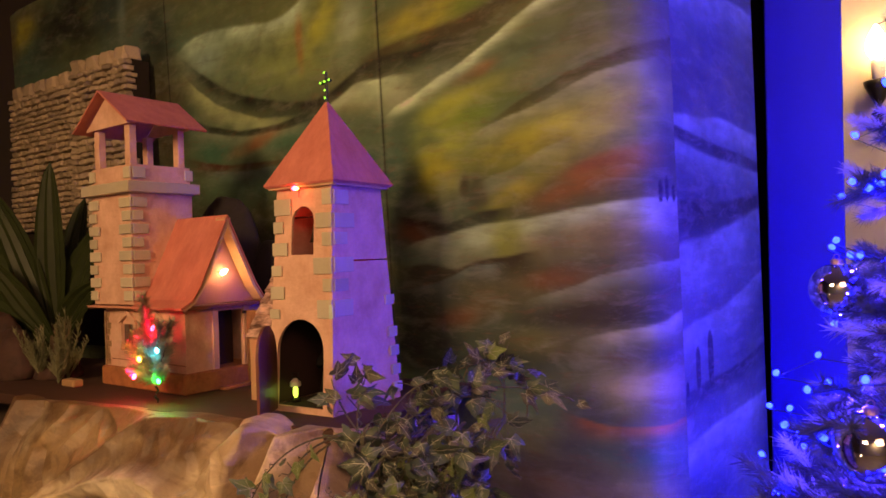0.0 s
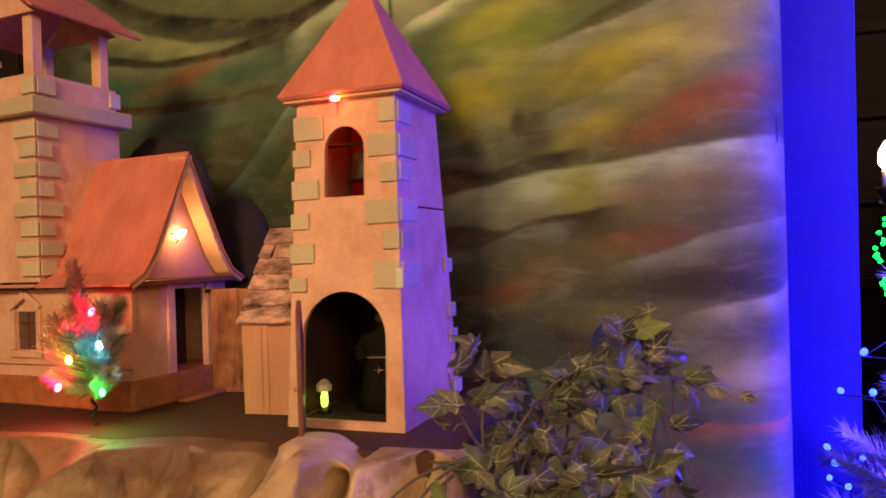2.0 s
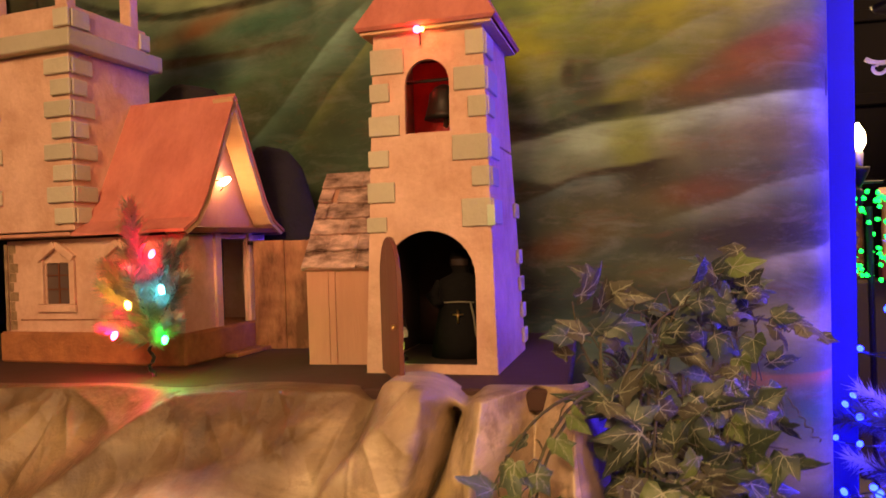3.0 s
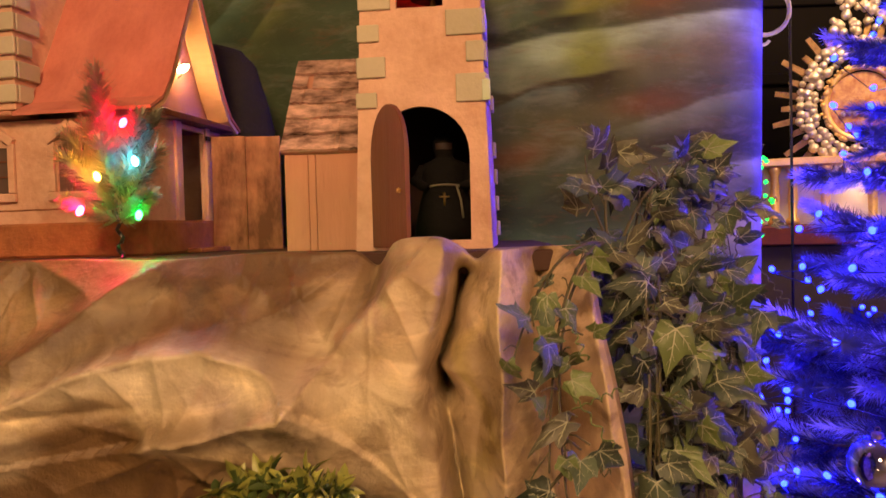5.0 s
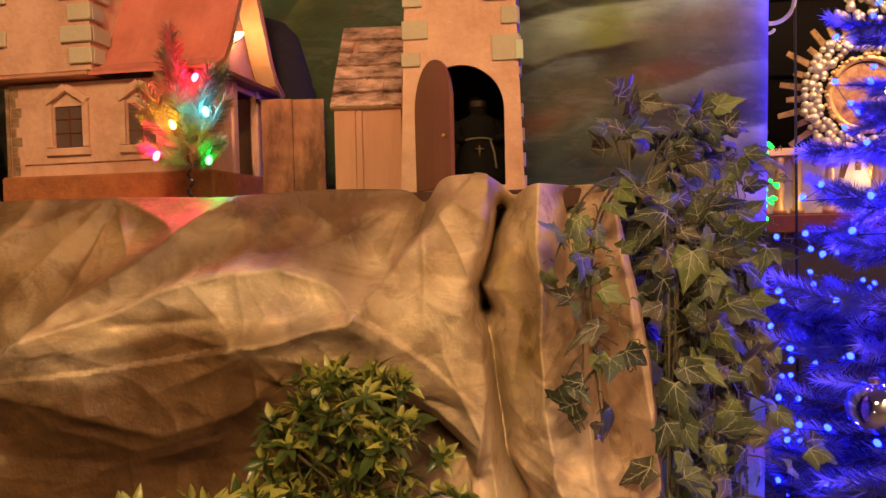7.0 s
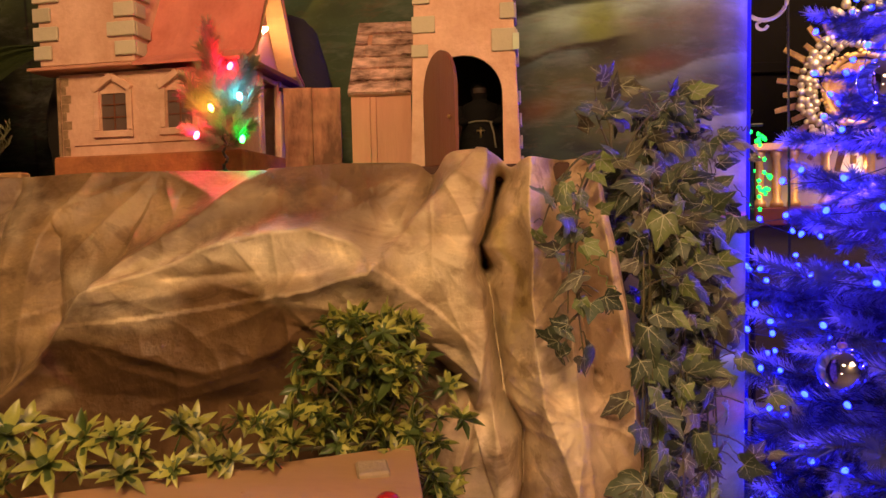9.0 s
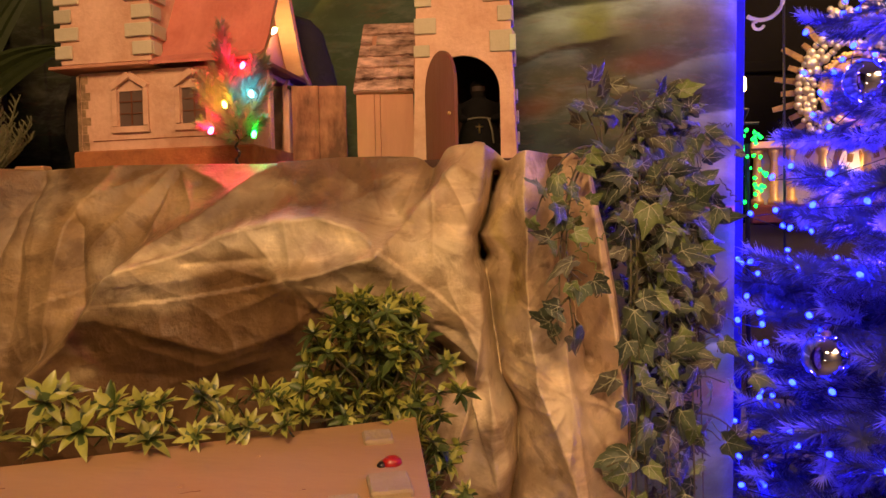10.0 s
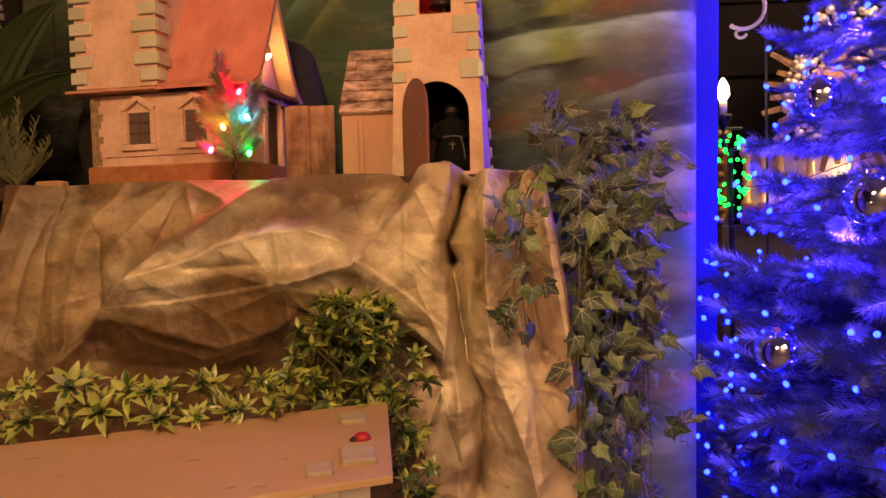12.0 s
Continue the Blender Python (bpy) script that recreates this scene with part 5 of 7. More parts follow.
    for x0, x1 in ((-0.163, -0.140), (-0.022, 0.004)):
        part("quoin", box(x0, x1, b0 - 0.003, b0 + 0.0016, bz + 0.032, bz + 0.056, 0.001), M_QUOIN, t)
    part("quoin", box(0.0005, 0.005, b0 + 0.004, b0 + 0.034, bz + 0.032, bz + 0.056, 0.001), M_QUOIN, t)
    part("quoin", box(0.0005, 0.005, b1 - 0.020, b1 + 0.0, bz + 0.032, bz + 0.056, 0.001), M_QUOIN, t)
    for x, y in ((-0.138, 0.012), (-0.014, 0.012), (-0.138, 0.128), (-0.014, 0.128)):
        part("post", box(x - 0.010, x + 0.010, y - 0.008, y + 0.008, bz + 0.0625, 1.8485, 0.001), M_PLASTER, t)
    za, zr = 1.846, 1.925
    xm = -0.080
    for s in (-1, 1):
        bm = bmesh.new()
        xe = xm + s * 0.110
        q = [(xe, -0.022, za), (xm, -0.022, zr), (xm, 0.172, zr), (xe, 0.172, za)]
        up = Vector((s * 0.0025, 0, 0.003))
        hexa(bm, [Vector(p) for p in q] + [Vector(p) + up for p in q])
        part("belfry_roof", bm, M_ROOF, t)
    for y in (-0.004, 0.140):
        bm = bmesh.new()
        f = [bm.verts.new(p) for p in ((xm - 0.088, y, za + 0.003), (xm + 0.088, y, za + 0.003), (xm, y, zr - 0.010))]
        b = [bm.verts.new(p.co + Vector((0, 0.004, 0))) for p in f]
        bm.faces.new(f)
        bm.faces.new(b[::-1])
        for i in range(3):
            bm.faces.new((f[i], b[i], b[(i + 1) % 3], f[(i + 1) % 3]))
        part("belfry_gable", bm, M_PLASTER, t)


build_house()
lamp("gable_light", "POINT", (-1.135, 1.124, 1.520), (0, 0, 0), 0.09, (1.0, 0.55, 0.2), 0.005)

fence = thing("board_fence", (-1.13, 1.178, 1.284), 3, "stained brown board fence panel between house and shed", "fence")
for i in range(2):
    part("board", box(0.048 * i, 0.048 * i + 0.0475, 0, 0.005, 0.0, 0.158 - 0.001 * i, 0.0006), M_FENCE, fence)
tagged(part("block", box(-0.025, 0.025, -0.012, 0.012, 0, 0.016, 0.003), M_PINKROOF), "small pinkish block lying on the board", "block").matrix_world = pose(-1.50, 1.02, 1.284, 0, 0, -5)

# ---- fir sprig with coloured lamps ----


def needles(bm, a, b, count, length, width, lean=0.6, rnd=random, index=0):
    a, b = Vector(a), Vector(b)
    d = (b - a).normalized()
    s = d.cross(Vector((0.31, 0.17, 0.93))).normalized()
    u = s.cross(d)
    for i in range(count):
        k = (i + rnd.random()) / count
        p = a.lerp(b, k)
        th = rnd.uniform(0, 2 * math.pi)
        out = (math.cos(th) * s + math.sin(th) * u)
        tip = p + (out + d * lean * rnd.uniform(0.6, 1.4)).normalized() * length * rnd.uniform(0.75, 1.15)
        w = d.cross(out).normalized() * width
        f = bm.faces.new([bm.verts.new(p - w), bm.verts.new(p + w), bm.verts.new(tip)])
        f.material_index = index


def build_sprig():
    t = thing("lit_fir_sprig", (-1.152, 0.958, 1.284), 0, "small artificial fir sprig with five coloured lamps", "fir sprig")
    rnd = random.Random(31)
    stem = [(-0.003 + 0.003 * math.cos(j * 1.4), 0.004 + 0.003 * math.sin(j * 1.4), 0.0045 * j) for j in range(13)]
    part("stem", tube(stem + [(0.0, 0.0, 0.10), (-0.005, -0.006, 0.15)], 0.0028, 6, None, 0.5), M_BLACK, t, "black twisted wire stem")
    arms = [((0, 0, 0.040), (-0.046, -0.014, 0.062), 0.020), ((0, 0, 0.038), (0.038, -0.016, 0.066), 0.019), ((0, 0, 0.050), (-0.044, -0.018, 0.105), 0.024),
            ((0, 0, 0.050), (0.044, -0.010, 0.110), 0.024), ((0, 0, 0.07), (-0.032, 0.004, 0.140), 0.024), ((0, 0, 0.07), (0.030, -0.012, 0.146), 0.024),
            ((0, 0, 0.06), (-0.004, -0.026, 0.118), 0.024), ((0, 0, 0.09), (-0.016, -0.008, 0.196), 0.024), ((0, 0, 0.09), (-0.026, 0.0, 0.172), 0.022), ((0, 0, 0.06), (-0.048, -0.006, 0.130), 0.022), ((0, 0, 0.07), (0.040, 0.004, 0.150), 0.020), ((0, 0, 0.05), (0.004, 0.02, 0.12), 0.024)]
    for a, b, ln in arms:
        a, b = Vector(a), Vector(b)
        bm = tube([a, a.lerp(b, 0.5) + Vector((0, 0, -0.003)), b], 0.0014, 5)
        for f in bm.faces:
            f.material_index = 1
        needles(bm, a.lerp(b, 0.06), b, 560, ln * 0.92, 0.0013, 0.65, rnd)
        needles(bm, b - (b - a) * 0.08, b + (b - a).normalized() * 0.004, 60, ln * 0.8, 0.0013, 1.6, rnd)
        part("twig", bm, [M_SPRUCE, M_TWIG], t)
    def led(name, lens):
        return mesh_of(turned([(0.0036 * math.sin(math.pi * i / 8), -0.0056 * math.cos(math.pi * i / 8)) for i in range(9)], 12), name, lens, smooth=True)
    for x, y, z, m in ((-1.138, 0.944, 1.428, G_RED), (-1.124, 0.942, 1.330, G_GREEN), (-1.184, 0.936, 1.336, G_PINK), (-1.161, 0.930, 1.371, G_YELLOW), (-1.126, 0.942, 1.387, G_CYAN)):
        lm = part("lamp_bulb", led("lamp_bulb", m), None, t)
        lm.matrix_local = pose(x + 1.152, y - 0.958, z - 1.284, rnd.uniform(-20, 20), rnd.uniform(-30, 30), 0)
    for x, y, z, c, e in ((-1.139, 0.936, 1.426, (1, 0.0, 0.03), 0.55), (-1.122, 0.934, 1.336, (0.0, 1, 0.06), 0.24), (-1.184, 0.928, 1.338, (1, 0.0, 0.08), 0.5), (-1.128, 0.934, 1.385, (0.05, 0.6, 1), 0.24), (-1.160, 0.922, 1.372, (1, 0.42, 0.03), 0.22)):
        lamp("sprig_light", "POINT", (x, y, z), (0, 0, 0), e, c, 0.004)


build_sprig()

# ---- ivy ----


def ivy_leaf(name, w, h, curl, tone, rnd):
    """A five-lobed leaf, its stalk at the origin, its tip along +y, with raised pale veins that fork twice."""
    bm = bmesh.new()
    right = [(0.0, 1.0), (0.10, 0.86), (0.22, 0.64), (0.33, 0.46), (0.45, 0.42), (0.60, 0.40), (0.56, 0.24), (0.46, 0.08), (0.44, -0.06), (0.36, -0.20), (0.16, -0.15), (0.0, -0.02)]
    jag = lambda p: (p[0] * rnd.uniform(0.85, 1.15), p[1] + rnd.uniform(-0.05, 0.05))
    ring = [right[0]] + [jag(p) for p in right[1:-1]] + [right[-1]] + [jag((-x, y)) for x, y in right[-2:0:-1]]
    ph, fold = rnd.uniform(0, 6), rnd.uniform(0.05, 0.5)
    lift = lambda x, y: Vector((x * w, y * h, -curl * (x * x * 0.9 + max(y, 0) ** 2 * 0.7) * h + fold * abs(x) * w + 0.05 * h * math.sin(7 * x + 5 * y + ph)))
    c = bm.verts.new(lift(0, 0.12))
    mid = [bm.verts.new(lift(x * 0.55, 0.12 + (y - 0.12) * 0.55) + Vector((0, 0, 0.0012))) for x, y in ring]
    rim = [bm.verts.new(lift(x, y)) for x, y in ring]
    k = len(ring)
    for i in range(k):
        j = (i + 1) % k
        bm.faces.new((c, mid[i], mid[j]))
        bm.faces.new((mid[i], rim[i], rim[j], mid[j]))

    def vein(a, b, wide):
        n = 4
        d = Vector((b[0] - a[0], b[1] - a[1]))
        side = Vector((d.y * h, -d.x * w, 0)).normalized() * wide
        prev = None
        for i in range(n + 1):
            p = lift(a[0] + d.x * i / n, a[1] + d.y * i / n) + Vector((0, 0, 0.0019))
            s = side * (1 - 0.75 * i / n)
            cur = (bm.verts.new(p - s), bm.verts.new(p + s))
            if prev:
                bm.faces.new((prev[0], prev[1], cur[1], cur[0])).material_index = 1
            prev = cur
    for x, y in ((0, 0.93), (0.52, 0.46), (-0.52, 0.46), (0.38, -0.14), (-0.38, -0.14)):
        vein((0, 0), (x, y), 0.00062)
        d = Vector((x, y))
        o = Vector((-y, x)) * 0.30
        for f, s in ((0.32, 1), (0.42, -1), (0.58, 1), (0.68, -1)):
            a = d * f
            e = a + d * 0.16 + o * s * (1 - f) * (0.75 if x else 0.9)
            vein(tuple(a), tuple(e), 0.00036)
    me = bpy.data.meshes.new(name)
    bm.to_mesh(me)
    bm.free()
    me.materials.append(tone)
    me.materials.append(M_VEIN)
    me.shade_smooth()
    return me


def build_ivy():
    t = thing("ivy_plant", (-0.62, 0.86, 1.20), 0, "trailing artificial ivy with veined green leaves over the rock edge", "ivy")
    rnd = random.Random(23)
    base = Vector((-0.62, 0.86, 1.20))
    shapes = {}
    for key, tone, count in (("olive", M_LEAF, 7), ("dry", M_LEAFDRY, 4), ("young", M_LEAFNEW, 4)):
        shapes[key] = [ivy_leaf("ivy_leaf", rnd.uniform(0.025, 0.036), rnd.uniform(0.032, 0.048), rnd.uniform(0.1, 1.1), tone, rnd) for _ in range(count)]

    def leaf(p, tip, size, tones):
        """One leaf at p on a short stalk: tip is the angle of its point from straight down."""
        n = Vector((rnd.gauss(0.15, 0.75), -1, rnd.gauss(0.35, 0.65))).normalized()
        a = radians(tip)
        d = Vector((math.sin(a), rnd.gauss(-0.15, 0.25), -math.cos(a)))
        d = (d - n * d.dot(n)).normalized()
        x = d.cross(n)
        m = Matrix((x, d, n)).transposed().to_4x4()
        ob = part("leaf", rnd.choice(shapes[rnd.choice(tones)]), None, t)
        ob.matrix_local = Matrix.Translation(p - base + d * 0.010) @ m @ Matrix.Scale(size, 4)

    def vine(a, m, e, leaves, size, spread, tones, tip0=0.0, first=0.15):
        a, m, e = Vector(a), Vector(m), Vector(e)
        way = lambda k: a * (1 - k) ** 2 + m * 2 * k * (1 - k) + e * k * k
        part("vine", tube([way(j / 10) - base for j in range(11)], 0.0017, 5, None, 0.55), M_STEM, t)
        for i in range(leaves):
            k = first + (1 - first) * (i + rnd.uniform(0.2, 0.8)) / leaves
            p = way(k) + Vector((rnd.gauss(0, spread), rnd.gauss(-0.010, spread * 0.6), rnd.gauss(0, spread)))
            part("stalk", tube([way(k) - base, (way(k) + p) / 2 - base + Vector((0, -0.004, 0.004)), p - base], 0.0008, 4), M_STEM, t)
            leaf(p, tip0 + rnd.gauss(0, 48) + (28 if i % 2 else -28), size * rnd.uniform(0.72, 1.18), tones)
    OLD, MIX, NEW = ("olive", "olive", "dry"), ("olive", "olive", "dry", "young"), ("young", "young", "olive")
    back = lambda x: 0.90 + (x + 0.64) * 1.04
    # tall sprays above the rock edge
    vine((-0.64, 0.90, 1.29), (-0.645, 0.90, 1.34), (-0.630, 0.925, 1.385), 6, 0.95, 0.010, ("dry", "olive"), 160, 0.3)
    vine((-0.64, 0.90, 1.29), (-0.66, 0.88, 1.33), (-0.665, 0.885, 1.350), 4, 0.75, 0.010, ("dry", "olive"), 200, 0.4)
    vine((-0.62, 0.93, 1.29), (-0.58, 0.96, 1.37), (-0.535, 1.00, 1.355), 7, 0.8, 0.014, OLD, 60)
    vine((-0.60, 0.95, 1.29), (-0.55, 1.04, 1.40), (-0.475, 1.10, 1.365), 9, 0.75, 0.016, MIX, 70, 0.3)
    vine((-0.60, 0.95, 1.29), (-0.52, 1.06, 1.37), (-0.395, 1.155, 1.305), 8, 0.8, 0.012, MIX, 60, 0.3)
    vine((-0.58, 0.97, 1.29), (-0.53, 1.05, 1.36), (-0.455, 1.06, 1.285), 8, 0.95, 0.014, MIX, 40, 0.25)
    for i in range(6):
        x = -0.60 + 0.028 * i
        vine((x, back(x) + 0.03, 1.28), (x + 0.01, back(x) + 0.02, 1.35), (x + rnd.uniform(-0.02, 0.03), back(x) + 0.05, rnd.uniform(1.33, 1.39)), 5, 0.7, 0.014, OLD, rnd.uniform(60, 200), 0.3)
    for i in range(9):
        y = 0.90 + 0.03 * i
        vine((-0.635, y, 1.285), (-0.60, y - 0.02, 1.28), (-0.612 + rnd.uniform(-0.01, 0.015), y - 0.03, rnd.uniform(1.08, 1.22)), 7, 0.8, 0.012, MIX, 20, 0.1)
    # the curtain that hangs past the edge of the rock
    for i in range(32):
        x = -0.620 + 0.120 * ((i * 7) % 32) / 31 + rnd.uniform(-0.008, 0.008)
        z = rnd.choice((0.62, 0.66, 0.74, 0.85, 0.95, 1.05))
        y = back(x) - 0.02 - 0.03 * (i % 3) - 0.05 * (1.2 - z)
        vine((x + 0.02, back(x) + 0.03, 1.285), (x, y - 0.04, 1.26), (x + rnd.uniform(-0.015, 0.020), y, z), int(7 + (1.25 - z) * 15), rnd.uniform(0.75, 1.05), 0.015, MIX if i % 3 else OLD)
    vine((-0.56, 0.93, 1.10), (-0.50, 0.90, 1.09), (-0.475, 0.93, 1.07), 4, 1.25, 0.012, ("dry",), 40)
    vine((-0.52, 0.95, 1.05), (-0.46, 0.95, 1.03), (-0.405, 0.99, 0.965), 4, 0.85, 0.008, MIX, 70, 0.35)
    vine((-0.52, 0.95, 0.92), (-0.47, 0.94, 0.93), (-0.425, 0.985, 0.86), 4, 0.75, 0.008, OLD, 60, 0.35)
    # a spray that hangs in front of the hollow in the rock
    vine((-0.65, 0.87, 1.29), (-0.71, 0.80, 1.30), (-0.742, 0.772, 1.20), 5, 0.72, 0.008, NEW, -10, 0.6)
    vine((-0.65, 0.87, 1.29), (-0.71, 0.79, 1.28), (-0.716, 0.765, 1.11), 11, 0.66, 0.010, NEW, 0, 0.25)
    vine((-0.66, 0.86, 1.28), (-0.72, 0.79, 1.24), (-0.700, 0.760, 1.065), 9, 0.72, 0.010, MIX, 10, 0.45)
    vine((-0.70, 0.775, 1.11), (-0.72, 0.76, 1.10), (-0.730, 0.755, 1.075), 3, 0.8, 0.010, OLD, -60, 0.2)
    for i in range(26):
        p = Vector((rnd.uniform(-0.63, -0.44), 0, rnd.uniform(0.75, 1.36)))
        p.y = back(p.x) - 0.08
        if i > 20:
            p = Vector((rnd.uniform(-0.72, -0.69), 0.765, rnd.uniform(1.1, 1.24)))
        d = Vector((rnd.uniform(-0.3, 1), rnd.uniform(-0.5, 0.2), rnd.uniform(-1, 0.4))).normalized()
        s = d.cross(Vector((0, 0, 1))).normalized()
        u = s.cross(d)
        ln, n = rnd.uniform(0.03, 0.07), 26
        pp = [p - base + d * ln * j / n + (s * math.cos(j * 1.1) + u * math.sin(j * 1.1)) * 0.004 * j / n for j in range(n + 1)]
        part("tendril", tube(pp, 0.0007, 4), M_LEAFNEW if i % 2 else M_STEM, t)


build_ivy()

# ---- green garland and bush ----


def leaf_rosette(name, count, length, rnd, pale):
    bm = bmesh.new()
    for i in range(count):
        th = 2 * math.pi * (i + rnd.uniform(-0.3, 0.3)) / count
        el = rnd.uniform(0.0, 0.75) if i % 3 else rnd.uniform(0.7, 1.25)
        d = Vector((math.cos(th) * math.cos(el), math.sin(th) * math.cos(el), math.sin(el)))
        side = d.cross(Vector((0, 0, 1))).normalized()
        nrm = side.cross(d).normalized()
        ln = length * rnd.uniform(0.7, 1.15)
        wd = ln * rnd.uniform(0.135, 0.185)
        rows = []
        for k, wk in ((0.0, 0.15), (0.25, 0.75), (0.50, 1.0), (0.8, 0.50), (1.0, 0.03)):
            c = d * ln * k + Vector((0, 0, -0.32 * ln * k * k))
            rows.append([bm.verts.new(c - side * wd * wk + nrm * wd * wk * 0.35), bm.verts.new(c - side * wd * wk * 0.55 + nrm * wd * wk * 0.15), bm.verts.new(c),
                         bm.verts.new(c + side * wd * wk * 0.55 + nrm * wd * wk * 0.15), bm.verts.new(c + side * wd * wk + nrm * wd * wk * 0.35)])
        for a, b in zip(rows, rows[1:]):
            for j in range(4):
                outer = j in (0, 3) or a in rows[-3:]
                bm.faces.new((a[j], a[j + 1], b[j + 1], b[j])).material_index = 1 if a is not rows[0] and (outer or i % 3 == 0) and i % 10 < pale else 0
    tube([(0, 0, -0.02), (0, 0, 0.002)], 0.0012, 5, bm)
    me = bpy.data.meshes.new(name)
    bm.to_mesh(me)
    bm.free()
    me.materials.append(M_SPRIG)
    me.materials.append(M_SPRIGEDGE)
    me.shade_smooth()
    return me


RN = random.Random(5)
ROSETTES = [leaf_rosette("leaf_rosette", RN.choice((8, 9, 11)), RN.uniform(0.029, 0.037), RN, 9) for _ in range(8)]
BUSH_ROSETTES = [leaf_rosette("bush_rosette", RN.choice((9, 11, 12)), RN.uniform(0.027, 0.034), RN, 5) for _ in range(8)]


def build_greens():
    t = thing("leaf_garland", (-1.10, 0.66, 0.985), 17, "artificial garland of pale-edged pointed leaves behind the low roof", "garland")
    rnd = random.Random(7)
    part("garland_stem", tube([(-0.40, 0.0, 0.0), (-0.2, 0.01, 0.01), (0.0, 0.0, 0.0), (0.22, 0.01, 0.0)], 0.002, 5), M_STEM, t)
    for i in range(66):
        k = i / 65
        x = -0.46 + 0.58 * k + rnd.uniform(-0.012, 0.012)
        if i % 3 == 0:
            p = Vector((x, -0.10 + 0.09 * k + rnd.uniform(-0.01, 0.01), 0.075 - 0.035 * k + rnd.uniform(-0.012, 0.012)))
        elif i % 3 == 1:
            p = Vector((x, -0.045 + rnd.uniform(-0.012, 0.012), 0.014 + rnd.uniform(-0.004, 0.012)))
        else:
            p = Vector((x, 0.03 + rnd.uniform(-0.02, 0.02), 0.02 + rnd.uniform(-0.012, 0.012)))
        ob = part("sprig", rnd.choice(ROSETTES), None, t)
        ob.matrix_local = Matrix.Translation(p) @ Euler((radians(rnd.uniform(5, 62)), radians(rnd.uniform(-35, 35)), radians(rnd.uniform(-60, 60)))).to_matrix().to_4x4() @ Euler((0, 0, rnd.uniform(0, 6.28))).to_matrix().to_4x4() @ Matrix.Scale(rnd.uniform(0.68, 1.02), 4)
    b = thing("leafy_bush", (-0.93, 0.745, 1.0), 0, "dense artificial bush of small pointed green leaves", "bush")
    for i in range(6):
        e = Vector((rnd.uniform(-0.06, 0.07), rnd.uniform(-0.05, 0.02), rnd.uniform(0.04, 0.10)))
        part("twig", tube([(0, 0, -0.04), tuple(e * 0.5), tuple(e)], 0.0015, 5), M_STEM, b)
    for i in range(150):
        th, r = rnd.uniform(0, 6.28), math.sqrt(rnd.random())
        zz = rnd.uniform(-0.03, 0.115)
        wid = 0.085 * math.sqrt(max(0.05, 1 - ((zz - 0.02) / 0.11) ** 2))
        p = Vector((r * wid * math.cos(th), -0.005 + 0.05 * r * math.sin(th), zz))
        if i > 126:
            p = Vector((rnd.uniform(0.055, 0.105), rnd.uniform(-0.06, 0.0), rnd.uniform(-0.16, 0.02)))
        ob = part("sprig", rnd.choice(BUSH_ROSETTES), None, b)
        ob.matrix_local = Matrix.Translation(p) @ Euler((radians(rnd.uniform(0, 80)), radians(rnd.uniform(-40, 40)), radians(rnd.uniform(-180, 180)))).to_matrix().to_4x4() @ Matrix.Scale(rnd.uniform(0.68, 0.98), 4)


build_greens()

# ---- the low house in front ----


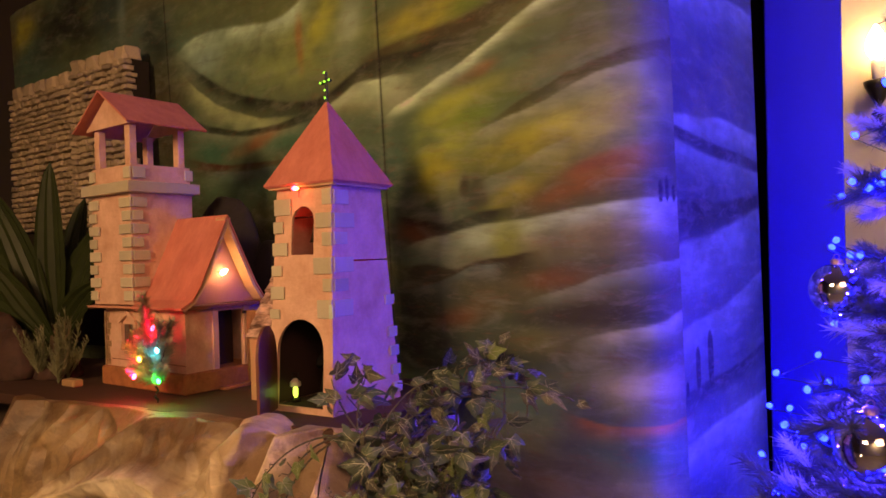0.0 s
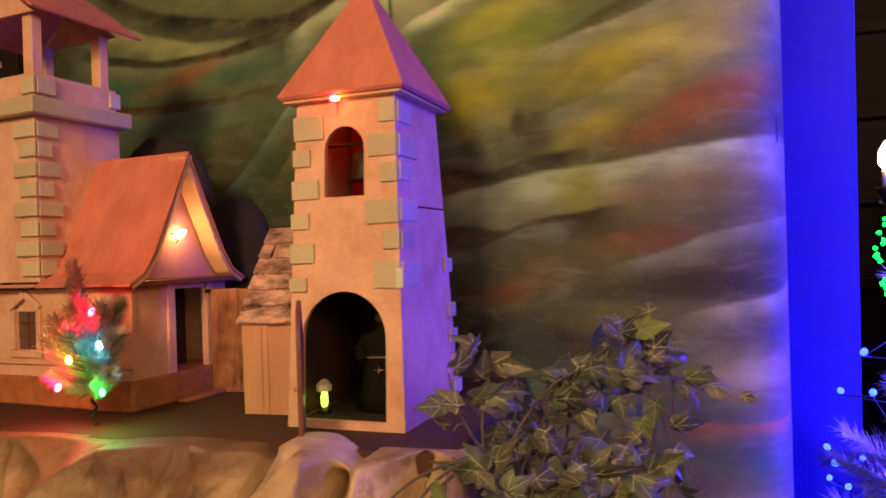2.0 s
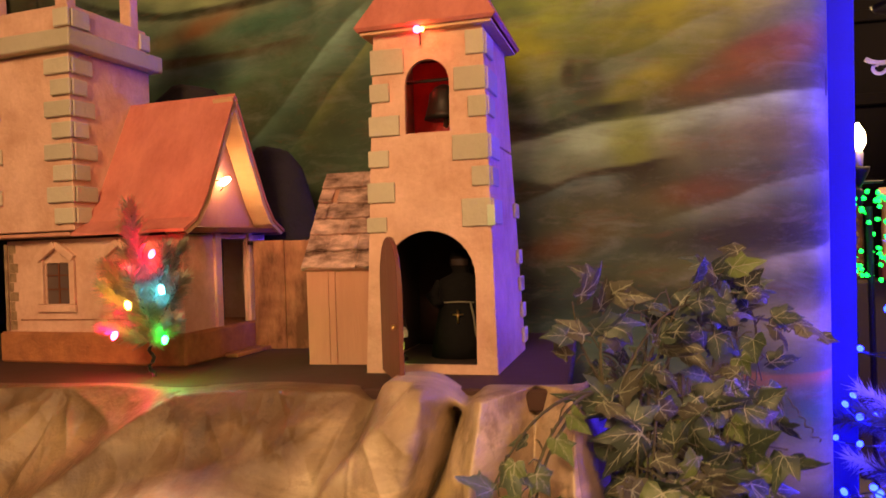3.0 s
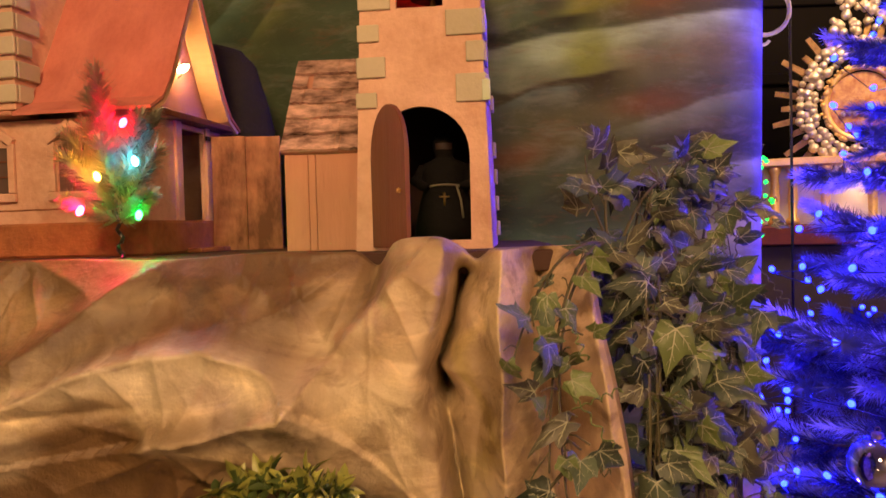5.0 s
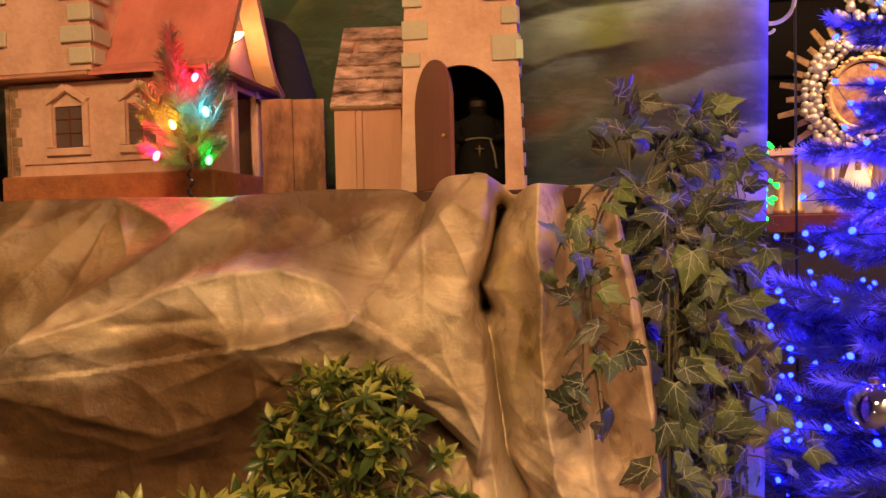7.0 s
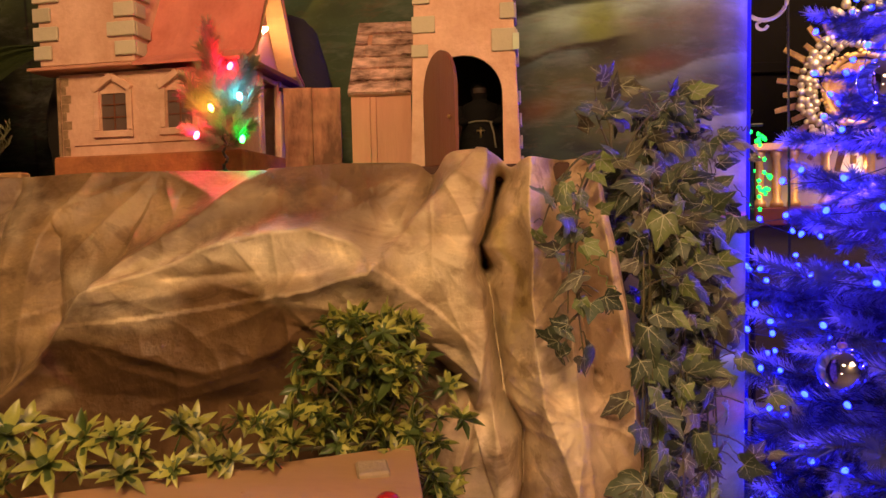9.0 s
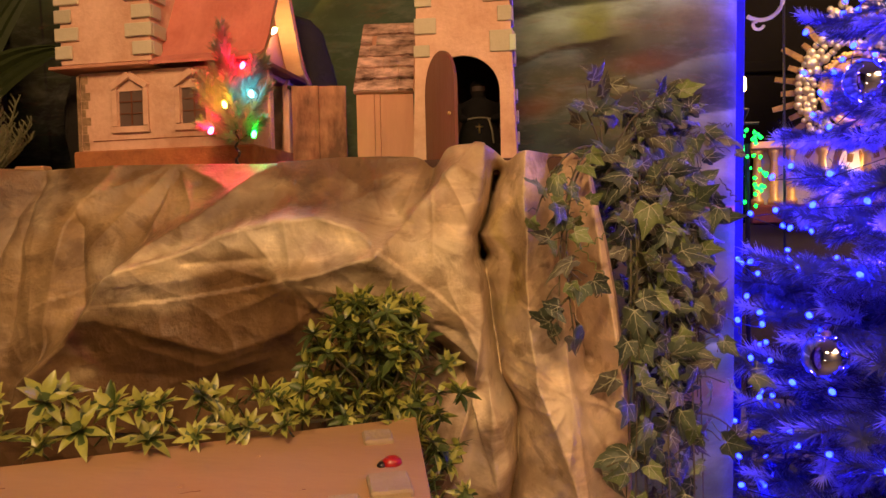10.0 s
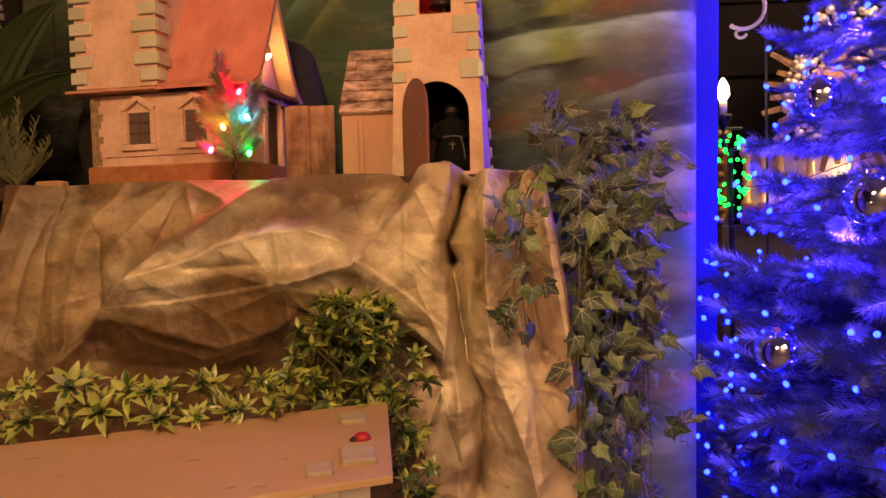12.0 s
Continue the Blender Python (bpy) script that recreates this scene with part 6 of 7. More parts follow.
def build_low_house():
    t = thing("low_house", (0, 0, 0), 0, "low model house with pink-brown board roof and lit window", "model house")
    a, d = Vector((-0.881, 0.709, 0)), Vector((-0.922, -0.387, 0))
    b = Vector((-0.848, 0.500, 0))
    q = [b + d * 0.62, b, a, a + d * 0.62]
    bm = bmesh.new()
    hexa(bm, [p + Vector((0, 0, z)) for p, z in zip(q, (0.958, 0.958, 0.978, 0.978))] + [p + Vector((0, 0, z)) for p, z in zip(q, (0.966, 0.966, 0.986, 0.986))])
    bmesh.ops.bevel(bm, geom=bm.edges[:], offset=0.001, segments=1, affect="EDGES")
    roof = part("roof_board", bm, M_PINKROOF, t)
    for k, m, r in ((0.22, 0.45, 0.0032), (0.16, 0.25, 0.002), (0.10, 0.85, 0.0022), (0.33, 0.5, 0.0018)):
        p = a.lerp(b, m) + d * k
        part("knot", turned([(r, 0), (r * 0.9, 0.0012), (r * 0.3, 0.0018)], 8, (p.x, p.y, 0.986 - 0.020 * m - 0.0004)), M_PINKROOF, roof)
    rnd = random.Random(17)
    for i in range(12):
        m, k, ln = rnd.uniform(0.12, 0.92), rnd.uniform(0.06, 0.5), rnd.uniform(0.006, 0.022)
        p, q = a.lerp(b, m) + d * k, a.lerp(b, m) + d * (k + ln)
        z = 0.9865 - 0.020 * m
        part("crack", tube([(p.x, p.y, z - 0.0009), ((p.x + q.x) / 2, (p.y + q.y) / 2 + 0.0008, z - 0.0006), (q.x, q.y, z - 0.0009)], 0.0008, 5, None, 0.5), M_DOOR, roof)
    n = Vector((-0.387, 0.922, 0))
    o = b + n * 0.022 + d * 0.018

    def panel(name, k0, k1, z0, z1, material, back=0.0, label="", thick=0.006):
        bm = bmesh.new()
        q = [o + d * k1 + n * back, o + d * k0 + n * back, o + d * k0 + n * (back + thick), o + d * k1 + n * (back + thick)]
        hexa(bm, [p + Vector((0, 0, z0)) for p in q] + [p + Vector((0, 0, z1)) for p in q])
        return part(name, bm, material, t, label)
    for k0, k1 in ((0.0, 0.030), (0.031, 0.055), (0.056, 0.115), (0.225, 0.56)):
        panel("wall_panel", k0, k1, 0.72, 0.9585, M_WHITE)
    panel("wall_panel", 0.1155, 0.2245, 0.72, 0.86, M_WHITE)
    panel("lit_window", 0.11, 0.23, 0.85, 0.957, glow("window_light", (1.0, 0.60, 0.22), 2.2), 0.03, "window glowing warm yellow")
    panel("glazing_bar", 0.168, 0.172, 0.8605, 0.957, M_DOOR, 0.001, "", 0.004)
    q = [o + n * 0.007, o + n * 0.15, o + n * 0.15 + d * 0.006, o + n * 0.007 + d * 0.006]
    bm = bmesh.new()
    hexa(bm, [p + Vector((0, 0, 0.72)) for p in q] + [p + Vector((0, 0, 0.957)) for p in q])
    part("side_wall", bm, M_WHITE, t)
    panel("back_wall", 0.007, 0.56, 0.72, 0.957, M_WHITE, 0.152)


build_low_house()
lamp("window_bulb_light", "POINT", (-0.985, 0.440, 0.925), (0, 0, 0), 0.16, (1.0, 0.62, 0.28), 0.008)
for x, y, w, d, h in ((-0.914, 0.645, 0.030, 0.030, 0.008), (-0.889, 0.540, 0.037, 0.040, 0.009), (-0.922, 0.505, 0.027, 0.027, 0.009)):
    st = tagged(part("roof_stone", box(-w / 2, w / 2, -d / 2, d / 2, 0, h, 0.002), M_STONEBIT), "small flat grey-brown stone lying on the low roof", "stone", "stones on the low roof")
    st.matrix_world = pose(x, y, 0.9655 + (y - 0.50) * 0.0955 - 0.001, 5.5, 0, 14)


def build_ladybird():
    t = thing("ladybird", (-0.893, 0.588, 0.9742), 20, "red and black toy ladybird on the low roof", "toy")
    bm = turned([(0.0085, 0), (0.0085, 0.0025), (0.007, 0.006), (0.004, 0.0085), (0.0005, 0.0092)], 14)
    bmesh.ops.scale(bm, vec=(1.2, 0.95, 1), verts=bm.verts)
    part("shell", bm, M_LADYBIRD, t, "glossy red shell", True)
    part("head", turned([(0.0045, 0), (0.0045, 0.0025), (0.002, 0.005)], 10, (-0.010, -0.002, 0)), M_BLACK, t, "", True)


build_ladybird()

# ---- Christmas tree ----
TREE = Vector((0.42, 1.60, 0.0))
TREE_TOP = 2.75


def tree_reach(z):
    return min(0.62, 0.60 - (z - 1.05) * 0.30)


def fir_branch(name, rnd, length=0.5):
    bm = bmesh.new()
    pts = [Vector((length * k, 0, -0.10 * length * math.sin(k * 2.2) + 0.06 * length * k * k)) for k in (0, 0.25, 0.5, 0.75, 1.0)]
    tube(pts, 0.004, 5, bm, 0.4)
    for f in bm.faces:
        f.material_index = 1
    for a, b in zip(pts[1:], pts[2:]):
        needles(bm, a, b, 130, 0.040, 0.0017, 0.8, rnd, 0)
    for i in range(11):
        k = 0.25 + 0.68 * i / 10
        j = min(3, int(k * 4))
        p = pts[j].lerp(pts[j + 1], k * 4 - j)
        s = 1 if i % 2 else -1
        ln = length * rnd.uniform(0.20, 0.36) * (1.15 - 0.6 * k)
        e = p + Vector((ln * 0.75, s * ln * 0.8, rnd.uniform(-0.02, 0.03)))
        k0 = len(bm.faces)
        tube([p, e], 0.0018, 4, bm, 0.6)
        bm.faces.ensure_lookup_table()
        for f in bm.faces[k0:]:
            f.material_index = 1
        needles(bm, p.lerp(e, 0.1), e, 150, 0.036, 0.0017, 0.8, rnd, 2 if rnd.random() < 0.5 else 0)
    me = bpy.data.meshes.new(name)
    bm.to_mesh(me)
    bm.free()
    for m in (M_FIR, M_TWIG, M_FROST):
        me.materials.append(m)
    return me


def build_tree():
    t = thing("christmas_tree", TREE, 0, "large dark artificial Christmas tree hung with blue lights", "christmas tree")
    part("trunk", tube([(0, 0, 0.0), (0, 0, 1.2), (0, 0, TREE_TOP)], 0.04, 10, None, 0.15), M_TWIG, t)
    rnd = random.Random(3)
    meshes = [fir_branch("branch", rnd) for _ in range(6)]
    tips = []
    z = 0.30
    while z < TREE_TOP - 0.1:
        reach = tree_reach(z)
        n = max(6, int(19 * reach / 0.6))
        off = rnd.uniform(0, 6.28)
        for i in range(n):
            th = off + 2 * math.pi * (i + rnd.uniform(-0.25, 0.25)) / n
            ln = reach * rnd.uniform(0.82, 1.04)
            ob = part("branch", rnd.choice(meshes), None, t)
            zz = z + rnd.uniform(-0.022, 0.022)
            ob.matrix_local = pose(0, 0, zz, rnd.uniform(-20, 20), rnd.uniform(0, 9), math.degrees(th)) @ Matrix.Scale(ln / 0.5, 4)
            tips.append((th, ln, zz))
        z += 0.115
    return t


build_tree()


def build_tree_lights():
    t = thing("light_string", TREE, 0, "string of bright blue lamps wound round the tree", "fairy lights")
    rnd = random.Random(8)
    me = mesh_of(turned([(0.0058 * math.sin(math.pi * i / 10), -0.0072 * math.cos(math.pi * i / 10)) for i in range(11)], 12), "blue_lamp", G_BLUE, smooth=True)
    wire, k, z = [], 0, 0.42
    th = 0.0
    while z < 2.5:
        r = tree_reach(z) * rnd.uniform(0.84, 1.04)
        p = Vector((r * math.cos(th), r * math.sin(th), z + rnd.uniform(-0.03, 0.03)))
        wire.append(p)
        ob = part("lamp_bulb", me, None, t)
        ob.matrix_local = Matrix.Translation(p + Vector((0, 0, 0.004))) @ Euler((rnd.uniform(-1, 1), rnd.uniform(-1, 1), 0)).to_matrix().to_4x4()
        step = rnd.choice((0.04, 0.08, 0.11, 0.14, 0.17))
        th += step / r
        z += (0.13 - 0.02 * min(1, z / 1.4)) * step / (2 * math.pi * r)
        k += 1
    part("cable", tube([w + Vector((0, 0, -0.004)) for w in wire], 0.0012, 4), M_CABLE, t)


build_tree_lights()
for x, y, z, e in ((-0.232, 1.362, 1.20, 1.1), (-0.230, 1.350, 1.62, 0.65), (-0.225, 1.335, 2.05, 0.4), (-0.235, 1.375, 0.80, 1.1), (-0.04, 1.72, 1.98, 1.6), (-0.06, 1.86, 1.45, 1.8), (-0.10, 1.82, 0.95, 1.6),
                   (0.10, 1.27, 1.42, 4.0), (0.14, 1.22, 1.0, 6.0), (0.06, 1.48, 1.15, 9.0), (0.10, 1.48, 1.62, 11.0), (0.16, 1.20, 0.70, 6.0), (0.0, 1.58, 1.30, 10.0), (0.28, 1.26, 1.85, 9.0), (0.32, 1.12, 1.30, 9.0)):
    lamp("blue_lamp_light", "POINT", (x, y, z), (0, 0, 0), e, BLUE, 0.01)


def bauble(x, y, z, r):
    t = thing("bauble", (x, y, z), 0, "mirror-silver glass ball hanging on the tree", "bauble", "tree baubles")
    n = 24
    part("ball", turned([(r * math.sin(math.pi * i / n), -r * math.cos(math.pi * i / n)) for i in range(n + 1)], 32), M_BALL, t, "", True)
    part("cap", turned([(r * 0.2, r * 0.96), (r * 0.2, r * 1.1), (r * 0.12, r * 1.14)], 12), M_BRASS, t)
    part("loop", tube([(0.1 * r * math.cos(a), 0, r * 1.22 + 0.1 * r * math.sin(a)) for a in (2 * math.pi * i / 10 for i in range(11))], 0.0008, 4), M_BRASS, t)


for b in ((-0.010, 1.440, 1.466, 0.046), (-0.160, 1.300, 0.929, 0.043), (0.028, 1.294, 1.235, 0.054), (0.16, 1.25, 0.95, 0.042), (0.20, 1.25, 1.62, 0.038), (0.05, 1.28, 0.70, 0.04)):
    bauble(*b)


# ---- hall beyond ----
def build_reliquary():
    t = thing("gilt_reliquary", (1.60, 4.6, 1.26), -18, "tall gilded altarpiece with silver oval frame, rays and columns", "altarpiece")
    rnd = random.Random(14)
    ball = lambda k, c: turned([(k * math.sin(math.pi * j / 6), -k * math.cos(math.pi * j / 6)) for j in range(7)], 8, c)
    for i in range(34):
        th = 2 * math.pi * i / 34
        r0, r1 = 0.34, (0.54, 0.47)[i % 2] + rnd.uniform(-0.02, 0.02)
        bm = bmesh.new()
        s = Vector((-math.sin(th), 0, math.cos(th))) * 0.022
        a, b = Vector((math.cos(th) * r0 * 0.9, 0, math.sin(th) * r0)), Vector((math.cos(th) * r1 * 0.9, 0, math.sin(th) * r1))
        q = [a - s, a + s, b + s * 0.7, b - s * 0.7]
        hexa(bm, [Vector((p.x, 0.01, p.z)) for p in q] + [Vector((p.x, -0.012, p.z)) for p in q])
        part("ray", bm, M_OLDGILT, t).matrix_local = pose(0, 0, 0.72)
    # the frame: rings of chased silver leaves and beads round a gilt moulding
    for r0, r1, m, n in ((0.375, 0.030, M_SILVER, 52), (0.33, 0.036, M_SILVER, 48), (0.285, 0.028, M_SILVER, 50), (0.235, 0.016, M_GOLD, 60)):
        for i in range(n):
            th = 2 * math.pi * (i + rnd.uniform(-0.2, 0.2)) / n
            q = r0 + rnd.uniform(-0.012, 0.012)
            part("frame_boss", ball(r1 * rnd.uniform(0.55, 1.1), (math.cos(th) * q * 0.9, -0.03 - rnd.uniform(0, 0.02), 0.72 + math.sin(th) * q)), m, t, "", True)
    part("moulding", tube([(0.215 * math.cos(a) * 0.9, -0.03, 0.72 + 0.215 * math.sin(a)) for a in (2 * math.pi * i / 40 for i in range(41))], 0.020, 8), M_GOLD, t, "", True)
    part("picture", turned([(0.001, 0.0), (0.19, 0.0), (0.185, 0.012), (0.001, 0.016)], 32), M_PICTURE, t, "dark red and gold picture").matrix_local = pose(0, -0.01, 0.72, 90, 0, 0)
    for i in range(7):
        part("pearl", ball(0.016, (-0.10 + 0.033 * i, -0.035, 0.66 + 0.010 * (i % 2))), M_SILVER, t, "", True)
    # crown of silver above it
    for i in range(70):
        u, v = rnd.uniform(-1, 1), rnd.random()
        part("crown_boss", ball(rnd.uniform(0.014, 0.034), (0.20 * u * (1 - 0.45 * v), -0.03, 1.13 + 0.34 * v)), M_SILVER, t, "", True)
    # the niche below with its small columns and lit back
    part("niche_back", box(-0.55, 0.60, 0.10, 0.13, 0.0, 0.36, 0.004), M_WHITE, t, "pale back of the lit niche")
    part("niche_top", box(-0.62, 0.66, -0.10, 0.15, 0.362, 0.41, 0.006), M_GOLD, t)
    for x in (-0.58, -0.48, -0.38, -0.20, 0.05, 0.28, 0.50, 0.60):
        prof = [(0.04, 0), (0.04, 0.03), (0.024, 0.05), (0.028, 0.18), (0.022, 0.30), (0.036, 0.33), (0.04, 0.36)]
        part("column", turned(prof, 12, (x, -0.05, 0.0)), M_GOLD, t, "", True)
    part("altar_cloth", box(-0.62, 0.80, -0.20, 0.2, -0.12, -0.004, 0.008), M_REDALTAR, t, "red altar cloth")
    part("altar_base", box(-0.75, 0.7, -0.15, 0.2, -1.26, -0.122, 0.01), M_DARKWALL, t)


build_reliquary()
lamp("niche_light", "POINT", (1.62, 4.58, 1.50), (0, 0, 0), 3.0, (1.0, 0.68, 0.34), 0.03)
post = thing("gilt_column", (0.93, 4.9, 0.0), 0, "slender gilded column with beads beside the altarpiece", "column")
part("shaft", turned([(0.07, 0.0), (0.07, 0.9), (0.030, 0.95), (0.036, 1.4), (0.030, 1.70), (0.05, 1.73), (0.06, 1.80)], 16), M_OLDGILT, post, "", True)
for i in range(9):
    part("bead", turned([(0.03 * math.sin(math.pi * j / 6), -0.03 * math.cos(math.pi * j / 6)) for j in range(7)], 8, (-0.03, -0.045, 1.0 + 0.08 * i)), M_OLDGILT, post, "", True)


def wall_lamp(name, place, size, label):
    t = thing(name, place, 0, label, "wall lamp")
    k = size
    part("bulb", turned([(0.1 * k, 0), (0.22 * k, 0.2 * k), (0.2 * k, 0.5 * k), (0.04 * k, 0.8 * k)], 12), G_WARM, t, "glowing bulb", True)
    part("socket", turned([(0.12 * k, -0.5 * k), (0.14 * k, -0.1 * k), (0.11 * k, 0)], 12), M_WHITE, t, "", True)
    part("cup", turned([(0.04 * k, -1.1 * k), (0.10 * k, -1.0 * k), (0.28 * k, -0.62 * k), (0.30 * k, -0.5 * k), (0.1 * k, -0.5 * k)], 14), M_IRON, t, "", True)
    part("finial", turned([(0.02 * k, -1.7 * k), (0.1 * k, -1.55 * k), (0.05 * k, -1.4 * k), (0.16 * k, -1.25 * k), (0.05 * k, -1.1 * k)], 12), M_IRON, t, "", True)
    part("bracket", tube([(0, 0, -1.0 * k), (0, 0.09, -0.9 * k), (0.0, 0.09, -0.9 * k), (0.12 if name == "candle_lamp" else 0, 0.10, -0.9 * k)], 0.05 * k, 6), M_IRON, t)
    return t


lamp("rear_hall_lamp", "AREA", (0.8, -3.2, 3.6), (0.8, -4.0, 1.5), 110, (1.0, 0.66, 0.36), 0.8)
setting("side_pier", box(-0.05, 0.42, 4.75, 5.2, 0, 4.6, 0.01), M_WALL, "pale plastered pier behind the wall lamp", "pier")
wall_lamp("wall_lantern", (0.225, 4.66, 2.55), 0.24, "dark iron wall lamp with bright bulb on the pier")
lamp("wall_lantern_light", "POINT", (0.33, 4.3, 2.75), (0, 0, 0), 18, (1.0, 0.66, 0.34), 0.05)
wall_lamp("candle_lamp", (0.37, 3.2, 1.735), 0.13, "small candle lamp glowing white in the hall")
lamp("candle_light", "POINT", (0.37, 3.1, 1.82), (0, 0, 0), 1.2, (1.0, 0.7, 0.4), 0.03)

br = thing("scroll_bracket", (0.47, 3.22, 2.165), 0, "white wrought scroll bracket on the candle stand", "bracket")
part("scroll", tube([(0.10 * math.cos(a), 0, 0.10 * math.sin(a)) for a in (math.radians(d) for d in range(-125, 60, 12))], 0.0095, 8), M_WHITE, br, "", True)
part("curl", tube([(-0.015 + 0.032 * k * math.cos(6 * k), 0, -0.115 + 0.032 * k * math.sin(6 * k)) for k in (i / 16 for i in range(3, 17))], 0.007, 8), M_WHITE, br, "", True)
part("dish", turned([(0.006, 0.090), (0.07, 0.10), (0.085, 0.118), (0.078, 0.118), (0.006, 0.10)], 16, (0.05, 0, 0)), M_IRON, br, "", True)
part("post", tube([(0.115, 0.03, -2.16), (0.115, 0.03, 0.10)], 0.006, 8), M_IRON, br)
part("foot", turned([(0.14, -2.165), (0.13, -2.14), (0.03, -2.11)], 16, (0.115, 0.03, 0)), M_IRON, br)

gl = thing("green_garland", (0.42, 3.25, 1.30), 0, "cluster of small green lamps on a dark stand", "fairy lights")
part("stand", turned([(0.10, -1.30), (0.09, -1.27), (0.012, -1.23), (0.012, 0.22)], 10), M_IRON, gl)
GM = bulb_mesh("green_lamp", glow("green_hall_led", (0.004, 1.0, 0.05), 6), 0.0085, 0.018)
rg = random.Random(4)
for i in range(56):
    z = rg.uniform(-0.06, 0.28)
    a = rg.uniform(0, 6.28)
    r = 0.085 * (1 - 0.5 * abs(z - 0.11) / 0.17)
    part("lamp_bulb", GM, None, gl).matrix_local = pose(r * math.cos(a), r * math.sin(a), z, rg.uniform(0, 180), rg.uniform(0, 180), 0)

# coloured near-black so that the far hall stays dark under its lamp
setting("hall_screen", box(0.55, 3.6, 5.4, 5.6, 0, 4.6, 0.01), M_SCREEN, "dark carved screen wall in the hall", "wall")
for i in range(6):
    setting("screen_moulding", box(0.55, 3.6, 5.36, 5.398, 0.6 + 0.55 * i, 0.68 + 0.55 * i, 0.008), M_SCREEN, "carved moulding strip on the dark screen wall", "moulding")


# ---- castle of stones behind the house ----
def build_castle():
    t = thing("stone_castle", (-2.13, 1.585, 1.284), -6, "model castle wall of small rough stones with battlements", "model castle")
    rnd = random.Random(2)
    shapes = []
    for _ in range(10):
        bm = box(-0.5, 0.5, -0.5, 0.5, -0.5, 0.5, 0.14)
        for v in bm.verts:
            v.co += Vector((rnd.uniform(-0.09, 0.09), rnd.uniform(-0.09, 0.09), rnd.uniform(-0.09, 0.09)))
        shapes.append(mesh_of(bm, "stone", M_STONE, smooth=False))
    for x0, x1, zh, y in ((-0.66, -0.135, 0.912, 0.0), (-0.130, 0.215, 0.912, -0.045)):
        part("core", box(x0 + 0.006, x1 - 0.006, y + 0.012, y + 0.07, 0, zh), M_MORTAR, t)
        z = zh
        while z > 0.40:
            h = rnd.uniform(0.017, 0.025)
            x = x0
            while x < x1 - 0.01:
                w = min(rnd.uniform(0.024, 0.056), x1 - x)
                ob = part("stone", rnd.choice(shapes), None, t)
                ob.matrix_local = Matrix.Translation((x + w / 2, y + 0.004 + rnd.uniform(-0.005, 0.004), z - h / 2)) @ Matrix.Diagonal((w * 0.90, 0.034 + rnd.uniform(-0.004, 0.006), h * 0.78, 1))
                x += w
            z -= h
        n = max(3, int((x1 - x0) / 0.085))
        for i in range(n):
            xx = x0 + (x1 - x0) * (i + 0.5) / n
            ob = part("battlement", rnd.choice(shapes), None, t)
            ob.matrix_local = Matrix.Translation((xx, y + 0.02, zh + 0.020)) @ Matrix.Diagonal((0.070, 0.06, 0.048, 1))
    # dark rounded rocks between castle and house
    dark = mat("dark_rock_paint", (0.022, 0.016, 0.012), (0.012, 0.009, 0.007), 0.9, 18, 80, 0.6, 0.6)
    for cx, cz, rx, rz in ((-1.29, 1.50, 0.12, 0.205), (-1.15, 1.42, 0.085, 0.175), (-1.46, 1.40, 0.14, 0.18)):
        own = bmesh.new()
        bmesh.ops.create_icosphere(own, subdivisions=4, radius=1)
        for v in own.verts:
            k = 1 + 0.06 * noise.noise(v.co * 1.6) + 0.03 * noise.noise(v.co * 7)
            v.co = Vector((cx + v.co.x * rx * k, 1.285 + v.co.y * 0.035 * k, max(1.2845, cz + v.co.z * rz * k)))
        tagged(part("dark_rock", own, dark, None, "", True), "dark rounded rock mound behind the house", "rock", "dark rocks")


build_castle()


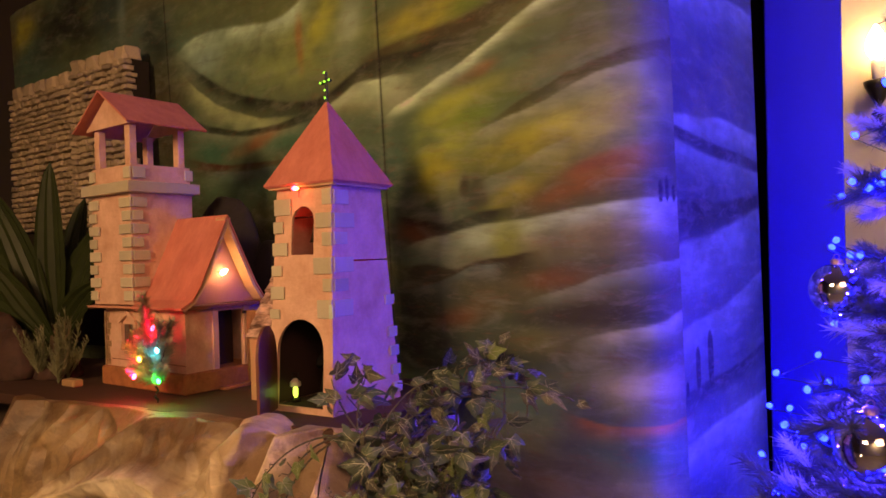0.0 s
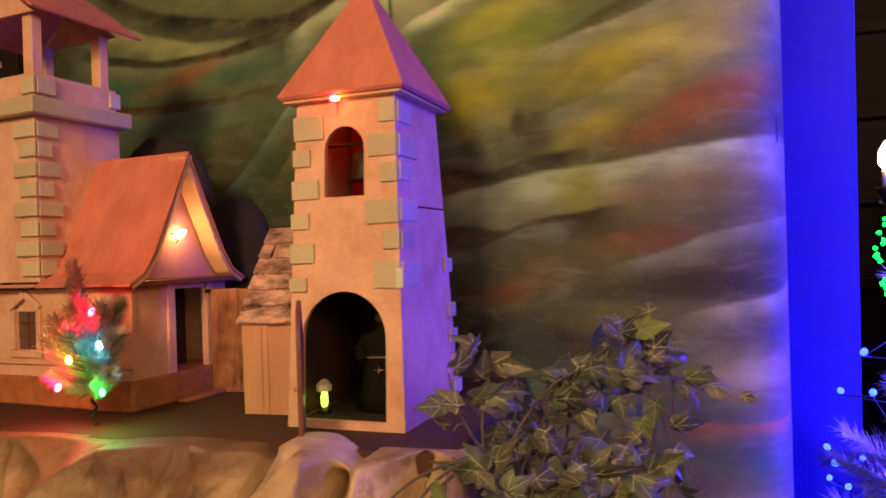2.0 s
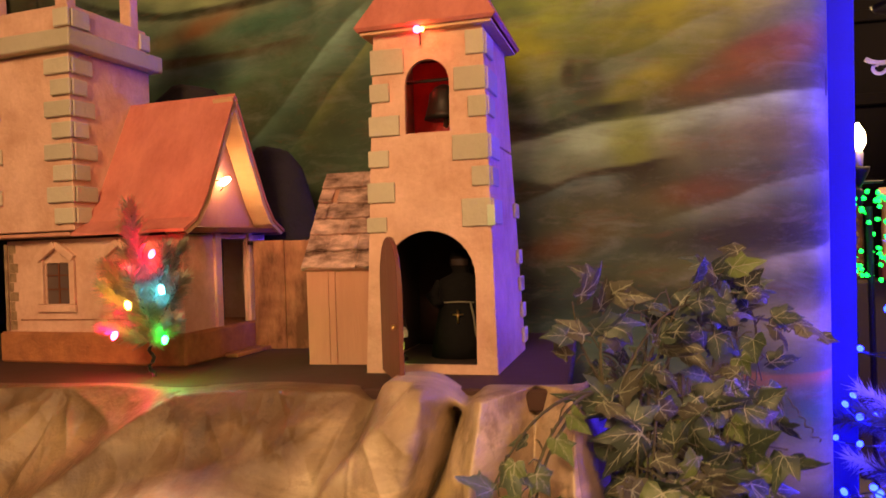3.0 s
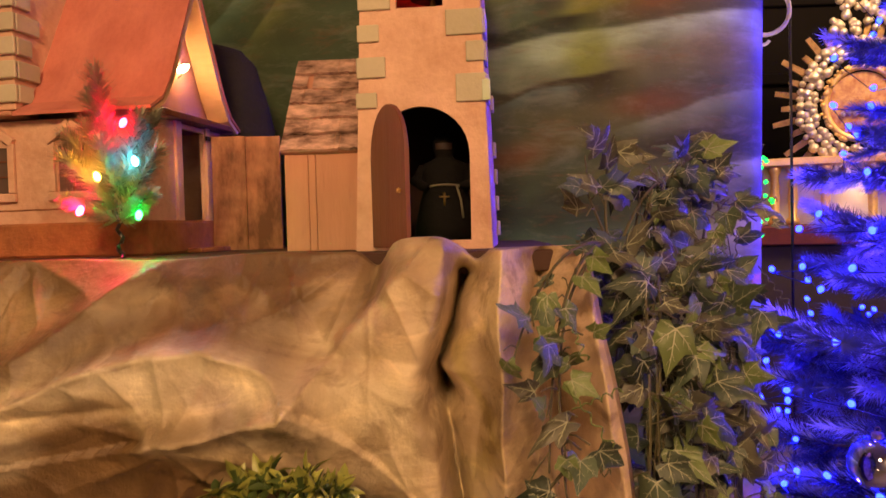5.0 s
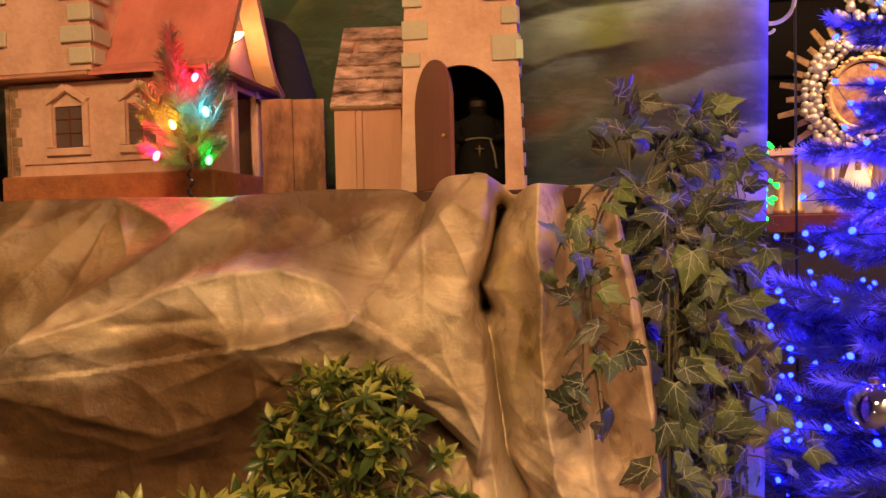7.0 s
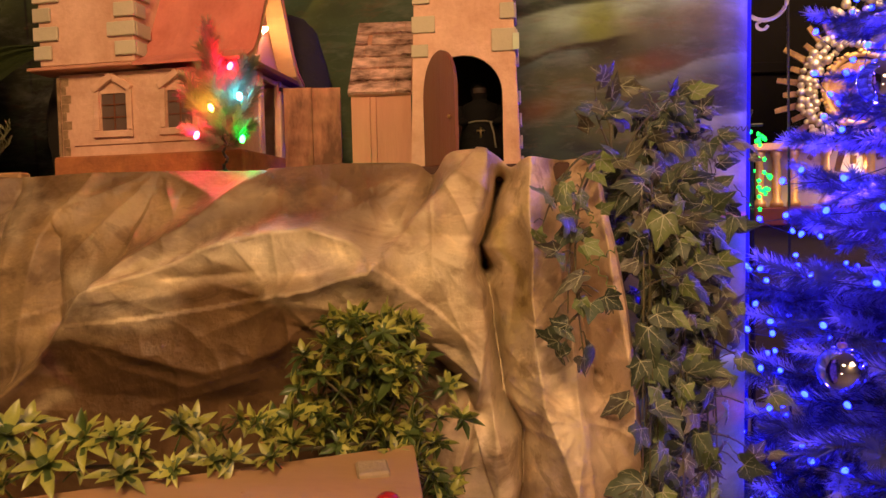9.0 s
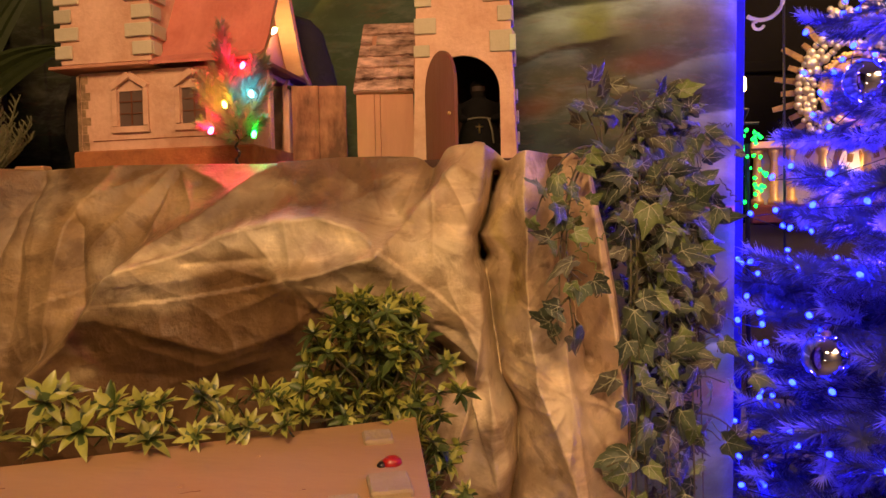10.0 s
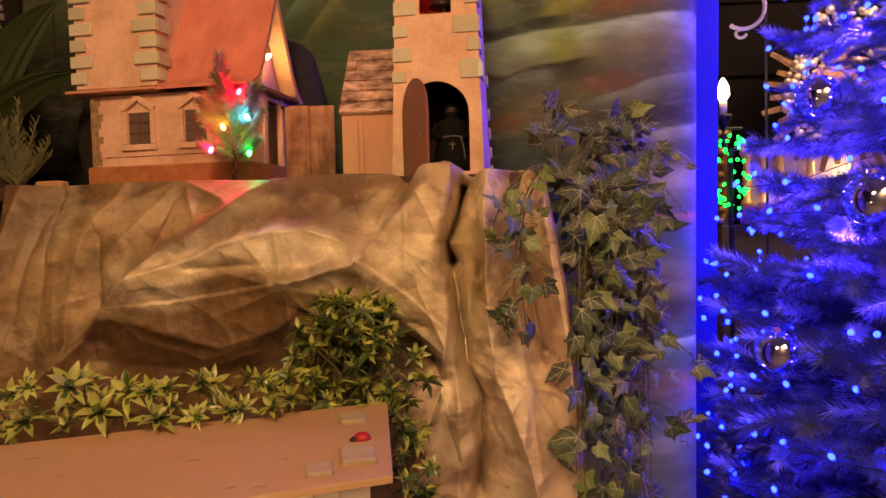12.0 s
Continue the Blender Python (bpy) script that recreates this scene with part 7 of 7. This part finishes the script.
def build_palm():
    t = thing("palm_plant", (-1.76, 1.16, 1.284), 0, "dark green plant with long broad pleated leaves", "palm")
    rnd = random.Random(6)
    part("stem", turned([(0.03, 0), (0.025, 0.06), (0.018, 0.12)], 10), M_TWIG, t)
    # lean across x and y, length, half width
    for lx, ly, ln, hw in ((0.03, -0.05, 0.52, 0.040), (-0.30, -0.10, 0.56, 0.038), (-0.55, 0.0, 0.56, 0.036), (0.30, 0.05, 0.42, 0.034), (-0.85, -0.15, 0.50, 0.036), (-0.12, 0.30, 0.48, 0.038),
                           (-1.3, -0.10, 0.44, 0.034), (0.55, -0.10, 0.30, 0.030), (-0.9, 0.4, 0.52, 0.034), (-0.20, -0.45, 0.34, 0.032)):
        d = Vector((lx, ly, 1)).normalized()
        side = d.cross(Vector((0.1, -1, 0.1))).normalized()
        nrm = side.cross(d).normalized()
        bm = bmesh.new()
        rows = []
        steps = 14
        for j in range(steps + 1):
            k = j / steps
            c = d * ln * k + Vector((lx * 0.22 * k * k, 0, -0.40 * ln * k ** 3 * (abs(lx) + 0.15))) + Vector((0, 0, 0.05))
            w = 1.5 * hw * (0.10 + 0.90 * min(1, k * 2.4)) * (1 - k ** 3) ** 0.7 + 0.0008
            row = []
            for q in range(-4, 5):
                fold = 0.10 * (q % 2) + 0.28 * abs(q) / 4
                row.append(bm.verts.new(c + side * w * q / 4 + nrm * w * fold))
            rows.append(row)
        for p, q in zip(rows, rows[1:]):
            for j in range(8):
                bm.faces.new((p[j], p[j + 1], q[j + 1], q[j])).material_index = 0
        fr = part("frond", bm, M_PALM, t)
        part("midrib", tube([tuple(d * ln * k + Vector((lx * 0.22 * k * k, 0, -0.40 * ln * k ** 3 * (abs(lx) + 0.15))) + Vector((0, 0, 0.05)) - nrm * 0.001) for k in (i / 10 for i in range(10))], 0.0014, 5, None, 0.3), M_RIB, fr)
    # junipers of flat ferny sprays
    for x, y, h, n in ((-1.600, 1.075, 0.155, 13), (-1.665, 1.05, 0.12, 10), (-1.575, 1.035, 0.07, 8)):
        b = thing("juniper_tuft", (x, y, 1.284), 0, "small grey-green artificial juniper tuft", "shrub", "juniper tufts")
        for i in range(n):
            bm = bmesh.new()
            e = Vector((rnd.uniform(-0.06, 0.06), rnd.uniform(-0.03, 0.02), h * rnd.uniform(0.6, 1.08)))
            tube([(0, 0, 0), tuple(e * 0.55 + Vector((0, 0, 0.01))), tuple(e)], 0.0012, 4, bm)
            for j in range(11):
                k = 0.22 + 0.76 * j / 10
                p = e * k
                for s in (-1, 1):
                    q = p + Vector((s * 0.024 * (1.15 - k), rnd.uniform(-0.008, 0.004), 0.018 * (1.2 - 0.5 * k)))
                    tube([tuple(p), tuple(q)], 0.0011, 4, bm, 0.6)
                    needles(bm, p, q, 10, 0.006, 0.0010, 1.3, rnd)
            part("twig", bm, M_JUNIPER, b)
    # plain rounded mounds in place of unclear dark clutter under the palm, past the end of the drape
    for x, y, z, rx, rz in ((-1.78, 1.05, 1.30, 0.09, 0.10), (-1.66, 1.09, 1.285, 0.06, 0.05), (-1.90, 1.08, 1.32, 0.10, 0.12)):
        own = bmesh.new()
        bmesh.ops.create_icosphere(own, subdivisions=4, radius=1)
        for v in own.verts:
            k = 1 + 0.16 * noise.noise(v.co * 1.7 + Vector((x * 9, 0, 0))) + 0.05 * noise.noise(v.co * 6)
            v.co = Vector((x + v.co.x * rx * k, y + v.co.y * 0.05 * k, max(1.2845, z + v.co.z * rz * k)))
        tagged(part("dark_clutter_mound", own, M_CLUTTER, None, "", True), "plain dark brown mound standing in for unclear clutter under the palm", "rock", "dark stones")


build_palm()
